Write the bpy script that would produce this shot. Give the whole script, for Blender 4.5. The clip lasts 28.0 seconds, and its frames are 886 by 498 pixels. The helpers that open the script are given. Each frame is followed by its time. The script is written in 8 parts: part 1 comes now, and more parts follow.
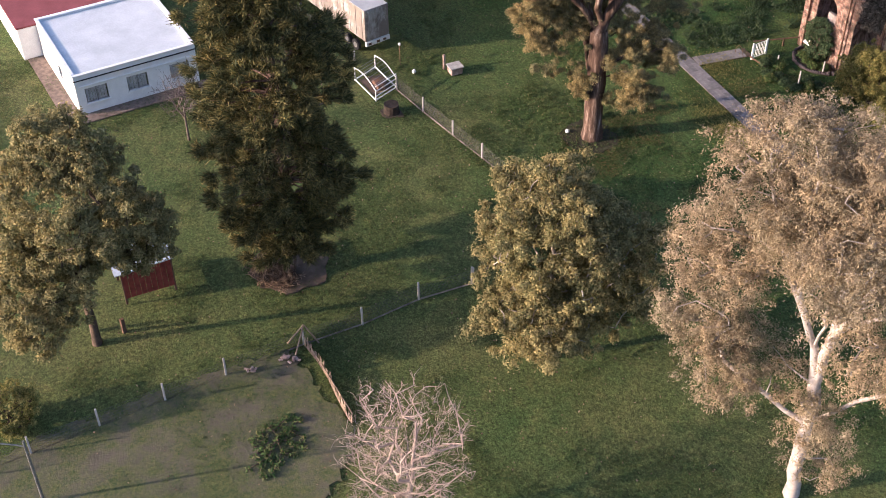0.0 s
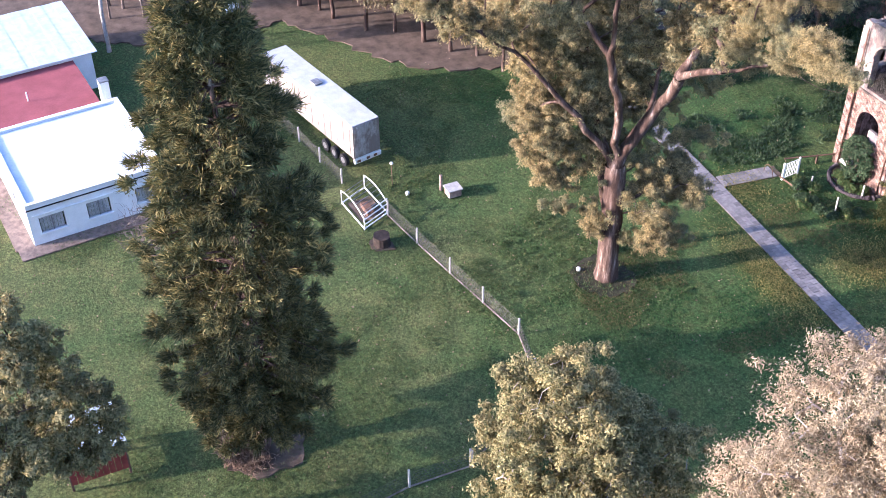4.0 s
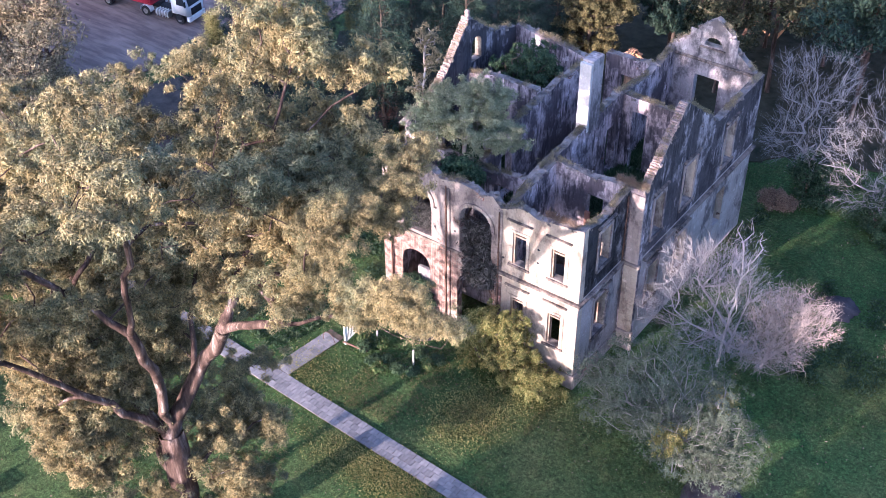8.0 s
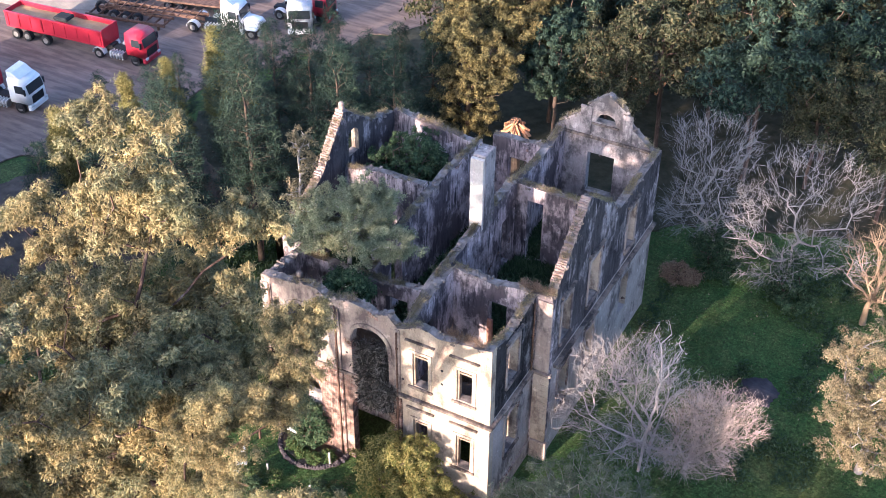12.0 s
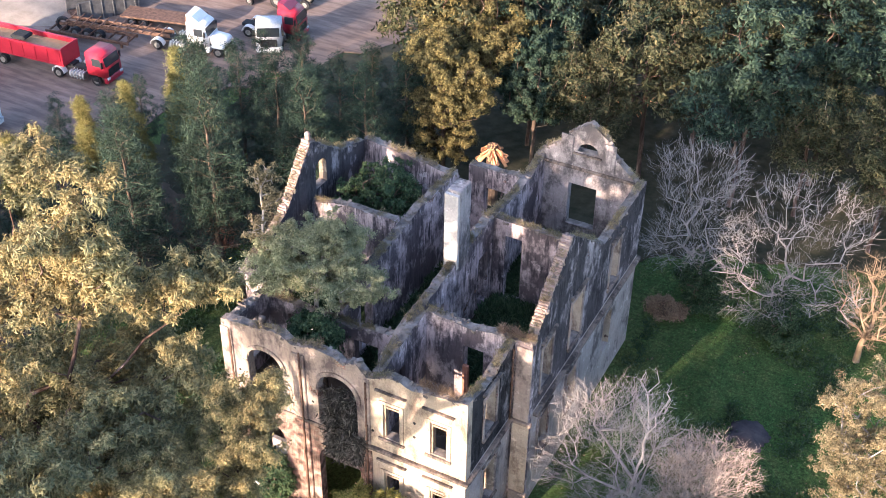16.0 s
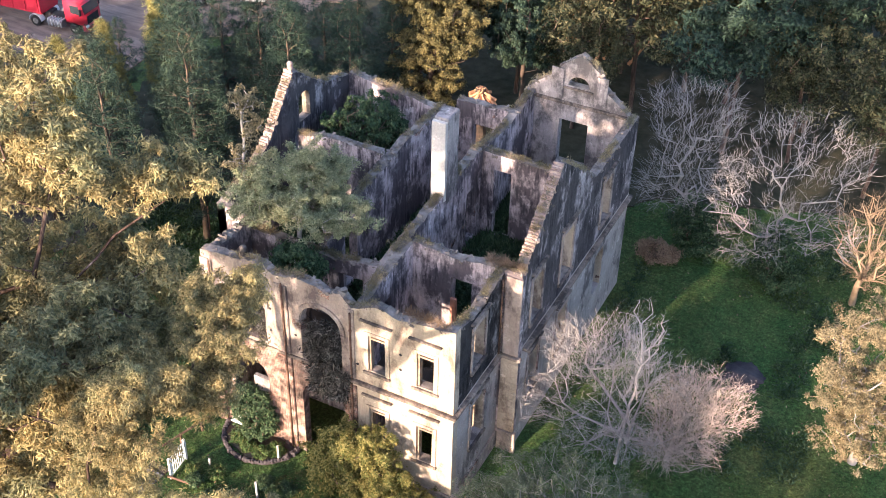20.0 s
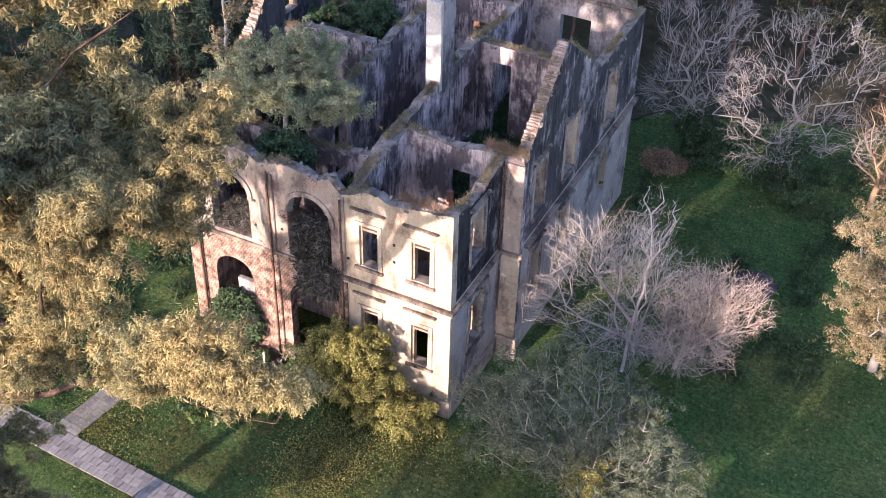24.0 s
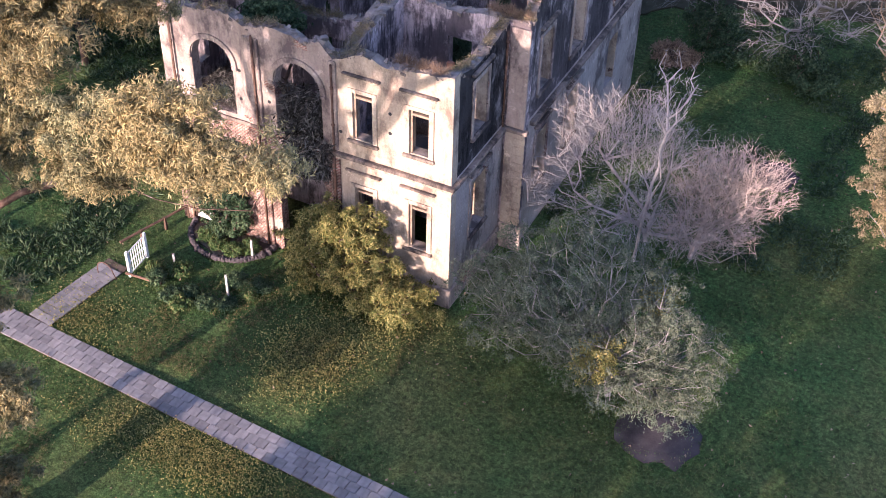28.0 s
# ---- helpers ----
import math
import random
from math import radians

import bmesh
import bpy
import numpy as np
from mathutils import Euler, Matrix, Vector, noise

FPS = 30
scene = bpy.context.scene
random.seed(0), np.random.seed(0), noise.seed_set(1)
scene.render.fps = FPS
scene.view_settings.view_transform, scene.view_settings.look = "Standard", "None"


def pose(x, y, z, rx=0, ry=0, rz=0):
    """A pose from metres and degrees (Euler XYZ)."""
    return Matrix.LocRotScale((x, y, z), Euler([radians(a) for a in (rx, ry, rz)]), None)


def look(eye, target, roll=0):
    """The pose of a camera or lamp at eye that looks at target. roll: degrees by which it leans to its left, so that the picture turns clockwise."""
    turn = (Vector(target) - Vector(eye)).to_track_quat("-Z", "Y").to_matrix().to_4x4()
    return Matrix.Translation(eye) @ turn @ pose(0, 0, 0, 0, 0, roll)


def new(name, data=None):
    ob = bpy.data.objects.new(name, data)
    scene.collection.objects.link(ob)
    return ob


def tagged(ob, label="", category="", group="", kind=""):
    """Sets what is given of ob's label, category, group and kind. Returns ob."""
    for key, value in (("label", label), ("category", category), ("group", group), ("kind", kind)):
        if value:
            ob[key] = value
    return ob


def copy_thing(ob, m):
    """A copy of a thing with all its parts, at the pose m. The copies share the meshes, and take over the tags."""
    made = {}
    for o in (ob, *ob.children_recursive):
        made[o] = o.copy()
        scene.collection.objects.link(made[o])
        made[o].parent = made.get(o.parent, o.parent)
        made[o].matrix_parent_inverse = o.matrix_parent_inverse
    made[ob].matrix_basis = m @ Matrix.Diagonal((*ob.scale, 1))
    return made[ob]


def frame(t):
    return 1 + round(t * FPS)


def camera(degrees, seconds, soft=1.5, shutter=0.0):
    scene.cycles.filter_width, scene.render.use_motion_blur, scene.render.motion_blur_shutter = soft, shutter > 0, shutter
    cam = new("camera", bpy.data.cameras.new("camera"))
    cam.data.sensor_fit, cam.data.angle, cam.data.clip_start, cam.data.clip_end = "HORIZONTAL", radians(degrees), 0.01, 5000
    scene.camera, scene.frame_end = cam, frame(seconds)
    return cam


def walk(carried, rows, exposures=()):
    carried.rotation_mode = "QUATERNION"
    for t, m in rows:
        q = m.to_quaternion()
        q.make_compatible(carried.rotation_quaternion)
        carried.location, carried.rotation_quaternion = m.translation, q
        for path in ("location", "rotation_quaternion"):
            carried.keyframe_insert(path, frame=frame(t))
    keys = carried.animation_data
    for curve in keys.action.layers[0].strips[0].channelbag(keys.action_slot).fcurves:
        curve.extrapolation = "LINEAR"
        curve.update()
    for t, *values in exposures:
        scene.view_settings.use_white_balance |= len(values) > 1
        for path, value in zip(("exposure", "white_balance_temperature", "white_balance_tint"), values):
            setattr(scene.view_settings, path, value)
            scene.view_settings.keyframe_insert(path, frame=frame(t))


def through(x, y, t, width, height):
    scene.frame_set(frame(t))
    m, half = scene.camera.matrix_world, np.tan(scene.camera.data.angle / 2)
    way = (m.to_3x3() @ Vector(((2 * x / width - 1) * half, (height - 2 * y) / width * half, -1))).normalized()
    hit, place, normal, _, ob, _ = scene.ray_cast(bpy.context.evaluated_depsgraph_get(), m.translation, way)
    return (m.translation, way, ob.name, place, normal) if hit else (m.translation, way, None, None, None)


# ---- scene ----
LENS = 40.58
PATH = [
    (0, (54.16, -65.34, 52.58), (33.21, -55.75, 33.36), -0.69),
    (0.5, (53.68, -65.10, 52.58), (32.74, -55.49, 33.36), -0.60),
    (1, (52.63, -64.54, 52.70), (31.66, -54.92, 33.53), -0.56),
    (1.5, (51.41, -64.00, 52.73), (30.40, -54.34, 33.62), -0.54),
    (2, (49.89, -63.29, 52.70), (28.82, -53.58, 33.67), -0.47),
    (2.5, (48.23, -62.47, 52.77), (27.13, -52.73, 33.80), -0.42),
    (4.5, (39.87, -58.09, 53.17), (18.56, -48.28, 34.48), -0.38),
    (5, (37.57, -56.86, 53.35), (17.09, -45.29, 34.73), -0.23),
    (5.1, (37.09, -56.69, 53.40), (16.97, -44.49, 34.79), -0.19),
    (5.2, (36.61, -56.53, 53.44), (17.04, -43.52, 34.80), -0.15),
    (5.5, (35.19, -56.03, 53.59), (15.82, -42.63, 35.00), -0.04),
    (6, (32.82, -54.74, 53.58), (13.35, -41.30, 35.13), -0.01),
    (6.4, (31.28, -53.47, 53.69), (12.66, -38.83, 35.27), -0.18),
    (6.5, (30.89, -53.15, 53.71), (12.75, -37.97, 35.27), -0.22),
    (6.7, (30.28, -52.54, 53.88), (13.34, -36.03, 35.43), -0.28),
    (6.9, (29.67, -51.94, 54.04), (14.08, -34.26, 35.48), -0.35),
    (7, (29.36, -51.63, 54.12), (14.59, -33.24, 35.59), -0.38),
    (7.5, (27.59, -50.52, 54.07), (13.61, -31.44, 35.62), -0.33),
    (8, (25.97, -49.44, 54.27), (11.99, -30.30, 35.87), -0.20),
    (8.5, (24.89, -48.46, 54.58), (13.20, -27.88, 36.15), -0.11),
    (9, (23.75, -47.41, 54.67), (12.17, -26.72, 36.29), -0.18),
    (9.5, (22.86, -46.53, 54.55), (11.27, -25.76, 36.28), -0.18),
    (10, (22.12, -45.67, 54.59), (10.51, -24.85, 36.39), -0.12),
    (10.5, (21.51, -44.87, 54.60), (9.90, -23.99, 36.46), -0.05),
    (11, (20.93, -44.03, 54.66), (9.34, -23.11, 36.55), 0.04),
    (11.5, (20.46, -43.30, 54.67), (8.90, -22.33, 36.60), 0.17),
    (12, (20.03, -42.56, 54.56), (8.62, -21.45, 36.55), 0.29),
    (12.5, (19.62, -41.90, 54.51), (8.37, -20.68, 36.53), 0.46),
    (14.5, (18.36, -39.17, 54.48), (7.26, -17.78, 36.61), 0.79),
    (15, (18.11, -38.58, 54.43), (7.03, -17.12, 36.64), 0.88),
    (15.5, (18.02, -38.40, 54.02), (6.99, -16.94, 36.19), 0.88),
    (16, (18.15, -38.38, 53.57), (7.17, -16.95, 35.68), 0.92),
    (16.5, (18.15, -38.42, 53.21), (7.25, -16.98, 35.27), 1.11),
    (17, (18.21, -38.45, 52.94), (7.38, -17.03, 34.95), 1.15),
    (17.5, (18.23, -38.48, 52.70), (7.45, -17.06, 34.67), 1.22),
    (18, (18.29, -38.55, 52.25), (7.54, -17.13, 34.21), 1.28),
    (18.5, (18.32, -38.59, 51.74), (7.61, -17.17, 33.66), 1.28),
    (19, (18.31, -38.63, 51.09), (7.65, -17.20, 33.01), 1.37),
    (19.5, (18.26, -38.62, 50.58), (7.65, -17.20, 32.46), 1.40),
    (20, (18.24, -38.49, 50.00), (7.66, -17.10, 31.82), 1.40),
    (20.5, (18.19, -38.53, 49.47), (7.67, -17.13, 31.26), 1.48),
    (21, (18.15, -38.47, 48.85), (7.66, -17.08, 30.61), 1.49),
    (21.5, (18.11, -38.43, 48.21), (7.66, -17.05, 29.95), 1.50),
    (23.5, (18.00, -38.26, 44.93), (7.70, -16.98, 26.45), 1.57),
    (24, (17.99, -38.20, 44.00), (7.72, -16.97, 25.45), 1.55),
    (24.5, (17.98, -38.18, 43.18), (7.73, -17.00, 24.57), 1.59),
    (25, (17.89, -38.10, 42.32), (7.71, -16.96, 23.63), 1.64),
    (25.5, (17.87, -38.04, 41.49), (7.72, -16.95, 22.73), 1.65),
    (26, (17.85, -37.86, 40.78), (7.74, -16.87, 21.88), 1.59),
    (26.5, (17.88, -37.85, 40.22), (7.78, -16.91, 21.26), 1.59),
    (27, (17.81, -37.84, 39.63), (7.76, -16.95, 20.59), 1.59),
    (27.5, (17.73, -37.82, 38.98), (7.75, -16.97, 19.86), 1.62),
    (28, (17.70, -37.67, 38.29), (7.76, -16.89, 19.07), 1.60),
]

cam = camera(LENS, 28.0, soft=0.9)
walk(cam, [(t, look(eye, target, roll)) for t, eye, target, roll in PATH], exposures=[(0.0, 1.18, 5300, 21), (1.0, 1.36, 4850, 17), (2.0, 1.6, 4650, 16), (5.0, 2.05, 4600, 27), (6.0, 2.05, 4600, 28), (7.5, 2.03, 4550, 27), (9.0, 1.9, 4650, 22), (11.0, 1.93, 4850, 19), (15.0, 2.1, 5200, 15), (20.0, 2.1, 5350, 15), (24.0, 1.82, 5100, 20), (28.0, 1.68, 5000, 27)])

# ---------------------------------------------------------------- light
SUN_EL, SUN_AZ = radians(14.5), radians(192.5)     # compass bearing of the sun from +y towards +x
world = bpy.data.worlds.new("evening_sky")
scene.world = world
world.use_nodes = True
wn = world.node_tree
sky = wn.nodes.new("ShaderNodeTexSky")
sky.sky_type, sky.sun_disc = "NISHITA", False
sky.sun_elevation, sky.sun_rotation = SUN_EL, SUN_AZ
sky.air_density, sky.dust_density, sky.ozone_density = 1.0, 3.0, 0.6
wn.links.new(sky.outputs[0], wn.nodes["Background"].inputs[0])
wn.nodes["Background"].inputs[1].default_value = 0.15
sun = new("sun", bpy.data.lights.new("sun", "SUN"))
sun.data.energy, sun.data.angle, sun.data.color = 4.6, radians(0.6), (1.0, 0.70, 0.42)
to_sun = Vector((math.sin(SUN_AZ) * math.cos(SUN_EL), math.cos(SUN_AZ) * math.cos(SUN_EL), math.sin(SUN_EL)))
sun.matrix_world = look(to_sun * 200, (0, 0, 0))

# ---------------------------------------------------------------- materials
def material(name, rough=0.8, metal=0.0):
    m = bpy.data.materials.new(name)
    m.use_nodes = True
    b = m.node_tree.nodes["Principled BSDF"]
    b.inputs["Roughness"].default_value, b.inputs["Metallic"].default_value = rough, metal
    if rough > 0.55 and not metal:
        b.inputs["Specular IOR Level"].default_value = 0.18
    return m, m.node_tree, b


def node(tree, kind, **values):
    n = tree.nodes.new(kind)
    for key, value in values.items():
        n.inputs[key].default_value = value
    return n


def noise_of(tree, scale, detail=4.0, rough=0.6, stretch=(1, 1, 1), where="Object"):
    co = tree.nodes.new("ShaderNodeTexCoord")
    mp = node(tree, "ShaderNodeMapping", Scale=stretch)
    tree.links.new(co.outputs[where], mp.inputs[0])
    n = node(tree, "ShaderNodeTexNoise", Scale=scale, Detail=detail, Roughness=rough)
    tree.links.new(mp.outputs[0], n.inputs["Vector"])
    return n.outputs["Fac"]


def ramp(tree, fac, stops):
    r = tree.nodes.new("ShaderNodeValToRGB")
    e = r.color_ramp.elements
    while len(e) < len(stops):
        e.new(0.5)
    for el, (p, c) in zip(e, stops):
        el.position, el.color = p, (*c, 1) if len(c) == 3 else c
    tree.links.new(fac, r.inputs[0])
    return r.outputs[0]


def grey(v):
    return (v, v, v)


def blend(tree, fac, a, b, kind="MIX"):
    m = tree.nodes.new("ShaderNodeMix")
    m.data_type, m.blend_type = "RGBA", kind
    if isinstance(fac, (int, float)):
        m.inputs[0].default_value = fac
    else:
        tree.links.new(fac, m.inputs[0])
    for sock, v in ((m.inputs[6], a), (m.inputs[7], b)):
        if isinstance(v, tuple):
            sock.default_value = (*v, 1)
        else:
            tree.links.new(v, sock)
    return m.outputs[2]


def bump(tree, bsdf, height, strength=0.4, distance=0.05):
    b = node(tree, "ShaderNodeBump", Strength=strength, Distance=distance)
    tree.links.new(height, b.inputs["Height"])
    tree.links.new(b.outputs[0], bsdf.inputs["Normal"])


def mottled(name, dark, light, scale=2.0, rough=0.8, metal=0.0, relief=0.2, fine=14.0):
    """A plain surface with grain at two scales."""
    m, t, b = material(name, rough, metal)
    c = ramp(t, noise_of(t, scale, 6.0), [(0.3, dark), (0.7, light)])
    c = blend(t, 0.35, c, ramp(t, noise_of(t, scale * fine, 3.0), [(0.3, grey(0.55)), (0.7, grey(1.0))]), "MULTIPLY")
    t.links.new(c, b.inputs["Base Color"])
    bump(t, b, noise_of(t, scale * fine, 4.0), relief, 0.03)
    return m


def leafy(name, stops, through=0.25, rough=0.6, cool=(0.88, 0.95, 1.0)):
    """Leaves: each leaf takes its own tone."""
    m, t, b = material(name, rough)
    g = t.nodes.new("ShaderNodeNewGeometry")
    c = ramp(t, g.outputs["Random Per Island"], stops)
    big = ramp(t, noise_of(t, 0.45, 3.0), [(0.35, grey(0.62)), (0.65, grey(1.15))])
    c = blend(t, 0.8, c, big, "MULTIPLY")
    c = blend(t, ramp(t, noise_of(t, 0.30, 2.0), [(0.44, grey(0.0)), (0.62, grey(0.8))]), c, blend(t, 1.0, c, cool, "MULTIPLY"))
    t.links.new(c, b.inputs["Base Color"])
    tr = t.nodes.new("ShaderNodeBsdfTranslucent")
    t.links.new(c, tr.inputs[0])
    mix = node(t, "ShaderNodeMixShader", Fac=through)
    t.links.new(b.outputs[0], mix.inputs[1])
    t.links.new(tr.outputs[0], mix.inputs[2])
    t.links.new(mix.outputs[0], t.nodes["Material Output"].inputs[0])
    return m


def plaster(name, base, stain, amount, brick=0.0, streak=0.6):
    """Old lime plaster: blotches, rain streaks, mould, and bare brick where it fell off."""
    m, t, b = material(name, 0.92)
    dark = tuple(v * 0.68 for v in base)
    c = ramp(t, noise_of(t, 0.7, 7.0, 0.65), [(0.3, dark), (0.62, base)])
    c = blend(t, 0.5, c, ramp(t, noise_of(t, 9.0, 5.0), [(0.3, grey(0.6)), (0.65, grey(1.05))]), "MULTIPLY")
    # rain streaks
    s = noise_of(t, 4.2, 8.0, 0.75, (1.0, 1.0, 0.12))
    f = ramp(t, s, [(0.60 - 0.22 * amount, grey(0.0)), (0.74 - 0.22 * amount, grey(streak))])
    patchy = ramp(t, noise_of(t, 0.42, 5.0, 0.6), [(0.40, grey(0.12)), (0.60, grey(1.0))])
    f = blend(t, 1.0, f, patchy, "MULTIPLY")
    c = blend(t, f, c, stain)
    # pale scars where flakes came off
    c = blend(t, ramp(t, noise_of(t, 1.3, 8.0, 0.7), [(0.60, grey(0.0)), (0.63, grey(0.75))]), c, tuple(min(0.8, v * 1.3) for v in base))
    # mould blotches
    f2 = ramp(t, noise_of(t, 0.55, 9.0, 0.72, (1, 1, 0.6)), [(0.64 - 0.3 * amount, grey(0.0)), (0.74 - 0.3 * amount, grey(0.85))])
    c = blend(t, f2, c, tuple(v * 0.8 for v in stain))
    if brick:
        br = node(t, "ShaderNodeTexBrick", Scale=1.0, Color1=(0.23, 0.10, 0.075, 1), Color2=(0.12, 0.062, 0.05, 1), Mortar=(0.30, 0.25, 0.21, 1))
        br.inputs["Mortar Size"].default_value = 0.016
        br.inputs["Brick Width"].default_value, br.inputs["Row Height"].default_value = 0.27, 0.085
        co = t.nodes.new("ShaderNodeTexCoord")
        sep = t.nodes.new("ShaderNodeSeparateXYZ")
        t.links.new(co.outputs["Object"], sep.inputs[0])
        add = t.nodes.new("ShaderNodeMath")
        t.links.new(sep.outputs[0], add.inputs[0]), t.links.new(sep.outputs[1], add.inputs[1])
        com = t.nodes.new("ShaderNodeCombineXYZ")
        t.links.new(add.outputs[0], com.inputs[0]), t.links.new(sep.outputs[2], com.inputs[1])
        t.links.new(com.outputs[0], br.inputs["Vector"])
        bc = blend(t, 0.85, br.outputs[0], ramp(t, noise_of(t, 2.2, 6.0), [(0.36, grey(0.12)), (0.5, grey(0.8)), (0.64, grey(1.7))]), "MULTIPLY")
        f3 = ramp(t, noise_of(t, 0.5, 8.0, 0.62), [(0.70 - 0.42 * brick, grey(0.0)), (0.715 - 0.42 * brick, grey(1.0))])
        c = blend(t, f3, c, bc)
    t.links.new(c, b.inputs["Base Color"])
    bump(t, b, noise_of(t, 6.0, 9.0, 0.75), 0.8, 0.08)
    return m


M_FACADE = plaster("cream_plaster", (0.52, 0.425, 0.325), (0.17, 0.125, 0.10), 0.45, 0.06)
M_ARCH = plaster("faded_plaster", (0.40, 0.325, 0.28), (0.11, 0.085, 0.085), 0.5, 0.22)
M_BRICK = plaster("bare_brick", (0.46, 0.36, 0.31), (0.06, 0.045, 0.04), 0.5, 0.82)
M_MOULD = plaster("mouldy_plaster", (0.50, 0.425, 0.42), (0.03, 0.026, 0.03), 0.86, 0.05, 1.0)
M_BLACKENED = plaster("blackened_plaster", (0.36, 0.32, 0.32), (0.009, 0.008, 0.010), 0.98, 0.03, 1.0)
M_INNER = plaster("inner_plaster", (0.66, 0.54, 0.53), (0.05, 0.042, 0.05), 0.68, 0.10, 1.0)
M_LIME = plaster("lime_render", (0.42, 0.365, 0.355), (0.09, 0.08, 0.08), 0.62, 0.10)
M_LOWSIDE = plaster("pale_side_plaster", (0.46, 0.395, 0.36), (0.12, 0.098, 0.095), 0.42, 0.04)
M_FLUE = plaster("flue_plaster", (0.60, 0.56, 0.53), (0.30, 0.27, 0.26), 0.10, 0.0, 0.5)
M_LEDGE = plaster("ledge_render", (0.29, 0.225, 0.185), (0.05, 0.042, 0.04), 0.6, 0.05)
M_RUBBLE = mottled("rubble_crest", (0.085, 0.07, 0.06), (0.34, 0.285, 0.25), 1.6, 0.95, relief=0.8)
M_BRICKEDGE = mottled("pinkish_brick", (0.20, 0.13, 0.11), (0.46, 0.36, 0.31), 3.0, 0.9, relief=0.5)
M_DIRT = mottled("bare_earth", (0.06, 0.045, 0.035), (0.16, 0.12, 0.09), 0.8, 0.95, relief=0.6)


def bark_material(name, stops, stretch=0.22):
    """Peeling bark in long upright strips."""
    m, t, b = material(name, 0.85)
    c = ramp(t, noise_of(t, 1.6, 6.0, 0.65, (1.6, 1.6, stretch)), stops)
    c = blend(t, 0.6, c, ramp(t, noise_of(t, 14.0, 4.0, 0.7, (1, 1, 0.3)), [(0.3, grey(0.45)), (0.7, grey(1.1))]), "MULTIPLY")
    t.links.new(c, b.inputs["Base Color"])
    bump(t, b, noise_of(t, 6.0, 6.0, 0.7, (1.5, 1.5, 0.25)), 0.8, 0.08)
    return m


M_BARK = bark_material("eucalyptus_bark", [(0.34, (0.038, 0.024, 0.019)), (0.50, (0.10, 0.064, 0.049)), (0.60, (0.21, 0.148, 0.118)), (0.69, (0.52, 0.44, 0.385))])
M_DARKGROUND = mottled("dark_ground", (0.022, 0.026, 0.014), (0.075, 0.066, 0.042), 0.9, 0.95, relief=0.6)
M_BARKDARK = mottled("dark_bark", (0.05, 0.037, 0.03), (0.16, 0.115, 0.085), 2.0, 0.9, relief=0.7)
M_BARKPALE = mottled("pale_bark", (0.28, 0.24, 0.22), (0.56, 0.50, 0.46), 2.0, 0.85, relief=0.4)
M_TWIG = mottled("grey_twigs", (0.235, 0.21, 0.198), (0.43, 0.385, 0.36), 1.5, 0.9, relief=0.3)
M_BARKGREY = mottled("grey_white_bark", (0.17, 0.155, 0.15), (0.33, 0.30, 0.285), 1.5, 0.9, relief=0.3)
M_TWIGWARM = mottled("warm_twigs", (0.30, 0.23, 0.19), (0.51, 0.41, 0.35), 1.5, 0.9, relief=0.3)
M_EUCA = leafy("eucalyptus_leaves", [(0.0, (0.150, 0.138, 0.068)), (0.5, (0.31, 0.252, 0.112)), (1.0, (0.53, 0.41, 0.185))], 0.35, 0.6, (0.70, 0.86, 1.0))
M_DRYOLIVE = leafy("dry_olive_leaves", [(0.0, (0.12, 0.10, 0.055)), (0.5, (0.26, 0.21, 0.115)), (1.0, (0.42, 0.33, 0.19))], 0.35)
M_EUCAGREEN = leafy("grey_green_leaves", [(0.0, (0.12, 0.14, 0.085)), (0.6, (0.22, 0.225, 0.14)), (1.0, (0.35, 0.32, 0.19))])
M_PINKEUCA = leafy("dry_pinkish_leaves", [(0.0, (0.24, 0.185, 0.115)), (0.5, (0.37, 0.29, 0.18)), (1.0, (0.53, 0.42, 0.27))], 0.35)
M_OAK = leafy("olive_leaves", [(0.0, (0.14, 0.138, 0.056)), (0.5, (0.30, 0.26, 0.11)), (1.0, (0.50, 0.41, 0.18))], 0.4)
# leaf tones lowered to hold the shade that the back wood stands in
M_DARKLEAF = leafy("dark_leaves", [(0.0, (0.024, 0.032, 0.016)), (0.5, (0.06, 0.064, 0.03)), (1.0, (0.14, 0.12, 0.06))])
M_PALEGREEN = leafy("pale_green_leaves", [(0.0, (0.17, 0.195, 0.11)), (0.5, (0.29, 0.30, 0.17)), (1.0, (0.44, 0.42, 0.25))], 0.35)
M_CONIFER = leafy("conifer_needles", [(0.0, (0.035, 0.044, 0.016)), (0.5, (0.115, 0.112, 0.038)), (1.0, (0.32, 0.25, 0.09))], 0.12)
M_PINE = leafy("casuarina_needles", [(0.0, (0.012, 0.024, 0.016)), (0.6, (0.03, 0.05, 0.033)), (1.0, (0.06, 0.085, 0.05))], 0.1)
M_GOLD = leafy("golden_leaves", [(0.0, (0.07, 0.062, 0.024)), (0.5, (0.15, 0.124, 0.046)), (1.0, (0.25, 0.20, 0.078))])
M_GOLDTIP = leafy("golden_needles", [(0.0, (0.12, 0.115, 0.04)), (0.5, (0.24, 0.21, 0.065)), (1.0, (0.42, 0.35, 0.12))], 0.3)
M_SKIP = mottled("dark_steel", (0.05, 0.052, 0.058), (0.13, 0.13, 0.135), 2.0, 0.7)
M_WILLOW = leafy("willow_leaves", [(0.0, (0.08, 0.10, 0.065)), (0.6, (0.135, 0.152, 0.098)), (1.0, (0.20, 0.205, 0.135))])
M_BUSH = leafy("bush_leaves", [(0.0, (0.10, 0.12, 0.034)), (0.5, (0.25, 0.235, 0.07)), (1.0, (0.46, 0.39, 0.14))], 0.45)
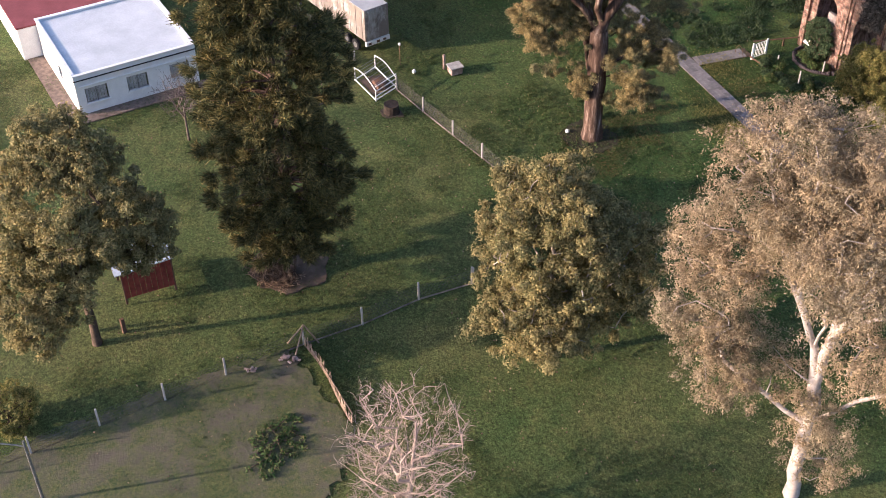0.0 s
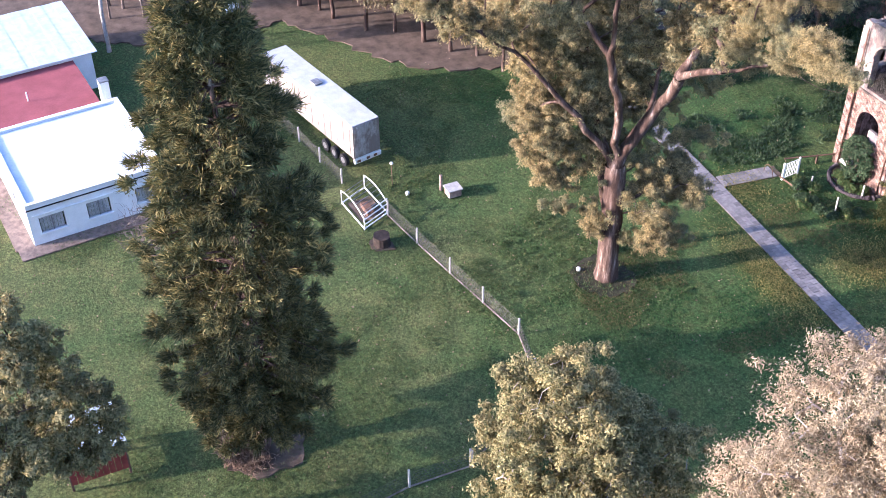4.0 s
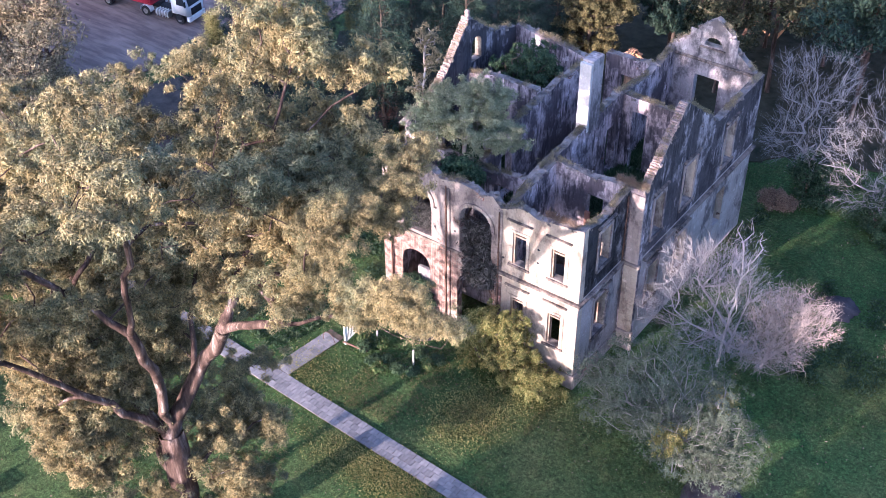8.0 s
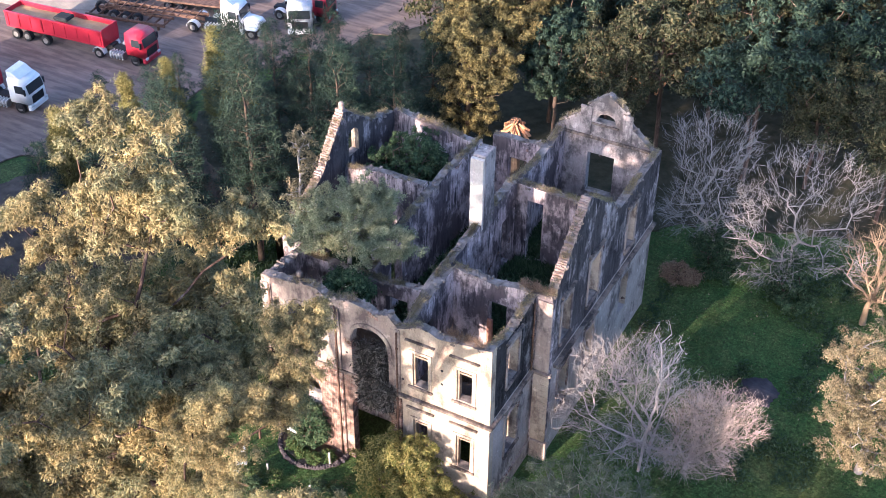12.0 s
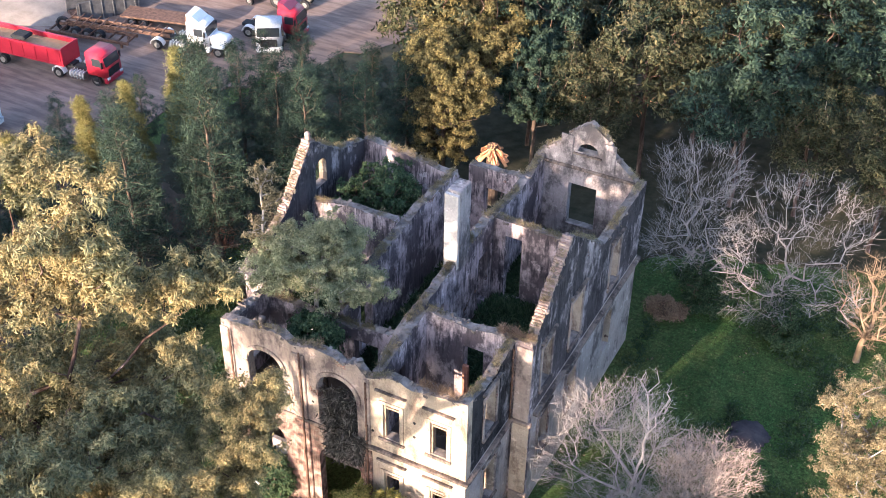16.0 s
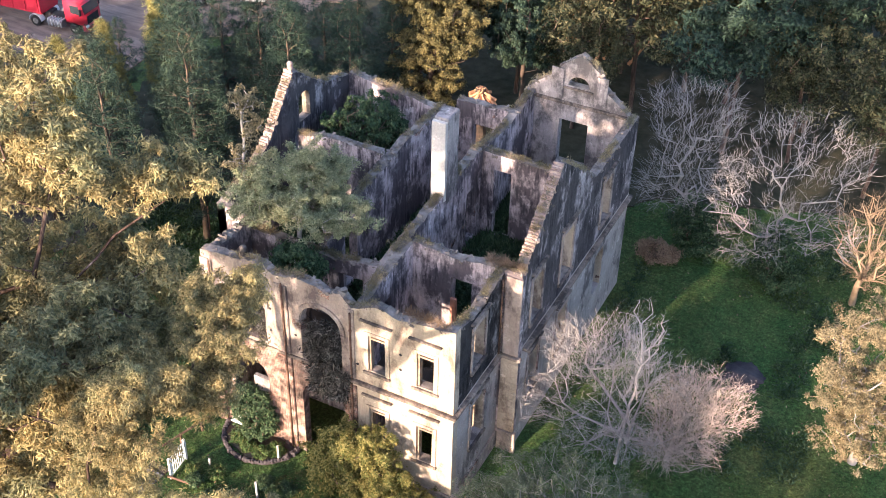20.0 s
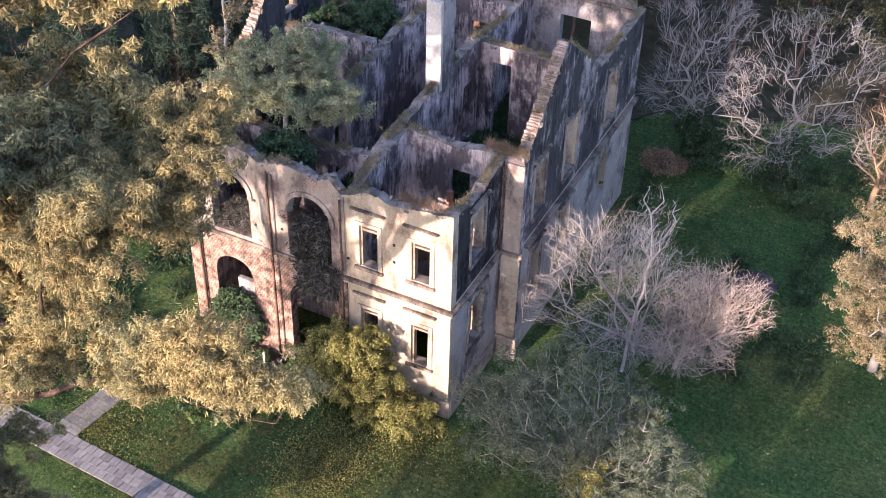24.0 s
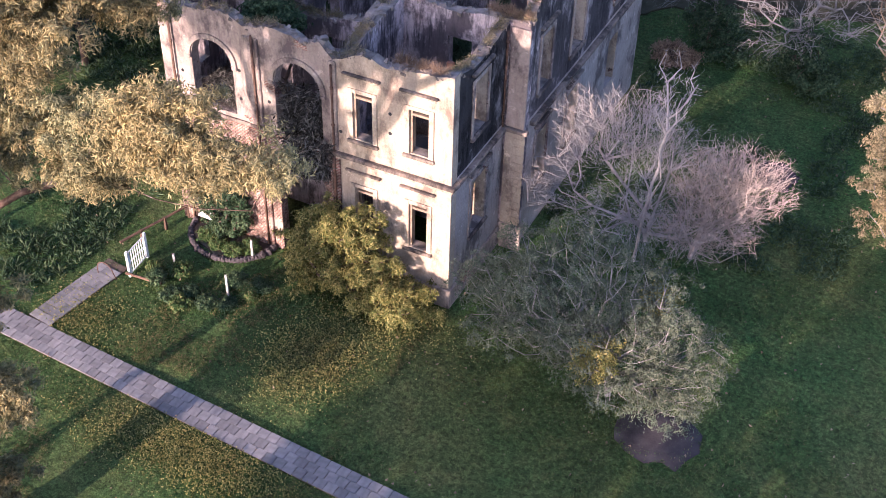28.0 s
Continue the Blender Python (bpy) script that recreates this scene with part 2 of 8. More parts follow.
M_GREEN = leafy("fresh_leaves", [(0.0, (0.022, 0.045, 0.020)), (0.6, (0.058, 0.095, 0.042)), (1.0, (0.13, 0.165, 0.08))])
M_STRAW = leafy("dry_straw", [(0.0, (0.14, 0.085, 0.055)), (1.0, (0.38, 0.27, 0.18))])
M_WEED = leafy("weed_blades", [(0.0, (0.042, 0.085, 0.022)), (0.7, (0.090, 0.13, 0.038)), (1.0, (0.21, 0.19, 0.074))])
M_ORANGEBRICK = mottled("orange_brick", (0.26, 0.11, 0.075), (0.48, 0.25, 0.17), 3.0, 0.9, relief=0.5)
M_REDTWIG = mottled("reddish_twigs", (0.20, 0.09, 0.06), (0.38, 0.19, 0.13), 2.0, 0.9)
M_WHITE = mottled("white_paint", (0.74, 0.74, 0.73), (0.87, 0.87, 0.86), 1.2, 0.5, relief=0.1)
M_ROOFWHITE = mottled("white_roof_coating", (0.46, 0.50, 0.53), (0.62, 0.65, 0.68), 0.5, 0.6, relief=0.15)
M_VANROOF = mottled("dusty_van_roof", (0.34, 0.35, 0.36), (0.50, 0.51, 0.52), 0.9, 0.6, relief=0.15)
M_GOLDTWIG = mottled("golden_twigs", (0.18, 0.125, 0.075), (0.31, 0.225, 0.145), 1.5, 0.9)
M_APRON = mottled("brown_paving", (0.11, 0.085, 0.072), (0.25, 0.195, 0.165), 2.5, 0.9, relief=0.5)
M_ROOFRED = mottled("red_roof_coating", (0.21, 0.062, 0.066), (0.28, 0.088, 0.092), 0.7, 0.8, relief=0.15)
M_TRAILER = plaster("stained_white_panel", (0.52, 0.50, 0.47), (0.23, 0.19, 0.16), 0.78, 0.0, 0.6)
M_GLASSDARK, _t, _b = material("window_glass", 0.08)
_b.inputs["Base Color"].default_value = (0.03, 0.035, 0.04, 1)
M_CLEAR, _t, _b = material("clear_glass", 0.03)
_b.inputs["Transmission Weight"].default_value = 1.0
_b.inputs["IOR"].default_value = 1.1
M_VINE = mottled("dead_vine", (0.07, 0.055, 0.048), (0.24, 0.195, 0.165), 3.0, 0.9)
M_DEADVINE = leafy("dead_strap_leaves", [(0.0, (0.022, 0.019, 0.016)), (0.6, (0.085, 0.076, 0.064)), (1.0, (0.27, 0.24, 0.21))])
M_CURTAIN = mottled("curtain_cloth", (0.48, 0.48, 0.48), (0.72, 0.72, 0.72), 5.0, 0.9)
M_BLACK = mottled("black_rubber", (0.012, 0.012, 0.013), (0.04, 0.04, 0.042), 5.0, 0.8)
M_STEEL = mottled("dull_steel", (0.16, 0.16, 0.16), (0.36, 0.35, 0.34), 4.0, 0.5, 0.6)
M_RUST = mottled("rusty_iron", (0.06, 0.035, 0.025), (0.20, 0.12, 0.085), 3.0, 0.85)
M_TRUCKRED = mottled("red_truck_paint", (0.30, 0.012, 0.028), (0.42, 0.022, 0.045), 1.0, 0.35, relief=0.05)
M_SAND = mottled("load_of_sand", (0.30, 0.19, 0.10), (0.42, 0.28, 0.16), 0.8, 0.95, relief=0.6)
M_PALESAND = mottled("pale_sand", (0.20, 0.165, 0.135), (0.32, 0.27, 0.225), 0.6, 0.95, relief=0.6)
M_WOODPALE = mottled("pale_weathered_wood", (0.17, 0.12, 0.085), (0.34, 0.26, 0.195), 3.0, 0.85)
M_WOODDARK = mottled("dark_wood", (0.06, 0.04, 0.03), (0.18, 0.11, 0.075), 3.0, 0.85)
M_BLACKWOOD = mottled("charred_wood", (0.02, 0.016, 0.014), (0.07, 0.05, 0.042), 3.0, 0.9)
M_ASH = mottled("ash_soil", (0.038, 0.032, 0.036), (0.095, 0.08, 0.082), 1.0, 0.95, relief=0.5)
M_REDWOOD = mottled("red_painted_boards", (0.14, 0.03, 0.025), (0.26, 0.065, 0.05), 2.0, 0.8)
M_TIN = mottled("pale_tin_roof", (0.45, 0.50, 0.56), (0.66, 0.70, 0.74), 1.5, 0.45, 0.3)
M_WIRE = mottled("fence_wire", (0.07, 0.068, 0.062), (0.15, 0.14, 0.13), 4.0, 0.6, 0.5)
M_CONCRETE = mottled("weathered_concrete", (0.30, 0.285, 0.27), (0.52, 0.49, 0.46), 2.0, 0.9)
M_ORANGE = mottled("split_orange_wood", (0.50, 0.22, 0.10), (0.80, 0.42, 0.22), 3.0, 0.8)


def slab_material():
    m, t, b = material("paving_slab", 0.85)
    o = t.nodes.new("ShaderNodeObjectInfo")
    c = ramp(t, o.outputs["Random"], [(0.0, (0.165, 0.155, 0.158)), (0.5, (0.222, 0.210, 0.214)), (1.0, (0.265, 0.25, 0.25))])
    c = blend(t, 0.7, c, ramp(t, noise_of(t, 3.0, 6.0), [(0.3, grey(0.55)), (0.7, grey(1.05))]), "MULTIPLY")
    t.links.new(c, b.inputs["Base Color"])
    bump(t, b, noise_of(t, 20.0, 4.0), 0.3, 0.02)
    return m


M_SLAB = slab_material()


def grass_material():
    """Mown lawn: greener by the ruin, more olive on the open meadow by the bungalow."""
    m, t, b = material("lawn", 0.95)
    at = node(t, "ShaderNodeTexCoord")
    split = node(t, "ShaderNodeSeparateXYZ")
    t.links.new(at.outputs["Object"], split.inputs[0])
    # share of olive, growing from the ruin southwards
    dry = node(t, "ShaderNodeMapRange")
    t.links.new(split.outputs["Y"], dry.inputs["Value"])
    for key, value in (("From Min", -14.0), ("From Max", -34.0), ("To Min", 0.05), ("To Max", 0.75)):
        dry.inputs[key].default_value = value
    fresh = ramp(t, noise_of(t, 0.07, 5.0, 0.6), [(0.36, (0.028, 0.084, 0.021)), (0.5, (0.056, 0.102, 0.028)), (0.64, (0.118, 0.126, 0.042))])
    olive = ramp(t, noise_of(t, 0.09, 6.0, 0.65), [(0.36, (0.058, 0.088, 0.026)), (0.5, (0.100, 0.110, 0.036)), (0.64, (0.165, 0.145, 0.056))])
    c = blend(t, dry.outputs[0], fresh, olive)
    c2 = ramp(t, noise_of(t, 0.7, 9.0, 0.75), [(0.36, (0.030, 0.070, 0.017)), (0.54, (0.078, 0.103, 0.029)), (0.72, (0.20, 0.17, 0.064))])
    c = blend(t, 0.42, c, c2)
    c = blend(t, 0.9, c, ramp(t, noise_of(t, 9.0, 8.0, 0.85), [(0.38, grey(0.42)), (0.62, grey(1.6))]), "MULTIPLY")
    c = blend(t, 0.7, c, ramp(t, noise_of(t, 4.2, 3.0, 0.8), [(0.38, grey(0.5)), (0.62, grey(1.55))]), "MULTIPLY")
    c = blend(t, 0.8, c, ramp(t, noise_of(t, 24.0, 4.0, 0.8), [(0.40, grey(0.5)), (0.62, grey(1.5))]), "MULTIPLY")
    c = blend(t, ramp(t, noise_of(t, 15.0, 3.0, 0.6), [(0.68, grey(0.0)), (0.74, grey(0.5))]), c, (0.30, 0.25, 0.12))
    f = ramp(t, noise_of(t, 0.20, 8.0, 0.7), [(0.66, grey(0.0)), (0.76, grey(0.6))])
    c = blend(t, f, c, (0.11, 0.10, 0.06))
    t.links.new(c, b.inputs["Base Color"])
    bump(t, b, noise_of(t, 6.0, 7.0, 0.8), 1.0, 0.15)
    return m


M_GRASS = grass_material()


def yard_material():
    m, t, b = material("trodden_yard", 0.95)
    c = ramp(t, noise_of(t, 0.15, 6.0, 0.65), [(0.3, (0.15, 0.108, 0.088)), (0.7, (0.255, 0.19, 0.158))])
    tr = ramp(t, noise_of(t, 1.2, 6.0, 0.6, (0.25, 1.4, 1)), [(0.4, grey(0.62)), (0.6, grey(1.1))])
    c = blend(t, 0.8, c, tr, "MULTIPLY")
    t.links.new(c, b.inputs["Base Color"])
    bump(t, b, noise_of(t, 2.0, 6.0, 0.7, (0.3, 1.2, 1)), 0.5, 0.1)
    return m


M_YARD = yard_material()


def trodden_material():
    """Bare earth that grass is growing back over."""
    m, t, b = material("worn_lawn", 0.95)
    earth = ramp(t, noise_of(t, 0.9, 7.0, 0.7), [(0.3, (0.085, 0.074, 0.058)), (0.7, (0.17, 0.145, 0.12))])
    turf = ramp(t, noise_of(t, 5.0, 8.0, 0.8), [(0.36, (0.032, 0.06, 0.018)), (0.64, (0.13, 0.13, 0.048))])
    c = blend(t, ramp(t, noise_of(t, 0.45, 8.0, 0.7), [(0.37, grey(0.08)), (0.56, grey(0.95))]), earth, turf)
    t.links.new(c, b.inputs["Base Color"])
    bump(t, b, noise_of(t, 9.0, 6.0, 0.75), 0.8, 0.08)
    return m


M_TROD = trodden_material()

# ---------------------------------------------------------------- building blocks
def empty(name, loc=(0, 0, 0), label="", category="", group="", kind=""):
    ob = new(name)
    ob.location = loc
    return tagged(ob, label, category, group, kind)


def mesh_of(name, verts, faces, mat, smooth=False):
    me = bpy.data.meshes.new(name)
    me.from_pydata([tuple(v) for v in verts], [], [tuple(f) for f in faces])
    me.materials.append(mat)
    if smooth:
        me.polygons.foreach_set("use_smooth", [True] * len(me.polygons))
    me.update()
    return me


def part(name, bm, mat, parent, label="", smooth=False):
    """Links a bmesh, a mesh or (verts, faces) as one mesh object under a thing or a part."""
    if isinstance(bm, bpy.types.Mesh):
        me = bm
    elif isinstance(bm, tuple):
        me = mesh_of(name, bm[0], bm[1], mat, smooth)
    else:
        me = bpy.data.meshes.new(name)
        bm.to_mesh(me)
        bm.free()
        me.materials.append(mat)
        if smooth:
            me.polygons.foreach_set("use_smooth", [True] * len(me.polygons))
    ob = new(name, me)
    if parent is not None:
        ob.parent = parent
    return tagged(ob, label)


def box(bm, lo, hi, bevel=0.0, m=None):
    r = bmesh.ops.create_cube(bm, size=1.0)
    lo, hi = Vector(lo), Vector(hi)
    for v in r["verts"]:
        v.co = Vector((lo[k] + (v.co[k] + 0.5) * (hi[k] - lo[k]) for k in range(3)))
    if bevel:
        es = list({e for v in r["verts"] for e in v.link_edges})
        out = bmesh.ops.bevel(bm, geom=es, offset=bevel, segments=1, affect="EDGES")
        vs = list({v for f in out["faces"] for v in f.verts} | {v for v in r["verts"] if v.is_valid})
    else:
        vs = r["verts"]
    if m is not None:
        bmesh.ops.transform(bm, matrix=m, verts=[v for v in vs if v.is_valid])
    return vs


def boxed(lo, hi, bevel=0.0, m=None):
    bm = bmesh.new()
    box(bm, lo, hi, bevel, m)
    return bm


def rod(bm, a, b, r0, r1=None, sides=8):
    """A tapered round bar from a to b."""
    a, b = Vector(a), Vector(b)
    r1 = r0 if r1 is None else r1
    m = Matrix.Translation((a + b) / 2) @ (b - a).to_track_quat("Z", "Y").to_matrix().to_4x4()
    return bmesh.ops.create_cone(bm, cap_ends=True, segments=sides, radius1=r0, radius2=r1, depth=(b - a).length, matrix=m)["verts"]


def tubes(pos, par, rad, sides):
    """Vertices and faces of tapered pipes along a branching skeleton; pos, par, rad by node."""
    idx = np.array([i for i in range(len(par)) if par[i] >= 0])
    a, b = pos[par[idx]], pos[idx]
    d = b - a
    d /= np.linalg.norm(d, axis=1, keepdims=True) + 1e-9
    ref = np.where(np.abs(d[:, 2:3]) < 0.9, [[0, 0, 1.0]], [[1.0, 0, 0]])
    u = np.cross(d, ref)
    u /= np.linalg.norm(u, axis=1, keepdims=True) + 1e-9
    v = np.cross(d, u)
    r1 = rad[idx]
    r0 = np.minimum(rad[par[idx]], r1 * 1.35 + 0.01)
    verts, faces, base = [], [], 0
    for n, pick in sides:
        k = np.where(pick(r1))[0]
        if not len(k):
            continue
        ang = np.arange(n) * 2 * np.pi / n
        ring = np.cos(ang)[None, :, None] * u[k][:, None] + np.sin(ang)[None, :, None] * v[k][:, None]
        lo = a[k][:, None] + ring * r0[k][:, None, None] - d[k][:, None] * 0.3 * r0[k][:, None, None]
        hi = b[k][:, None] + ring * r1[k][:, None, None]
        verts.append(np.concatenate([lo, hi], 1).reshape(-1, 3))
        off = base + np.arange(len(k))[:, None] * 2 * n
        i = np.arange(n)[None]
        j = (i + 1) % n
        faces.append(np.stack([off + i, off + j, off + n + j, off + n + i], -1).reshape(-1, 4))
        base += len(k) * 2 * n
    return np.concatenate(verts), np.concatenate(faces)


def quick_mesh(name, verts, quads, mat, smooth=False):
    """A mesh of four-sided faces from arrays."""
    me = bpy.data.meshes.new(name)
    n = len(quads)
    me.vertices.add(len(verts))
    me.vertices.foreach_set("co", np.asarray(verts, np.float32).ravel())
    me.loops.add(4 * n)
    me.loops.foreach_set("vertex_index", np.asarray(quads, np.int32).ravel())
    me.polygons.add(n)
    me.polygons.foreach_set("loop_start", np.arange(n, dtype=np.int32) * 4)
    me.polygons.foreach_set("use_smooth", np.full(n, smooth))
    me.materials.append(mat)
    me.update(calc_edges=True)
    me.validate()
    return me


def skeleton_of(rng, trunk, ends, r_tip, power, r_max, bend=0.12, step=1.0, reach=0.3, limbs=()):
    """Grows limbs from a trunk line and main limbs to every end point. Returns nodes, parents and radii."""
    pos, par, far = [np.array(trunk[0], float)], [-1], [0.0]
    for p in trunk[1:]:
        p = np.array(p, float)
        k = max(1, int(np.linalg.norm(p - pos[-1]) / step))
        q = pos[-1]
        for s in range(1, k + 1):
            pos.append(q + (p - q) * s / k + rng.normal(0, 0.04, 3) * (s < k))
            par.append(len(pos) - 2)
            far.append(far[-1] + np.linalg.norm(pos[-1] - pos[-2]))
    first = max(1, int(len(pos) * 0.35))
    for limb in limbs:
        start = np.array(limb[0], float)
        last = int(np.argmin(np.linalg.norm(np.asarray(pos) - start, axis=1)))
        for p in limb[1:]:
            p, q = np.array(p, float), pos[last]
            k = max(1, int(np.linalg.norm(p - q) / step))
            for s in range(1, k + 1):
                pos.append(q + (p - q) * s / k + rng.normal(0, 0.10, 3))
                par.append(last)
                far.append(far[last] + np.linalg.norm(pos[-1] - pos[last]))
                last = len(pos) - 1
    ends = np.asarray(ends, float)
    order = np.argsort(np.linalg.norm(ends - pos[-1], axis=1))
    leafn = np.zeros(200000, int)
    for o in order:
        e = ends[o]
        P = np.asarray(pos[first:])
        d = np.linalg.norm(P - e, axis=1)
        cost = d + reach * np.asarray(far[first:]) + 0.8 * np.maximum(0, P[:, 2] - e[2])
        n = first + int(np.argmin(cost))
        a = pos[n]
        L = np.linalg.norm(e - a)
        k = max(1, int(math.ceil(L / step)))
        side = rng.normal(0, bend, 3) * L
        side[2] = abs(side[2]) * 0.6
        last = n
        for s in range(1, k + 1):
            f = s / k
            pos.append(a + (e - a) * f + side * math.sin(math.pi * f) + (rng.normal(0, 0.05, 3) if s < k else 0))
            par.append(last)
            far.append(far[last] + L / k)
            last = len(pos) - 1
        while last >= 0:
            leafn[last] += 1
            last = par[last]
    pos, par = np.array(pos), np.array(par)
    rad = np.minimum(r_max, r_tip * np.maximum(1, leafn[: len(pos)]) ** power)
    return pos, par, rad


def in_blobs(rng, blobs, n, shell=0.45):
    """Points in a crown made of ellipsoids (centre, radii), most of them near its surface."""
    vol = np.array([(b[1][0] + 0.8) * (b[1][1] + 0.8) * (b[1][2] + 0.8) for b in blobs]) ** 0.8
    out = np.zeros((n, 3))
    for i, k in enumerate(rng.choice(len(blobs), n, p=vol / vol.sum())):
        c, r = np.array(blobs[k][0]), np.array(blobs[k][1])
        d = rng.normal(0, 1, (3, 3))
        d /= np.linalg.norm(d, axis=1, keepdims=True)
        tries = c + d * r * rng.uniform(shell, 1.0, (3, 1)) ** 0.6
        near = np.linalg.norm(tries[:, None] - out[None, :i], axis=2).min(1) if i else np.ones(3)
        out[i] = tries[int(np.argmax(near))]
    return out


def leaves(rng, centres, per, spread, length, width, droop=0.3, flat=0.7, bunch=75):
    """Small folded leaves in rounded bunches round the centres; the leaves of a bunch lie like scales on a dome."""
    sub = max(1, per // bunch)
    k = len(centres) * sub
    mids = np.repeat(centres, sub, 0) + rng.normal(0, 1, (k, 3)) * np.array([1, 1, flat]) * spread * (0.75 if sub > 1 else 0.0)
    size = spread * (0.62 if sub > 1 else 1.0) * rng.uniform(0.6, 1.25, (k, 1))
    each = max(1, per // sub)
    n = k * each
    out = rng.normal(0, 1, (n, 3)) + (0, 0, 0.35)
    out /= np.linalg.norm(out, axis=1, keepdims=True) + 1e-9
    c = np.repeat(mids, each, 0) + out * np.array([1, 1, flat]) * np.repeat(size * rng.uniform(0.65, 1.4, (k, 3)), each, 0) * np.abs(rng.normal(0.74, 0.33, (n, 1)))
    nr = out + rng.normal(0, 0.32, (n, 3)) + (0, 0, 0.2)
    d = np.cross(nr, rng.normal(0, 1, (n, 3)))
    d /= np.linalg.norm(d, axis=1, keepdims=True) + 1e-9
    d[:, 2] -= droop * 0.9
    d /= np.linalg.norm(d, axis=1, keepdims=True) + 1e-9
    u = np.cross(d, nr)
    u /= np.linalg.norm(u, axis=1, keepdims=True) + 1e-9
    L = length * rng.uniform(0.6, 1.3, (n, 1))
    W = width * rng.uniform(0.6, 1.3, (n, 1))
    nrm = np.cross(d, u) * W * 0.35
    v = np.stack([c, c + d * L * 0.5 + u * W * 0.5 + nrm, c + d * L, c + d * L * 0.5 - u * W * 0.5 + nrm], 1).reshape(-1, 3)
    return v, np.arange(4 * n).reshape(-1, 4)


ROUND = [(8, lambda r: r > 0.11), (5, lambda r: (r <= 0.11) & (r > 0.03)), (3, lambda r: r <= 0.03)]


def tree(name, base, trunk, blobs, leaf_mat, bark, label, seed, ends=160, per=90, spread=0.55, leaf=(0.30, 0.13), r_max=0.5,
         droop=0.3, shell=0.45, r_tip=0.018, power=0.5, group="", reach=0.3, category="tree", bend=0.12, limbs=(), bunch=75, weeping=None):
    """trunk, limbs and blobs are relative to base."""
    rng = np.random.default_rng(seed)
    root = empty(name, base, label, category, group)
    tips = in_blobs(rng, blobs, ends, shell)
    pos, par, rad = skeleton_of(rng, trunk, tips, r_tip, power, r_max, bend, reach=reach, limbs=limbs)
    flare = np.clip(1.35 - pos[:, 2] * 0.35, 1.0, 1.35)
    v, f = tubes(pos, par, rad * flare, ROUND)
    part("trunk", quick_mesh("trunk", v, f, bark, True), None, root)
    if per:
        fine = np.zeros(len(tips), bool) if weeping is None else tips[:, 0] > weeping
        v, f = leaves(rng, tips[~fine], per, spread, leaf[0], leaf[1], droop, bunch=bunch)
        if fine.any():
            v2, f2 = leaves(rng, tips[fine], per * 2, spread * 0.72, leaf[0] * 0.66, leaf[1] * 0.56, droop * 1.3, bunch=bunch)
            v, f = np.concatenate([v, v2]), np.concatenate([f, f2 + len(v)])
        part("crown", quick_mesh("crown", v, f, leaf_mat), None, root)
    return root


def bare_tree(name, base, trunk, blobs, bark, label, seed, ends=700, r_max=0.25, r_tip=0.010, power=0.43, group="", shell=0.25, category="bare tree", bend=0.16, fuzz=5, twig=0.75, fan=0.55, reach=0.3, thick=0.011):
    """A leafless tree; fine twigs fan out from every branch end."""
    root = tree(name, base, trunk, blobs, None, bark, label, seed, ends, 0, r_max=r_max, r_tip=r_tip, power=power, group=group, shell=shell, category=category, bend=bend, reach=reach)
    rng = np.random.default_rng(seed)
    tips = in_blobs(rng, blobs, ends, shell)
    mid = np.array([b[0] for b in blobs]).mean(0) * (1, 1, 0.5)
    d = tips - mid
    d /= np.linalg.norm(d, axis=1, keepdims=True) + 1e-9
    n = len(tips) * fuzz
    a = np.repeat(tips, fuzz, 0) - np.repeat(d, fuzz, 0) * rng.uniform(0.0, 1.1, (n, 1)) + rng.normal(0, 0.10, (n, 3))
    w = np.repeat(d, fuzz, 0) + rng.normal(0, fan, (n, 3))
    w /= np.linalg.norm(w, axis=1, keepdims=True)
    L = twig * rng.uniform(0.5, 1.3, (n, 1))
    u = np.cross(w, rng.normal(0, 1, (n, 3)))
    u /= np.linalg.norm(u, axis=1, keepdims=True) + 1e-9
    k = np.cross(w, u)
    bendv = rng.normal(0, 0.12, (n, 3)) * L
    m, e, r = a + w * L * 0.5 + bendv + (0, 0, 0.06) * L, a + w * L - (0, 0, 0.10) * L * L, thick
    v = np.stack([a - u * r, a + u * r, m + u * r * 0.8, m - u * r * 0.8, m + u * r * 0.8, m - u * r * 0.8, e - k * r * 0.3, e + k * r * 0.3], 1).reshape(-1, 3)
    q = np.arange(n)[:, None] * 8
    f = np.concatenate([q + [0, 1, 2, 3], q + [5, 4, 7, 6]])
    tagged(part("twig_spray", quick_mesh("twig_spray", v, f, bark), None, root), "fine bare twigs", kind="stuff")
    return root


def weld(verts, faces):
    """Joins equal corners and drops faces that two pieces share."""
    at, out, remap = {}, [], []
    for v in verts:
        k = tuple(round(c, 3) for c in v)
        if k not in at:
            at[k] = len(out)
            out.append(v)
        remap.append(at[k])
    seen = {}
    for f in faces:
        g = tuple(remap[k] for k in f)
        if len(set(g)) == len(g):
            seen.setdefault(frozenset(g), []).append(g)
    return out, [g[0] for g in seen.values() if len(g) == 1]


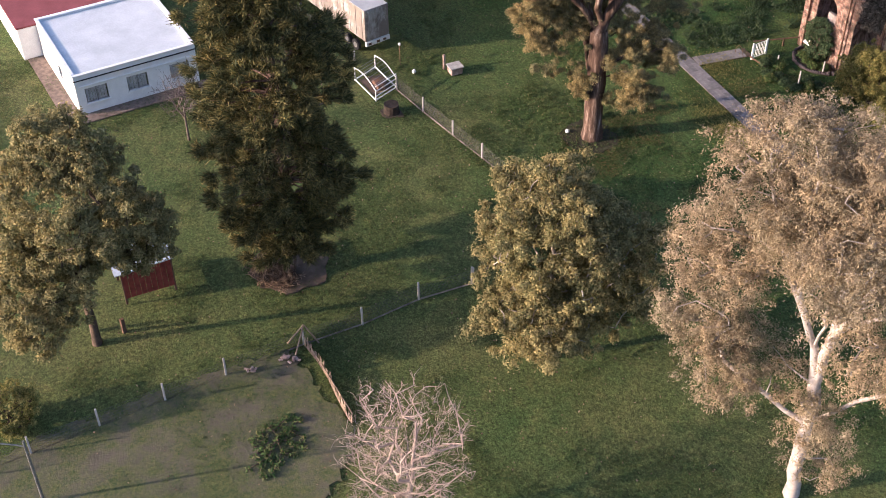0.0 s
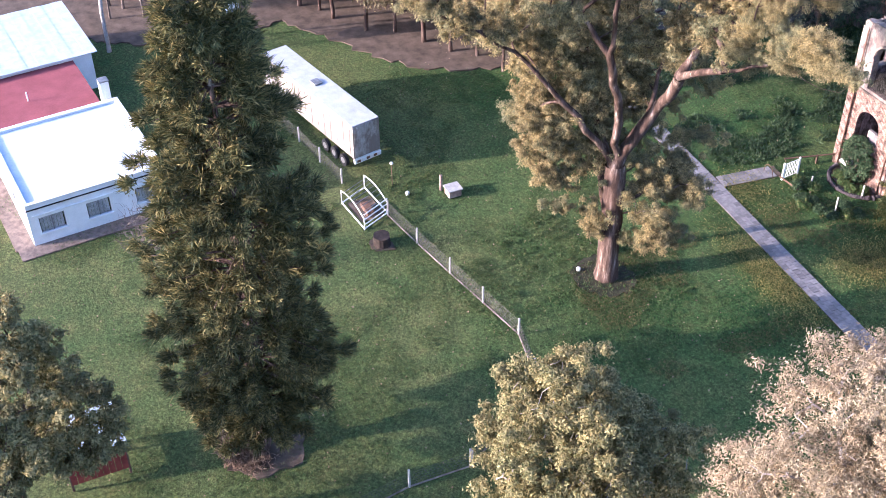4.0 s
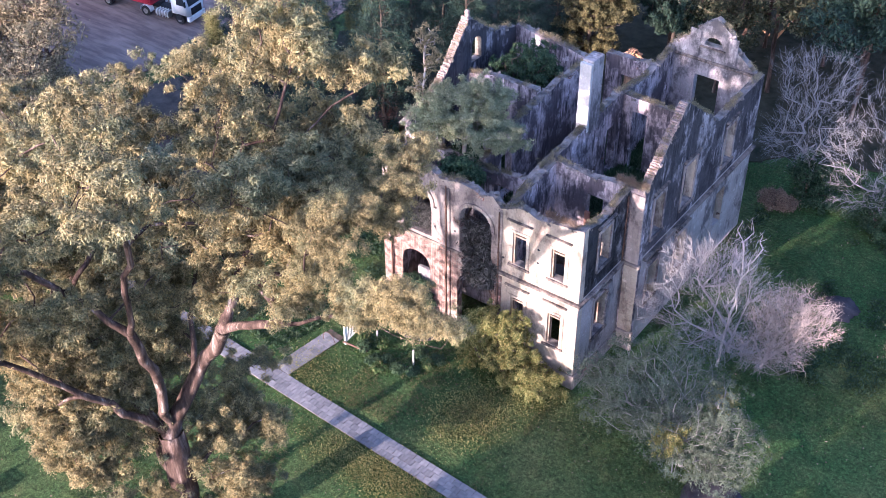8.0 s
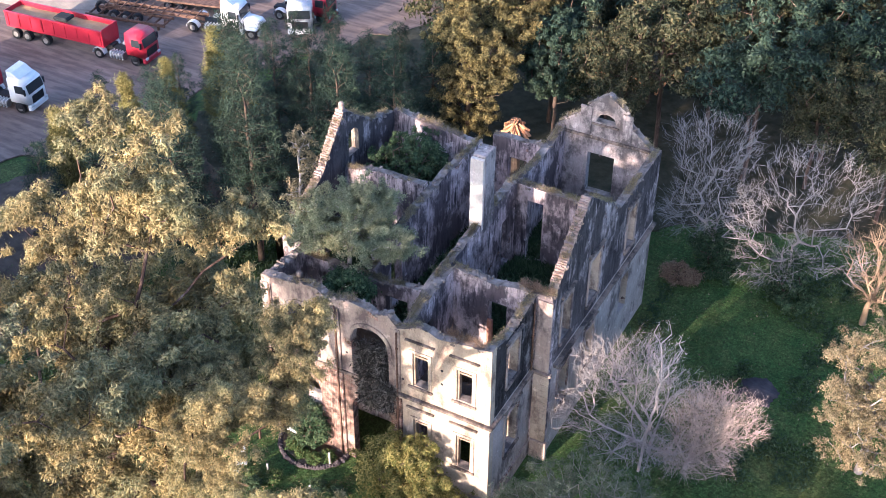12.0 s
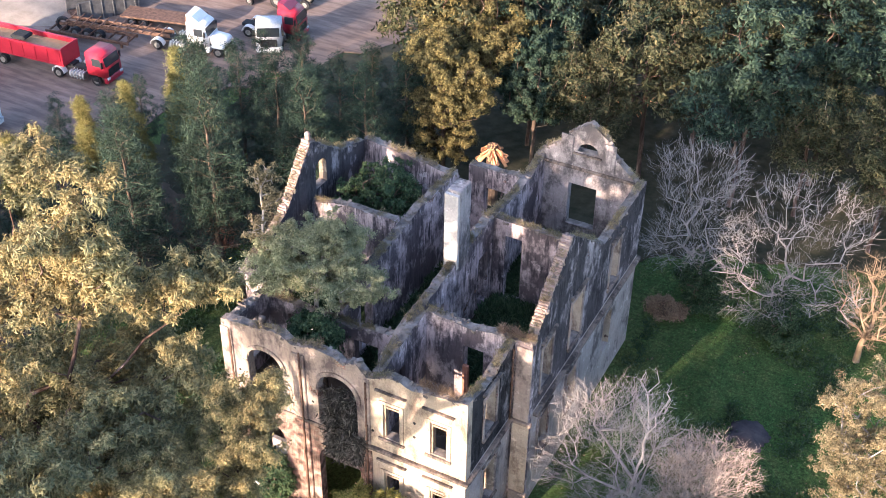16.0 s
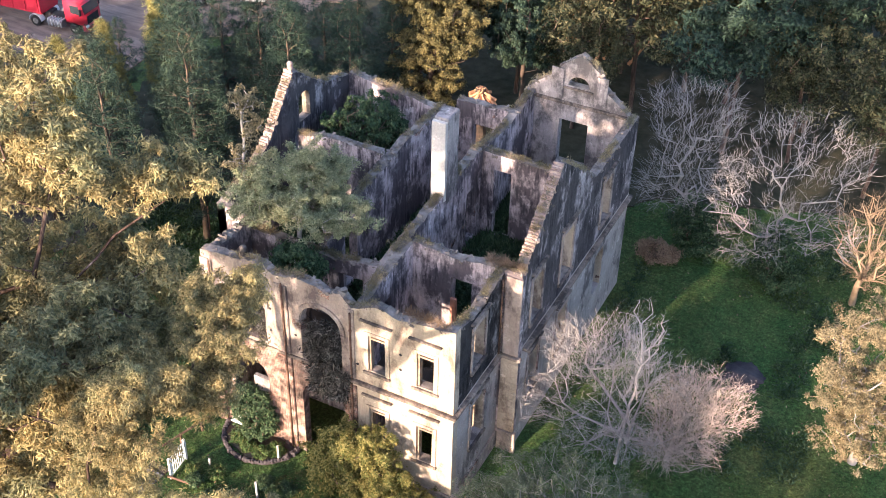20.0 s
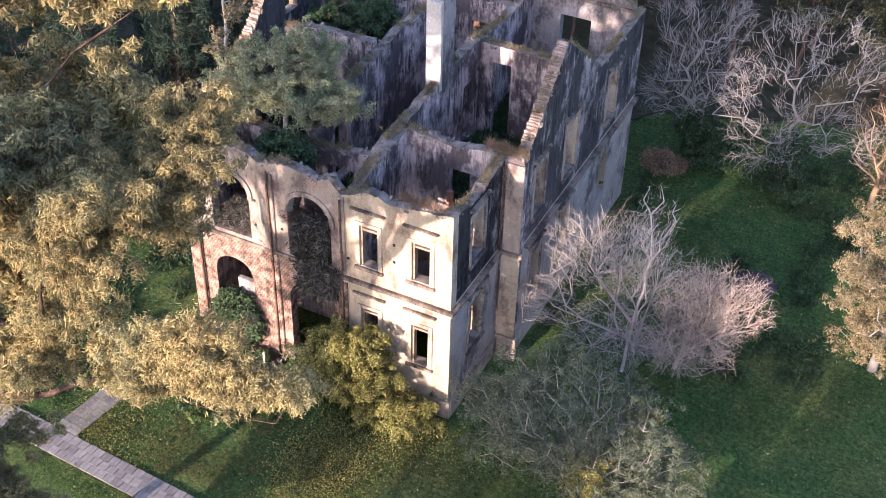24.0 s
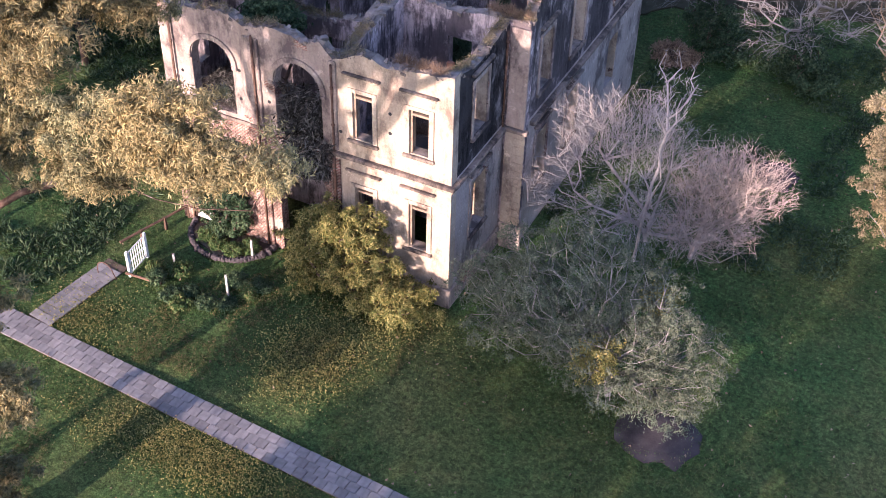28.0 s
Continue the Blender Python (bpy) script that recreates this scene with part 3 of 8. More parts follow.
def wall(u0, u1, v0, v1, axis, top, z0=0.0, holes=(), rng=None, rough=0.0, width=0.4):
    """A wall as upright slices along x (axis 0) or y (axis 1), from v0 to v1 across. top: height or a function of u.
    holes: (u0, u1, z0, z1, arch): arch is the rise of a round head above z1."""
    cut = {u0, u1}
    for a, b, *_ , rise in holes:
        cut |= {a, b}
        if rise:
            cut |= {a + (b - a) * k / 12 for k in range(13)}
    us = sorted(c for c in cut if u0 - 1e-6 <= c <= u1 + 1e-6)
    fine = []
    for a, b in zip(us, us[1:]):
        k = max(1, int(round((b - a) / width)))
        fine += [a + (b - a) * i / k for i in range(k)]
    us = fine + [us[-1]]
    tops = []
    for u in us:
        z = top(u) if callable(top) else top
        tops.append(z + (rng.uniform(-1, 0.25) * rough * 0.45 if rng is not None else 0.0))
    verts, faces = [], []
    for i, (a, b) in enumerate(zip(us, us[1:])):
        mid = (a + b) / 2
        spans = [((z0, z0), (tops[i], tops[i + 1]))]
        for ha, hb, hz0, hz1, rise in holes:
            if ha - 1e-6 < mid < hb + 1e-6:
                def head(u):
                    s = (2 * u - ha - hb) / (hb - ha)
                    return hz1 + rise * math.sqrt(max(0.0, 1 - s * s))
                cutspans = []
                for lo, hi in spans:
                    if hz1 + rise <= min(lo) or hz0 >= max(hi):
                        cutspans.append((lo, hi))
                    elif hz0 <= lo[0] + 1e-3:
                        cutspans.append(((head(a), head(b)), hi))
                    elif hz0 < min(hi):
                        cutspans += [(lo, (hz0, hz0)), ((head(a), head(b)), hi)]
                    else:
                        cutspans.append((lo, hi))
                spans = [s for s in cutspans if max(s[1]) > max(s[0]) + 0.01]
        for lo, hi in spans:
            n = len(verts)
            for u, zl, zh in ((a, lo[0], hi[0]), (b, lo[1], hi[1])):
                for z in (zl, max(zl + 0.005, zh)):
                    for v in (v0, v1):
                        verts.append((u, v, z) if axis == 0 else (v, u, z))
            q = [(0, 4, 6, 2), (1, 3, 7, 5), (0, 2, 3, 1), (4, 5, 7, 6), (2, 6, 7, 3), (0, 1, 5, 4)]
            faces += [tuple(n + k for k in (f if axis == 0 else f[::-1])) for f in q]
    return weld(verts, faces)

from mathutils.geometry import tessellate_polygon
# ---------------------------------------------------------------- ground


def ground_sheet():
    """One sheet, fine where the camera passes, coarse towards the horizon."""
    def line(lo, hi):
        far = [30 * 1.6 ** k for k in range(1, 10)]
        return [lo - f for f in reversed(far)] + list(np.arange(lo, hi + 0.1, 2.5)) + [hi + f for f in far]
    xs, ys = line(-100, 60), line(-100, 100)
    verts = []
    for y in ys:
        for x in xs:
            near = -100 <= x <= 60 and -100 <= y <= 100
            z = 0.05 * noise.noise((x * 0.06, y * 0.06, 1.0)) + 0.02 * noise.noise((x * 0.3, y * 0.3, 5.0)) if near else -0.1
            verts.append((x, y, z - 0.04))
    n = len(xs)
    return verts, [(j * n + i, j * n + i + 1, (j + 1) * n + i + 1, (j + 1) * n + i) for j in range(len(ys) - 1) for i in range(n - 1)]


ground = part("ground", ground_sheet(), M_GRASS, None, smooth=True)
tagged(ground, "mown green lawn with yellower patches", "ground", kind="structure")


def patch(name, outline, z, mat, label, category, seed, cell=0.8, jag=0.5, kind="structure", lift=0.0):
    """A flat patch with an uneven rim, laid just above the lawn."""
    rng = np.random.default_rng(seed)
    bm = bmesh.new()
    pts, n = [], len(outline)
    for i in range(n):
        a, b = Vector(outline[i]), Vector(outline[(i + 1) % n])
        k = max(1, int((b - a).length / cell))
        for s in range(k):
            p = a + (b - a) * s / k
            pts.append((p.x + rng.uniform(-jag, jag), p.y + rng.uniform(-jag, jag)))
    if not lift:
        top = [bm.verts.new((x, y, z)) for x, y in pts]
        low = [bm.verts.new((x, y, z - 0.15)) for x, y in pts]
        for tri in tessellate_polygon([[Vector((x, y, 0)) for x, y in pts]]):
            bm.faces.new([top[k] for k in tri])
        for i in range(len(pts)):
            j = (i + 1) % len(pts)
            bm.faces.new((low[i], low[j], top[j], top[i]))
    else:
        cx, cy = sum(p[0] for p in pts) / len(pts), sum(p[1] for p in pts) / len(pts)
        rings = [[bm.verts.new((cx + (x - cx) * f, cy + (y - cy) * f, z + lift * (1 - f) ** 0.7 - (0.10 if f == 1 else 0))) for x, y in pts] for f in (1.0, 0.94, 0.6, 0.3)]
        mid = bm.verts.new((cx, cy, z + lift))
        for a, b in zip(rings, rings[1:]):
            for i in range(len(pts)):
                j = (i + 1) % len(pts)
                bm.faces.new((a[i], a[j], b[j], b[i]))
        for i in range(len(pts)):
            bm.faces.new((rings[-1][i], rings[-1][(i + 1) % len(pts)], mid))
    bmesh.ops.recalc_face_normals(bm, faces=bm.faces)
    ob = part(name, bm, mat, None, smooth=bool(lift))
    return tagged(ob, label, category, kind=kind)


patch("truck_yard", [(-48, 21), (-45, 34), (-38, 47), (-30, 60), (-50, 95), (-98, 90), (-98, -26), (-82, -21), (-71, -13), (-61, 0), (-56, 6)], 0.10, M_YARD, "trodden grey-brown earth yard with tyre tracks", "yard", 3, 2.0, 1.0)
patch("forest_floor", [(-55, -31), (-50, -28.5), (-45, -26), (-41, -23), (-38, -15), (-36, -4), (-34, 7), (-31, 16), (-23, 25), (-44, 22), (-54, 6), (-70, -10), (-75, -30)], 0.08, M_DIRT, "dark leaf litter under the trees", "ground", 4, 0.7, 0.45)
patch("forest_floor", [(-44, 22), (-20, 24), (-6, 29), (4, 35), (30, 42), (58, 46), (58, 98), (-28, 98), (-30, 60), (-40, 44)], 0.085, M_DARKGROUND, "dark green-black ground behind the ruin", "ground", 5, 0.8, 0.6)

patch("forest_floor", [(-55, -31.2), (-54, -38), (-57, -46), (-64, -54), (-98, -64), (-98, -14), (-74, -12)], 0.075, M_DIRT, "brown leaf litter under the bare plantation", "ground", 6, 0.7, 0.4)

# ---------------------------------------------------------------- the ruined villa
villa = empty("ruined_villa", (0, 0, 0), "roofless two-storey plaster and brick villa ruin, overgrown", "building")
rngV = np.random.default_rng(11)
T = 0.55
UP1, UP2 = (-4.82, -3.86, 8.05, 10.45, 0), (-2.05, -1.12, 8.2, 10.45, 0)
LOW1, LOW2 = (-4.82, -3.9, 2.9, 5.4, 0), (-2.05, -1.15, 2.95, 5.45, 0)
ARCH_UP = [(-13.3, -11.05, 7.35, 9.95, 1.05), (-8.85, -6.42, 7.2, 9.85, 1.2)]
ARCH_LOW = [(-13.5, -11.2, 0.2, 4.7, 0.95), (-9.0, -6.35, 0.0, 4.6, 0.95)]


def crest(*knots):
    """A broken wall top through (position, height) knots."""
    us, zs = [k[0] for k in knots], [k[1] for k in knots]
    return lambda u: float(np.interp(u, us, zs))


# front: plain corner bay, arcaded bay above bare brick
part("wall", wall(-5.75, 0, 0, T, 0, crest((-5.75, 11.9), (-5.2, 12.0), (-4.4, 12.5), (-2.9, 12.1), (-2.2, 12.3), (0, 12.55)), 0, [UP1, UP2, LOW1, LOW2], rngV, 0.22), M_FACADE, villa, "cream plaster corner bay with tall windows")
part("wall", wall(-14.85, -5.75, 0, T, 0, crest((-14.85, 12.2), (-12.4, 12.45), (-11.4, 12.7), (-10.2, 12.2), (-8.7, 12.6), (-7.2, 12.2), (-6.4, 12.5), (-5.75, 11.9)), 7.0, ARCH_UP, rngV, 0.3), M_ARCH, villa, "faded plaster wall with two round arches")
part("wall", wall(-14.85, -5.75, 0, T, 0, 7.0, 0, ARCH_LOW), M_BRICK, villa, "bare red brick ground floor with arches")
# right side of the corner bay
SIDE_UP, SIDE_LOW = (2.0, 3.35, 8.5, 11.2, 0), (2.1, 3.6, 2.9, 5.9, 0)
part("wall", wall(T, 5.5, -T, 0, 1, crest((0, 12.5), (2.5, 12.1), (5.5, 12.5)), 7.2, [SIDE_UP], rngV, 0.3), M_BLACKENED, villa, "mould-blackened upper side wall")
part("wall", wall(T, 5.5, -T, 0, 1, 7.2, 0, [SIDE_LOW]), M_LOWSIDE, villa, "stained lower side wall")
# main block
part("wall", wall(-5.3, 1.0, 5.5, 5.5 + T, 0, crest((-5.3, 12.5), (-2.5, 12.3), (-0.6, 12.6), (1.0, 12.6)), 0, [(-3.0, -1.8, 7.4, 10.95, 0)], rngV, 0.2), M_INNER, villa, "stained cross wall with a doorway")
gable_r = crest((5.5, 12.6), (6.3, 13.1), (10.1, 16.7), (15.2, 12.95), (15.6, 12.6), (22.6, 12.9))
part("wall", wall(6.05, 22.6, 1.0 - T, 1.0, 1, gable_r, 7.3, [(7.0, 8.3, 8.3, 11.2, 0), (11.0, 12.6, 8.2, 11.4, 0), (17.2, 18.6, 8.2, 11.2, 0)], rngV, 0.12), M_MOULD, villa, "dark side wall rising to a raking gable")
part("wall", wall(6.05, 22.6, 1.0 - T, 1.0, 1, 7.3, 0, [(7.2, 8.5, 2.8, 5.8, 0), (11.2, 12.6, 2.8, 5.8, 0), (17.2, 18.6, 2.8, 5.8, 0)]), M_LOWSIDE, villa, "pale lower side wall")
back_r = crest((-6.3, 13.0), (-5.6, 13.8), (-4.4, 14.6), (-4.2, 15.2), (-2.76, 16.25), (-1.4, 15.2), (-1.2, 14.4), (0.45, 13.0))
part("wall", wall(-6.3, 0.45, 22.05, 22.6, 0, back_r, 0, [(-3.9, -2.0, 8.5, 11.6, 0), (-3.5, -2.1, 14.05, 14.1, 0.62)], rngV, 0.15), M_LIME, villa, "pedimented end wall with a half-round window")
part("wall", wall(-5.6, 0.45, 14.6, 15.1, 0, crest((-5.6, 12.9), (0.45, 12.7)), 0, [(-4.85, -3.75, 7.1, 11.8, 0)], rngV, 0.2), M_INNER, villa, "pinkish partition wall with a doorway")
part("wall", wall(2.0, 22.05, -6.15, -5.6, 1, crest((2.0, 11.6), (4.0, 12.3), (9, 12.7), (14, 13.2), (18, 12.6), (22, 13.2)), 0, [(3.0, 4.2, 7.4, 10.6, 0), (7.0, 8.2, 7.4, 11.0, 0), (12.6, 13.8, 7.4, 11.0, 0)], rngV, 0.35), M_INNER, villa, "streaked spine wall")
part("wall", wall(4.2, 18.0, -10.3, -9.75, 1, crest((4.2, 11.8), (8, 12.6), (13, 13.2), (18, 12.9)), 0, [(6.0, 7.3, 7.4, 10.8, 0)], rngV, 0.3), M_INNER, villa, "streaked spine wall")
part("wall", wall(-14.3, -6.15, 3.7, 4.2, 0, crest((-14.3, 11.4), (-9.2, 11.2), (-6.15, 11.7)), 0, [(-13.1, -11.6, 7.4, 10.5, 0), (-8.8, -7.3, 7.4, 10.35, 0)], rngV, 0.3), M_INNER, villa, "weathered loggia wall with window openings")
part("wall", wall(-15.9, -10.3, 11.0, 11.5, 0, crest((-15.9, 12.8), (-13.7, 13.3), (-10.3, 13.3)), 0, [(-14.6, -13.4, 7.4, 11.9, 0)], rngV, 0.2), M_INNER, villa, "stained partition wall")
part("wall", wall(-16.3, -9.75, 17.6, 18.15, 0, crest((-16.3, 13.6), (-13, 13.3), (-9.75, 12.7)), 0, [(-13.7, -12.1, 7.6, 11.4, 0)], rngV, 0.35), M_INNER, villa, "back wall with an empty window")
part("wall", wall(-9.75, -6.15, 19.5, 20.05, 0, crest((-9.75, 12.6), (-6.15, 12.8)), 0, [(-8.6, -7.2, 7.6, 11.2, 0)], rngV, 0.3), M_INNER, villa, "back corridor wall")
gable_l = crest((4.0, 11.8), (6.5, 12.4), (8.8, 13.4), (11.6, 16.65), (14.6, 14.4), (17.6, 13.5))
part("wall", wall(4.2, 17.6, -16.85, -16.3, 1, gable_l, 0, [(11.9, 13.1, 13.0, 14.3, 0.5), (7.0, 8.3, 8.0, 11.0, 0)], rngV, 0.25), M_MOULD, villa, "left gable wall with broken brick edge")
part("wall", wall(T, 4.2, -14.85, -14.3, 1, crest((0.5, 12.1), (4.2, 11.7)), 0, [(1.4, 2.6, 8.2, 10.8, 0)], rngV, 0.3), M_INNER, villa, "short end wall of the loggia")
part("wall", wall(-16.85, -14.85, 4.2, 4.75, 0, 11.9, 0, (), rngV, 0.3), M_INNER, villa, "return wall")
# floors left inside
part("floor", boxed((-9.7, 0.6, 6.75), (-5.8, 3.7, 7.05)), M_DIRT, villa, "earth-covered loggia floor")
part("floor", boxed((-14.3, 0.6, 6.75), (-9.7, 3.7, 7.05)), M_DIRT, villa, "earth-covered loggia floor")
part("floor", boxed((-5.6, 0.6, 6.75), (-0.6, 5.45, 7.05)), M_DIRT, villa, "earth-covered corner room floor")
for x0, x1, y0, y1 in ((-9.75, -6.15, 4.2, 19.5), (-5.6, 0.45, 6.05, 14.6), (-5.6, 0.45, 15.1, 22.05), (-16.3, -10.3, 4.75, 11.0), (-16.3, -10.3, 11.5, 17.6)):
    part("floor", boxed((x0, y0, 6.75), (x1, y1, 7.05)), M_DARKGROUND, villa, "overgrown upper floor of a roofless room")
part("wall", wall(0.55, 5.5, -5.75, -5.25, 1, crest((0.55, 11.9), (3, 12.3), (5.5, 12.5)), 0, [(1.9, 3.1, 7.4, 10.6, 0)], rngV, 0.3), M_INNER, villa, "cross wall of the corner room")

# ---------------------------------------------------------------- trees
# the tall eucalyptus whose crown reaches over the lawn towards the ruin
EUCA_BASE = Vector((-10.4, -23.1, 0))
FORK = (-10.6, -23.1, 9.2)
MAIN_LIMBS = [
    [FORK, (-9.5, -24.0, 14), (-8.6, -25.5, 18.7), (-7.0, -26.2, 24), (-5.6, -27.2, 28.6)],                                  # upright leader
    [FORK, (-10.9, -25.3, 12.2), (-11.3, -26.9, 14.4), (-12.3, -29.7, 18.1), (-11.9, -33.3, 20.6), (-11.2, -35.8, 22.6)],      # low limb over the lawn
    [FORK, (-12.4, -24.8, 14), (-15.6, -26.0, 19.6), (-18.4, -26.6, 24)],
    [(-10.5, -23.1, 8.8), (-9.0, -21.8, 13.7), (-6.8, -21.7, 17.4), (-2.7, -22.2, 20.2), (0.7, -21.8, 22.0), (2.7, -22.0, 22.5), (4.6, -22.4, 22.9), (6.4, -22.5, 23.6)],  # pale limb towards the ruin
    [(-6.8, -21.7, 17.4), (-6.2, -20.0, 22), (-5.5, -18.4, 27), (-5.0, -16.8, 31.0)],
    [(-5.8, -19.2, 24.5), (-4.5, -17.0, 27), (-3.5, -15.5, 28.1), (-2.6, -14.1, 28.8)],
    [(-9.6, -22.4, 12.6), (-11.5, -19.0, 18), (-13.4, -16.4, 22), (-12.8, -13.2, 27)],
    [(-10.5, -23.1, 8.2), (-12.4, -24.4, 8.4), (-13.2, -25.6, 9.4)],
    [(-8.6, -25.5, 18.7), (-10.6, -28.4, 23.0), (-9.8, -33.0, 26.2)],
]
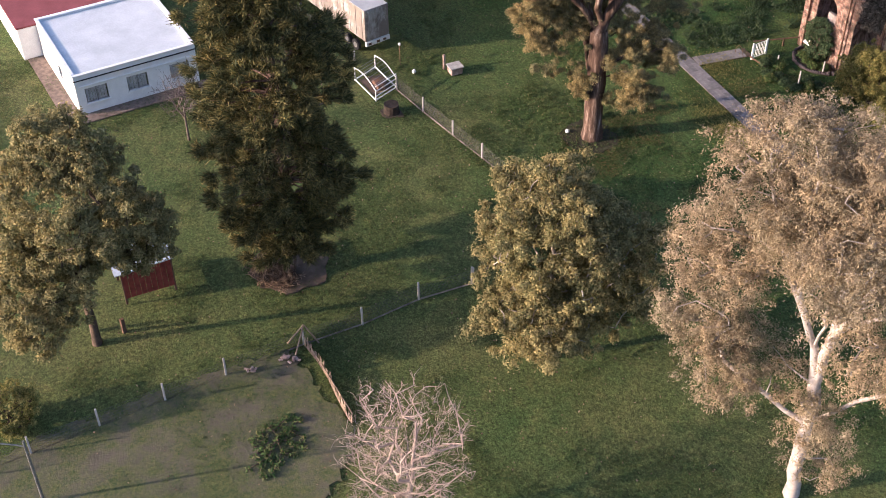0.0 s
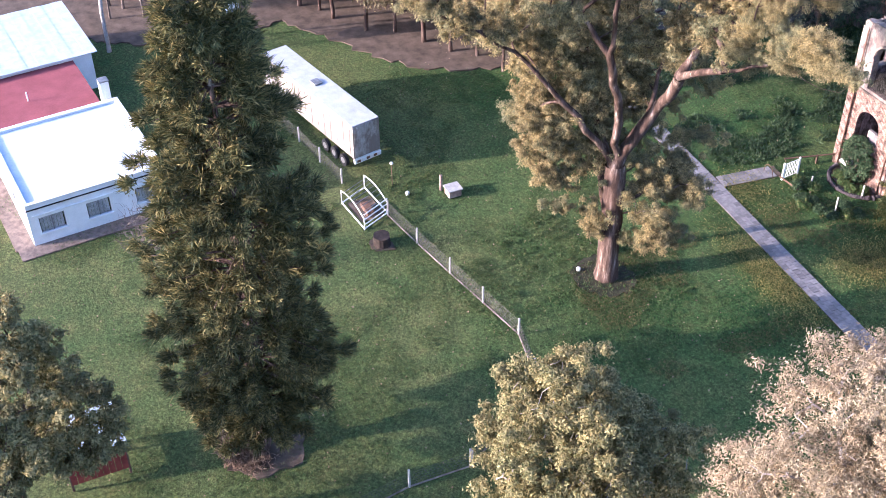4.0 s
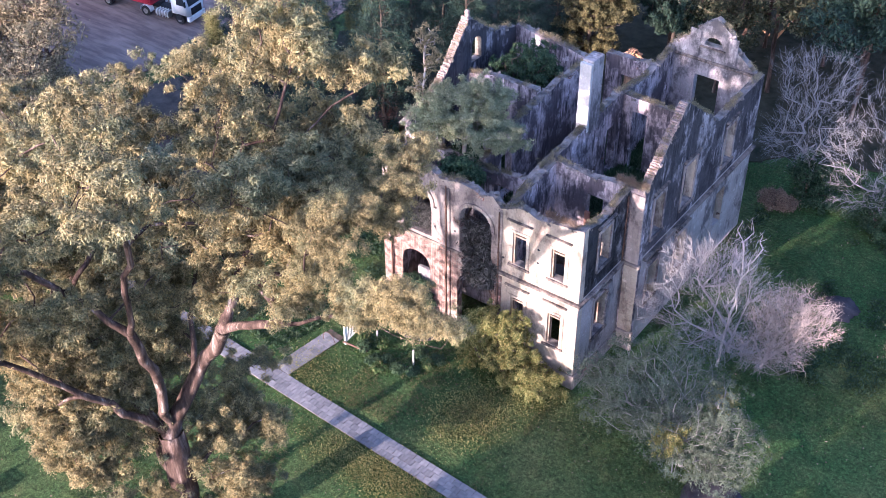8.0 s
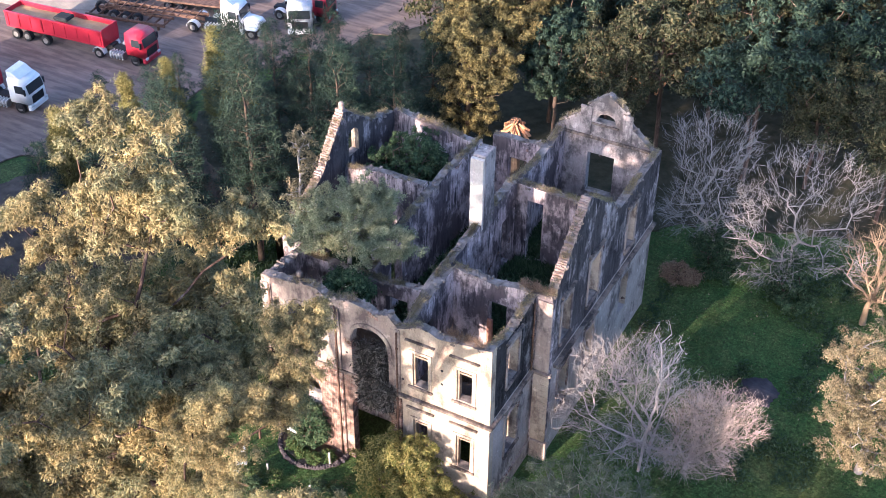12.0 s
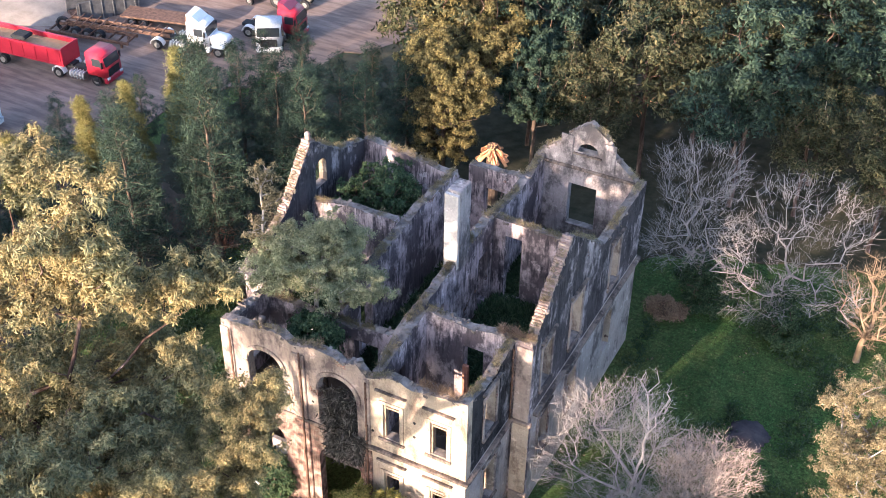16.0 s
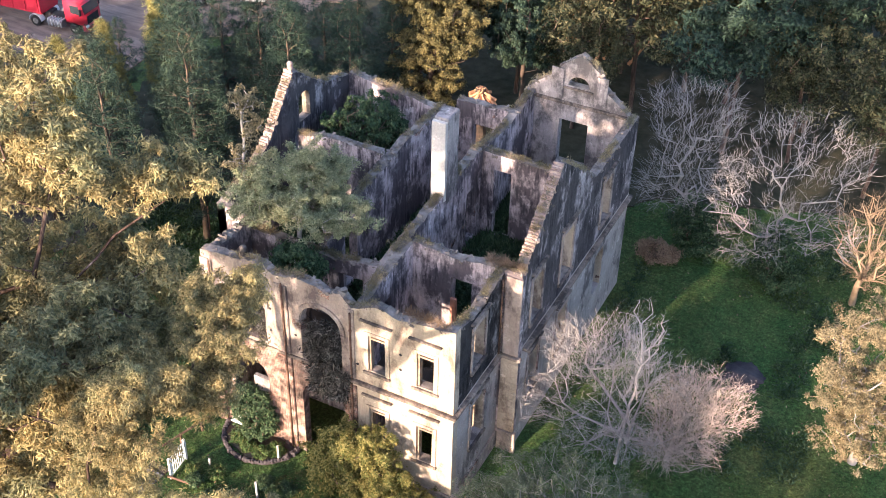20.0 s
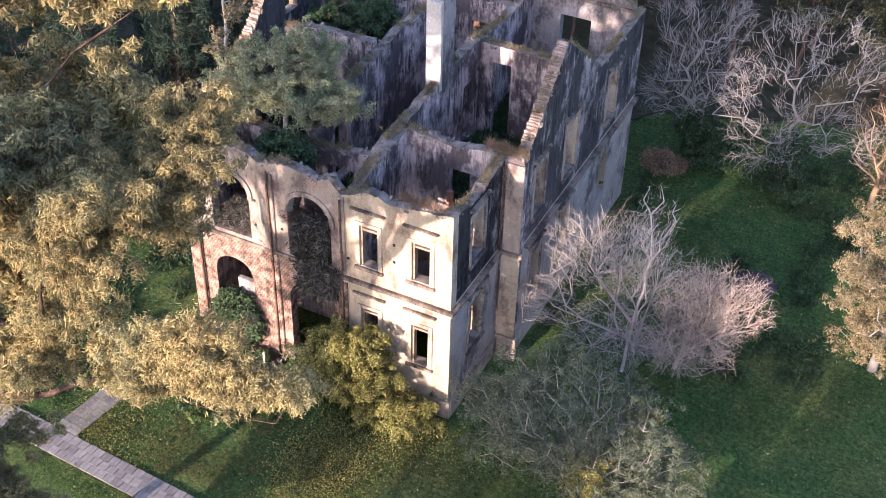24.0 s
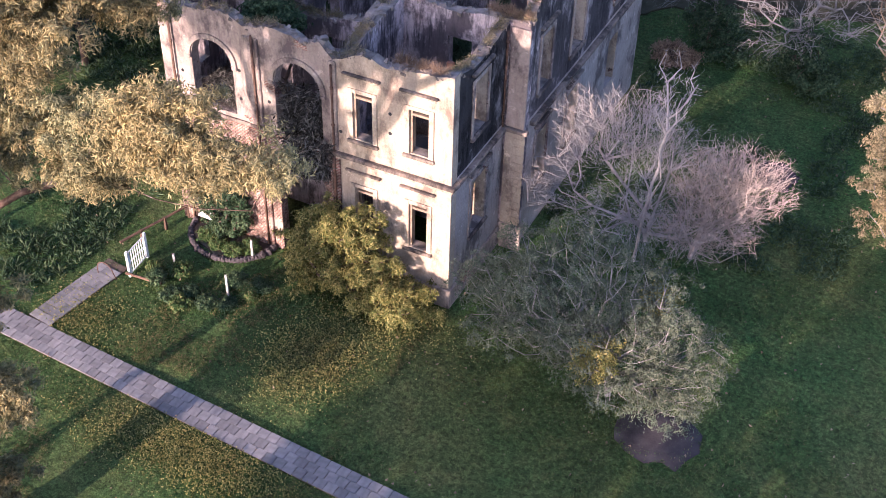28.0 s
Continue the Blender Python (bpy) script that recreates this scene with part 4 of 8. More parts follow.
# clumps: where each limb carries its leaves (points on the crown, with a radius)
CLUMPS = [(3.3, -22.5, 24.7, 0.7), (4.9, -22.3, 25.0, 0.75), (6.4, -22.1, 24.4, 0.35), (5.7, -22.2, 24.5, 0.4), (4.1, -22.4, 24.5, 0.7), (2.6, -22.4, 24.0, 0.6), (3.9, -22.2, 25.3, 0.6), (5.2, -22.4, 24.3, 0.5), (0.4, -21.8, 23.4, 0.7), (-1.4, -22.4, 22.8, 0.8), (1.1, -21.8, 25.4, 1.0),
          (-2.2, -20.4, 24.2, 1.4), (0.6, -18.2, 26.2, 1.2), (-1.2, -19.9, 25.7, 1.4), (0.8, -19.0, 25.4, 0.9), (-0.4, -16.1, 26.8, 1.0), (-0.6, -21.6, 25.6, 1.2), (-2.6, -21.7, 27.4, 1.3), (-3.0, -22.5, 27.3, 1.5), (-4.0, -23.3, 25.5, 1.5),
          (-2.8, -14.3, 29.2, 0.8), (-3.6, -15.4, 29.2, 0.9), (-4.4, -16.4, 29.4, 0.9), (-5.0, -16.4, 33.0, 1.1), (-5.5, -18.2, 32.0, 1.4), (-4.6, -17.6, 31.0, 1.0), (-6.4, -17.6, 29.6, 1.3), (-7.0, -15.6, 28.0, 1.3), (-5.9, -16.3, 25.0, 1.4), (-7.8, -17.2, 25.6, 1.6), (-4.2, -19.0, 26.0, 1.3), (-7.2, -19.4, 27.6, 1.4),
          (-12.6, -12.2, 29.2, 1.6), (-11.0, -14.4, 27.4, 1.5), (-13.4, -16.6, 22.8, 1.7), (-10.4, -17.6, 23.6, 1.6), (-15.0, -14.4, 25.0, 1.6), (-11.6, -16.0, 25.6, 1.4), (-9.2, -14.2, 24.2, 1.3),
          (-3.6, -28.6, 29.4, 1.8), (-6.2, -27.4, 29.6, 1.8), (-8.9, -25.6, 30.6, 1.7), (-5.8, -25.0, 27.6, 1.6), (-8.2, -28.4, 26.6, 1.7), (-7.0, -23.6, 24.4, 1.4), (-10.2, -24.0, 27.0, 1.6), (-8.8, -21.6, 22.4, 1.3),
          (-12.8, -27.4, 21.6, 1.6), (-15.9, -26.0, 20.8, 1.6), (-18.6, -26.6, 23.6, 1.9), (-21.0, -25.8, 21.0, 1.7), (-17.0, -24.0, 24.6, 1.8), (-14.2, -24.4, 25.4, 1.7), (-14.6, -28.8, 24.6, 1.8), (-13.4, -21.0, 25.0, 1.6), (-17.6, -21.4, 21.6, 1.7), (-16.0, -29.6, 21.0, 1.5),
          (-11.9, -33.3, 21.2, 1.2), (-12.2, -31.0, 20.0, 1.1), (-10.8, -35.4, 23.4, 1.3), (-9.7, -36.2, 26.8, 1.6), (-11.6, -36.0, 23.4, 1.2), (-9.6, -33.0, 26.8, 1.7), (-11.0, -30.6, 24.2, 1.6), (-7.4, -33.4, 28.6, 1.5), (-13.2, -34.4, 25.2, 1.5), (-14.8, -32.6, 23.0, 1.3),
          (-13.1, -27.5, 15.5, 1.0), (-12.9, -26.1, 12.3, 1.0), (-13.6, -27.6, 13.8, 0.9), (-13.8, -27.6, 10.6, 1.1), (-13.2, -26.9, 9.0, 1.2), (-13.0, -26.4, 7.4, 0.7), (-14.4, -27.4, 12.0, 0.8), (-12.5, -25.3, 14.5, 0.9),
          (-9.9, -20.0, 8.0, 0.9), (-8.8, -18.6, 7.0, 0.9), (-9.4, -19.2, 7.4, 0.8), (-8.8, -20.6, 4.9, 0.7), (-8.2, -19.8, 4.2, 0.8), (-11.0, -23.9, 4.8, 0.6), (-9.5, -16.9, 10.1, 0.5), (-11.9, -23.2, 9.7, 0.7),
          (-12.3, -24.2, 15.8, 0.9), (-13.0, -26.3, 15.7, 1.0), (-14.0, -28.0, 16.8, 1.0), (-12.8, -26.2, 17.2, 1.0), (-11.9, -23.4, 15.3, 0.7), (-14.6, -27.6, 15.0, 0.9), (-10.8, -26.6, 19.6, 1.1), (-13.4, -26.0, 11.0, 0.9), (-12.6, -25.8, 10.0, 0.8),
          (-14.6, -28.0, 11.6, 0.9), (-10.6, -20.4, 9.3, 0.6), (-8.2, -17.8, 6.6, 0.6), (-12.4, -26.0, 6.2, 0.6), (-9.8, -22.4, 6.8, 0.5), (-13.9, -28.8, 18.4, 1.1), (-9.6, -28.2, 21.4, 1.2), (-15.2, -25.2, 17.8, 1.0),
          (-12.1, -21.8, 18.6, 1.2), (-11.8, -19.9, 15.8, 1.0), (-12.3, -22.4, 15.8, 1.0), (-11.0, -16.9, 16.2, 1.1), (-10.6, -14.9, 16.0, 0.9), (-12.2, -21.2, 13.2, 0.8), (-13.2, -26.1, 15.8, 1.0), (-11.2, -17.2, 14.0, 0.8), (-12.6, -22.9, 20.2, 1.3), (-13.1, -25.6, 18.4, 1.1),
          (-10.2, -13.2, 14.2, 0.8), (-13.5, -27.2, 18.6, 1.0), (-12.8, -23.9, 18.0, 1.1), (-11.3, -18.4, 17.5, 1.1), (-13.1, -25.2, 14.0, 0.9), (-12.6, -23.2, 13.4, 0.8), (-10.0, -15.6, 19.6, 1.2), (-8.8, -13.4, 18.4, 1.0), (-7.4, -13.2, 21.4, 1.0), (-9.4, -18.4, 20.8, 1.2),
          (-4.0, -18.0, 24.4, 1.3), (-2.0, -17.4, 25.4, 1.1), (-3.2, -19.8, 27.0, 1.2), (-6.5, -18.5, 23.6, 1.3), (-1.0, -18.6, 24.6, 0.9), (-4.6, -21.0, 26.2, 1.2), (-3.6, -15.8, 25.2, 1.0), (-8.6, -19.0, 24.4, 1.3), (-0.6, -20.4, 26.8, 1.0), (-5.6, -14.8, 25.6, 1.1), (-5.2, -22.8, 24.0, 1.1), (-2.8, -24.6, 28.0, 1.3),
          (-11.6, -19.6, 12.6, 1.2), (-12.0, -21.4, 14.6, 1.2), (-11.4, -18.0, 14.6, 1.2), (-12.8, -22.8, 12.0, 1.1), (-10.9, -16.2, 13.2, 1.1), (-12.0, -20.4, 17.0, 1.3), (-12.8, -24.4, 16.0, 1.2), (-13.8, -26.8, 17.0, 1.2), (-13.6, -27.2, 13.0, 1.2), (-13.0, -26.0, 10.2, 1.1),
          (-8.2, -15.8, 24.5, 1.1), (-6.2, -15.1, 24.5, 1.0), (-4.3, -15.0, 24.5, 1.0), (-7.4, -18.3, 24.8, 1.1), (-4.7, -18.3, 26.0, 1.0), (-2.7, -18.2, 26.2, 0.9), (-6.4, -20.5, 24.5, 1.0), (-5.1, -19.5, 24.6, 1.0), (-2.5, -19.8, 26.2, 1.0), (-1.0, -19.5, 26.4, 0.9), (-4.9, -21.6, 24.5, 1.0), (-3.2, -20.7, 25.0, 1.0), (-0.7, -21.1, 26.4, 0.9), (0.3, -20.1, 26.2, 0.7),
          (-2.8, -16.4, 27.0, 0.7), (-1.7, -16.1, 27.2, 0.7), (-0.6, -15.5, 27.0, 0.6), (0.5, -16.0, 27.0, 0.6), (-0.3, -17.1, 27.0, 0.7), (0.5, -16.9, 26.8, 0.5),
          (-13.0, -27.7, 14.7, 0.7), (-12.7, -26.6, 11.7, 0.8), (-12.9, -26.9, 9.1, 0.8), (-12.4, -26.0, 7.6, 0.6), (-13.0, -28.1, 12.4, 0.7), (-12.5, -25.7, 13.6, 0.6), (-12.3, -25.4, 15.5, 0.6), (-11.8, -23.4, 14.4, 0.5), (-12.0, -24.4, 16.2, 0.6), (-9.3, -24.8, 19.6, 0.7), (-11.2, -21.2, 13.6, 0.4), (-11.8, -23.8, 11.4, 0.4), (-11.4, -22.2, 11.4, 0.35),
          (-10.1, -21.2, 9.2, 0.6), (-9.2, -19.7, 8.4, 0.7), (-8.5, -18.4, 7.3, 0.5), (-9.9, -20.8, 7.3, 0.6), (-9.0, -21.8, 5.6, 0.5), (-8.3, -20.5, 5.1, 0.6), (-9.1, -22.0, 3.8, 0.4), (-10.4, -24.4, 4.9, 0.35), (-11.1, -23.9, 8.8, 0.4),
          (-12.0, -24.0, 11.6, 0.7), (-11.4, -23.4, 15.0, 0.7), (-11.6, -23.7, 17.2, 0.8), (-10.8, -23.0, 19.8, 0.8), (-12.8, -24.6, 9.6, 0.6),
          (-11.5, -26.0, 18.8, 0.75), (-11.7, -23.9, 16.0, 0.75), (-9.3, -23.4, 18.8, 0.75), (-8.2, -22.1, 18.8, 0.75), (-10.0, -24.2, 19.9, 0.75), (-11.2, -21.3, 14.6, 0.75), (-12.3, -25.7, 15.8, 0.75), (-11.8, -24.0, 13.3, 0.75), (-12.1, -24.7, 11.5, 0.75), (-11.4, -22.0, 12.5, 0.75), (-11.0, -20.7, 13.3, 0.75), (-11.5, -22.9, 10.0, 0.75), (-12.2, -26.0, 12.9, 0.75), (-12.5, -27.1, 10.9, 0.75), (-12.4, -26.3, 8.4, 0.75), (-12.0, -24.6, 9.0, 0.75),
          (-11.3, -21.4, 10.2, 0.75), (-10.8, -19.7, 7.9, 0.75), (-10.5, -17.8, 6.1, 0.75), (-8.7, -18.0, 6.1, 0.75), (-9.7, -20.3, 6.8, 0.75), (-7.7, -21.5, 6.6, 0.75), (-7.7, -21.5, 4.8, 0.75), (-8.3, -22.2, 6.2, 0.75), (-10.2, -24.4, 6.2, 0.75), (-13.0, -27.7, 12.5, 0.75), (-9.3, -23.3, 20.5, 0.75), (-7.8, -21.6, 20.2, 0.75), (-6.8, -20.3, 19.8, 0.75), (-12.2, -25.2, 14.1, 0.75), (-12.5, -27.2, 13.7, 0.75), (-11.6, -23.3, 14.6, 0.75), (-11.0, -20.3, 11.1, 0.75), (-7.5, -21.2, 18.1, 0.75), (-5.0, -22.0, 20.8, 0.8), (-3.5, -22.3, 22.2, 0.8), (-2.0, -22.0, 23.0, 0.8), (-6.5, -22.0, 20.2, 0.8), (-4.2, -21.4, 23.5, 0.9), (-0.5, -21.9, 23.8, 0.8), (-7.5, -22.0, 21.5, 0.9),
          (-12.0, -24.3, 15.4, 0.75), (-11.6, -22.8, 14.1, 0.75), (-11.2, -21.2, 12.4, 0.75), (-11.7, -23.2, 11.6, 0.75), (-11.2, -21.3, 10.0, 0.75), (-12.1, -25.4, 13.5, 0.75), (-13.8, -26.6, 12.8, 0.75), (-12.0, -24.7, 10.7, 0.75), (-10.9, -19.5, 12.0, 0.75), (-10.6, -18.4, 8.0, 0.75), (-9.7, -18.3, 6.3, 0.75), (-10.9, -20.1, 6.7, 0.75), (-11.6, -22.5, 8.3, 0.75), (-13.5, -26.4, 10.4, 0.75), (-14.8, -27.3, 13.5, 0.75), (-12.2, -25.1, 14.8, 0.75), (-10.2, -18.1, 10.1, 0.75), (-11.4, -21.7, 14.9, 0.75), (-0.8, -22.0, 22.2, 0.5), (0.8, -22.0, 22.6, 0.5), (2.0, -22.2, 23.0, 0.5), (-2.2, -22.2, 21.4, 0.6),
          # last six: added to cast shade on the ruin's back-left walls
          (-19.0, -22.0, 23.0, 1.6), (-20.0, -19.0, 22.0, 1.5), (-16.5, -18.0, 23.0, 1.5), (-18.0, -16.0, 24.0, 1.5), (-21.0, -22.0, 25.0, 1.6), (-15.5, -20.5, 22.5, 1.4)]
tree("eucalyptus", EUCA_BASE, [(0, 0, -0.2), (0.1, -0.1, 3), (-0.1, 0.0, 6), (-0.2, 0.0, 9.2)], [((x - EUCA_BASE.x, y - EUCA_BASE.y, z), (r * 0.85, r * 0.85, r * 0.6)) for x, y, z, r in CLUMPS],
     M_EUCA, M_BARK, "tall old eucalyptus with pale peeling limbs", 21, ends=1320, per=720, spread=0.54, leaf=(0.21, 0.066), r_max=0.72, droop=0.5, r_tip=0.0095, power=0.605, reach=0.12, shell=0.4, bunch=130, weeping=8.6,
     limbs=[[Vector(p) - EUCA_BASE for p in limb] for limb in MAIN_LIMBS])
tree("eucalyptus", (-12.6, -21.6, 0), [(0, 0, -0.2), (-0.1, -0.5, 4), (-0.5, -1.3, 9), (-2.6, -1.6, 15)], [((-4.4, -1.6, 18.4), (1.5, 1.5, 1.0)), ((-2.4, -0.2, 19.6), (1.5, 1.5, 1.0)), ((-3.6, 1.4, 17.6), (1.4, 1.4, 0.9))],
     M_EUCA, M_BARK, "slender dark-trunked eucalyptus beside the old one", 29, ends=30, per=1500, spread=0.74, leaf=(0.19, 0.058), r_max=0.30, droop=0.55, r_tip=0.05, power=0.5, shell=0.5, bunch=130)
# further eucalyptus behind it
for k, (x, y, hgt) in enumerate([(-37, -10, 14), (-32, -17, 15), (-25, -13, 16)]):
    w = hgt * 0.26
    tree("eucalyptus", (x, y, 0), [(0, 0, -0.2), (0.3, 0.2, hgt * 0.3), (0.1, 0.6, hgt * 0.6)],
         [((0, 0, hgt * 0.8), (w, w, hgt * 0.2)), ((w * 0.8, w * 0.3, hgt * 0.65), (w * 0.7, w * 0.7, hgt * 0.13)), ((-w * 0.8, -w * 0.2, hgt * 0.68), (w * 0.7, w * 0.7, hgt * 0.13)), ((0.2, -w * 0.8, hgt * 0.55), (w * 0.6, w * 0.6, hgt * 0.1))],
         M_EUCA if k < 2 else M_EUCAGREEN, M_BARK, "grey-green eucalyptus with a loose crown", 34 + k, ends=75, per=620, bunch=150, spread=0.85, leaf=(0.30, 0.10), r_max=0.34, droop=0.5, shell=0.65, group="eucalyptus grove")
# monkey-puzzle like conifer with drooping tufts


def sprays(rng, at, head, per, length, width):
    """Stiff needles fanning outwards from each branch tip."""
    n = len(at) * per
    d = np.repeat(head, per, 0) + rng.normal(0, 0.62, (n, 3))
    d /= np.linalg.norm(d, axis=1, keepdims=True) + 1e-9
    u = np.cross(d, rng.normal(0, 1, (n, 3)))
    u /= np.linalg.norm(u, axis=1, keepdims=True) + 1e-9
    c = np.repeat(at, per, 0) + rng.normal(0, 0.10, (n, 3))
    L = length * rng.uniform(0.5, 1.2, (n, 1))
    v = np.stack([c - u * width * 0.3, c + d * L * 0.5 - u * width * 0.5, c + d * L, c + d * L * 0.5 + u * width * 0.5], 1).reshape(-1, 3)
    return v, np.arange(4 * n).reshape(-1, 4)


def conifer(base, hgt, seed):
    rng = np.random.default_rng(seed)
    root = empty("araucaria", base, "tall dark araucaria conifer with drooping tufted branches", "conifer tree")
    pos, par, rad = [np.zeros(3)], [-1], [0.42]
    for k in range(1, 28):
        f = k / 27
        pos.append(np.array([0.25 * math.sin(f * 3), 0.2 * math.sin(f * 4), hgt * f]))
        par.append(k - 1)
        rad.append(0.42 * (1 - f) + 0.05)
    tips, heads = [], []
    for k in range(3, 28):
        f = k / 27
        reach = 4.8 * min(1.0, (1 - f) * 1.5 + 0.36) * min(1.0, 0.42 + f * 2.0)
        for b in range(12):
            a = rng.uniform(0, 2 * math.pi)
            L = reach * rng.uniform(0.65, 1.1)
            last = k
            for s in range(1, 5):
                g = s / 4
                p = pos[k] + np.array([math.cos(a) * L * g, math.sin(a) * L * g, 0.9 * g - 1.5 * g * g + (0.5 * g ** 3)])
                pos.append(p)
                par.append(last)
                rad.append(0.055 * (1 - g) + 0.018)
                last = len(pos) - 1
                if g > 0.3:
                    tips += [p + rng.normal(0, 0.2, 3) for _ in range(2)]
                    heads += [np.array([math.cos(a), math.sin(a), 0.35]) for _ in range(2)]
    v, f = tubes(np.array(pos), np.array(par), np.array(rad), ROUND)
    part("trunk", quick_mesh("trunk", v, f, M_BARK, True), None, root)
    v, f = sprays(rng, np.array(tips), np.array(heads), 95, 0.66, 0.055)
    v2, f2 = leaves(rng, np.array(tips), 75, 0.36, 0.28, 0.07, 0.1, 0.6)
    v, f = np.concatenate([v, v2]), np.concatenate([f, f2 + len(v)])
    part("crown", quick_mesh("crown", v, f, M_CONIFER), None, root)
    return root


conifer((-5.6, -49.2, 0), 28.8, 5)
tree("broadleaf_tree", (-4.2, -62.6, 0), [(0, 0, -0.2), (0, 0, 3), (0.4, 0.2, 6)], [((0.5, 0.4, 11.0), (4.2, 4.3, 4.2)), ((1.8, -2.4, 7.4), (3.4, 3.0, 2.4)), ((0.3, 3.4, 8.4), (2.8, 2.7, 2.4)), ((0, 0.4, 14.6), (2.6, 2.6, 1.8)), ((2.6, -3.2, 5.2), (1.8, 1.6, 1.0))], M_OAK, M_BARKDARK,
     "dense olive-green broadleaf tree beside the red shed", 41, ends=200, per=620, bunch=105, spread=0.66, leaf=(0.22, 0.12), r_max=0.35, shell=0.6)
tree("broadleaf_tree", (9.0, -37.7, 0), [(0, 0, -0.2), (0, 0, 3), (0.1, 0.2, 6)], [((0, 0, 9.2), (4.3, 4.4, 4.0)), ((0, -0.4, 12.6), (2.8, 2.8, 2.0)), ((1.6, -1.7, 5.8), (3.6, 3.6, 2.0)), ((1.5, 3.2, 8.0), (3.0, 3.0, 2.6)), ((1.2, 2.4, 5.2), (2.8, 2.8, 1.6))], M_OAK, M_BARKPALE,
     "round olive-green tree with a dense crown", 42, ends=220, per=620, bunch=105, spread=0.66, leaf=(0.22, 0.11), r_max=0.3, shell=0.6)
PALE = [((-0.1, -0.1, 5.7), (-0.2, -0.2, 8.5), (0.0, 0.0, 12.1), (0.6, 0.5, 14.6), (1.3, 1.1, 16.8), (2.2, 2.0, 20.0)), ((0.0, 0.0, 12.1), (1.1, 1.0, 13.8), (3.0, 2.6, 15.4)), ((-0.2, -0.2, 8.5), (-0.6, -0.5, 10.8), (-1.5, -1.3, 13.7), (-2.6, -2.3, 17.0), (-3.6, -3.1, 21.4)),
        ((-1.5, -1.3, 13.7), (-1.9, -1.6, 18.0), (-1.6, -1.4, 22.0)), ((-0.1, -0.1, 5.7), (-1.8, -1.5, 6.9), (-3.8, -3.3, 8.2)), ((-0.1, -0.1, 5.7), (1.9, 1.7, 9.0), (4.2, 3.7, 10.4)), ((-0.6, -0.5, 10.8), (1.2, -2.0, 15.0), (1.6, -2.6, 19.0)), ((0.0, 0.0, 12.1), (-1.4, 1.6, 16.0), (-2.0, 2.2, 20.0))]
tree("pale_eucalyptus", (24.1, -30.8, 0), [(0, 0, -0.2), (-0.1, -0.1, 3), (-0.1, -0.1, 5.7)],
     [((-3.6, -3.0, 19.6), (2.4, 2.4, 1.8)), ((-4.5, -4.0, 15.4), (2.2, 2.2, 1.6)), ((-4.5, -3.9, 11.0), (2.3, 2.3, 1.7)), ((-2.6, -2.4, 9.0), (1.8, 1.8, 1.2)), ((1.0, -0.8, 7.4), (1.2, 1.2, 0.9)), ((-3.6, -3.2, 7.2), (1.6, 1.6, 1.1)), ((-2.6, -2.2, 22.4), (2.0, 2.0, 1.4)), ((-0.6, -0.5, 22.0), (2.4, 2.4, 1.6)), ((-1.6, -1.3, 17.6), (2.4, 2.4, 1.6)), ((1.6, 1.3, 20.2), (2.8, 2.8, 1.9)),
      ((3.8, 3.2, 17.4), (2.8, 2.8, 1.9)), ((4.8, 4.2, 13.2), (2.5, 2.5, 1.6)), ((2.8, 2.4, 10.4), (1.6, 1.6, 1.0)), ((-0.8, -0.7, 3.4), (0.7, 0.7, 0.7)), ((1.0, 0.9, 2.6), (0.7, 0.7, 0.6)), ((0.3, -0.2, 4.8), (0.6, 0.6, 0.6)), ((1.8, -2.6, 18.6), (2.4, 2.4, 1.7)), ((-2.2, 2.4, 19.4), (2.4, 2.4, 1.7)), ((2.6, -1.6, 14.0), (1.8, 1.8, 1.3)), ((-2.0, 2.0, 13.6), (1.8, 1.8, 1.3)), ((0.2, 4.4, 16.0), (2.2, 2.2, 1.5))],
     M_PINKEUCA, M_BARKPALE, "wide pale eucalyptus with white limbs and dry pinkish leaves", 43, ends=270, per=850, spread=0.8, leaf=(0.18, 0.06), r_max=0.40, droop=0.5, r_tip=0.028, power=0.46, shell=0.5, bunch=80, reach=0.12, limbs=PALE)
bare_tree("bare_shrub_tree", (16.5, -50.3, 0), [(0, 0, -0.2), (0.1, 0, 1.5), (0.1, 0.1, 3)], [((0, 0, 6.5), (3.6, 3.6, 3.0)), ((0, 0, 4.0), (3.9, 3.9, 2))], M_TWIGWARM, "leafless pale pinkish shrubby tree", 44, ends=220, r_max=0.17, r_tip=0.017, fuzz=14, twig=0.6, reach=0.4, bend=0.3, fan=0.75)
# bare trees beside and behind the ruin
bare_tree("bare_tree", (6.6, 9.2, 0), [(0, 0, -0.2), (0.0, -0.1, 0.5), (0.0, -0.2, 1.0)], [((-3.4, -0.8, 6.6), (2.0, 2.2, 2.0)), ((-4.2, -3.0, 4.4), (1.7, 1.8, 1.6)), ((-0.8, -1.0, 6.4), (2.6, 2.2, 1.8)), ((-0.6, -4.0, 4.2), (2.6, 1.8, 1.5)), ((1.6, 0.2, 5.2), (2.2, 2.0, 1.6)), ((-1.6, 1.8, 5.8), (2.2, 2.0, 1.8)), ((1.0, -3.0, 3.6), (2.0, 1.6, 1.4))],
          M_TWIG, "leafless grey tree with a wide tangle of fine branches", 51, ends=460, r_max=0.10, r_tip=0.010, power=0.42, fuzz=10, twig=0.8, thick=0.009, bend=0.34, fan=0.6, reach=0.9)
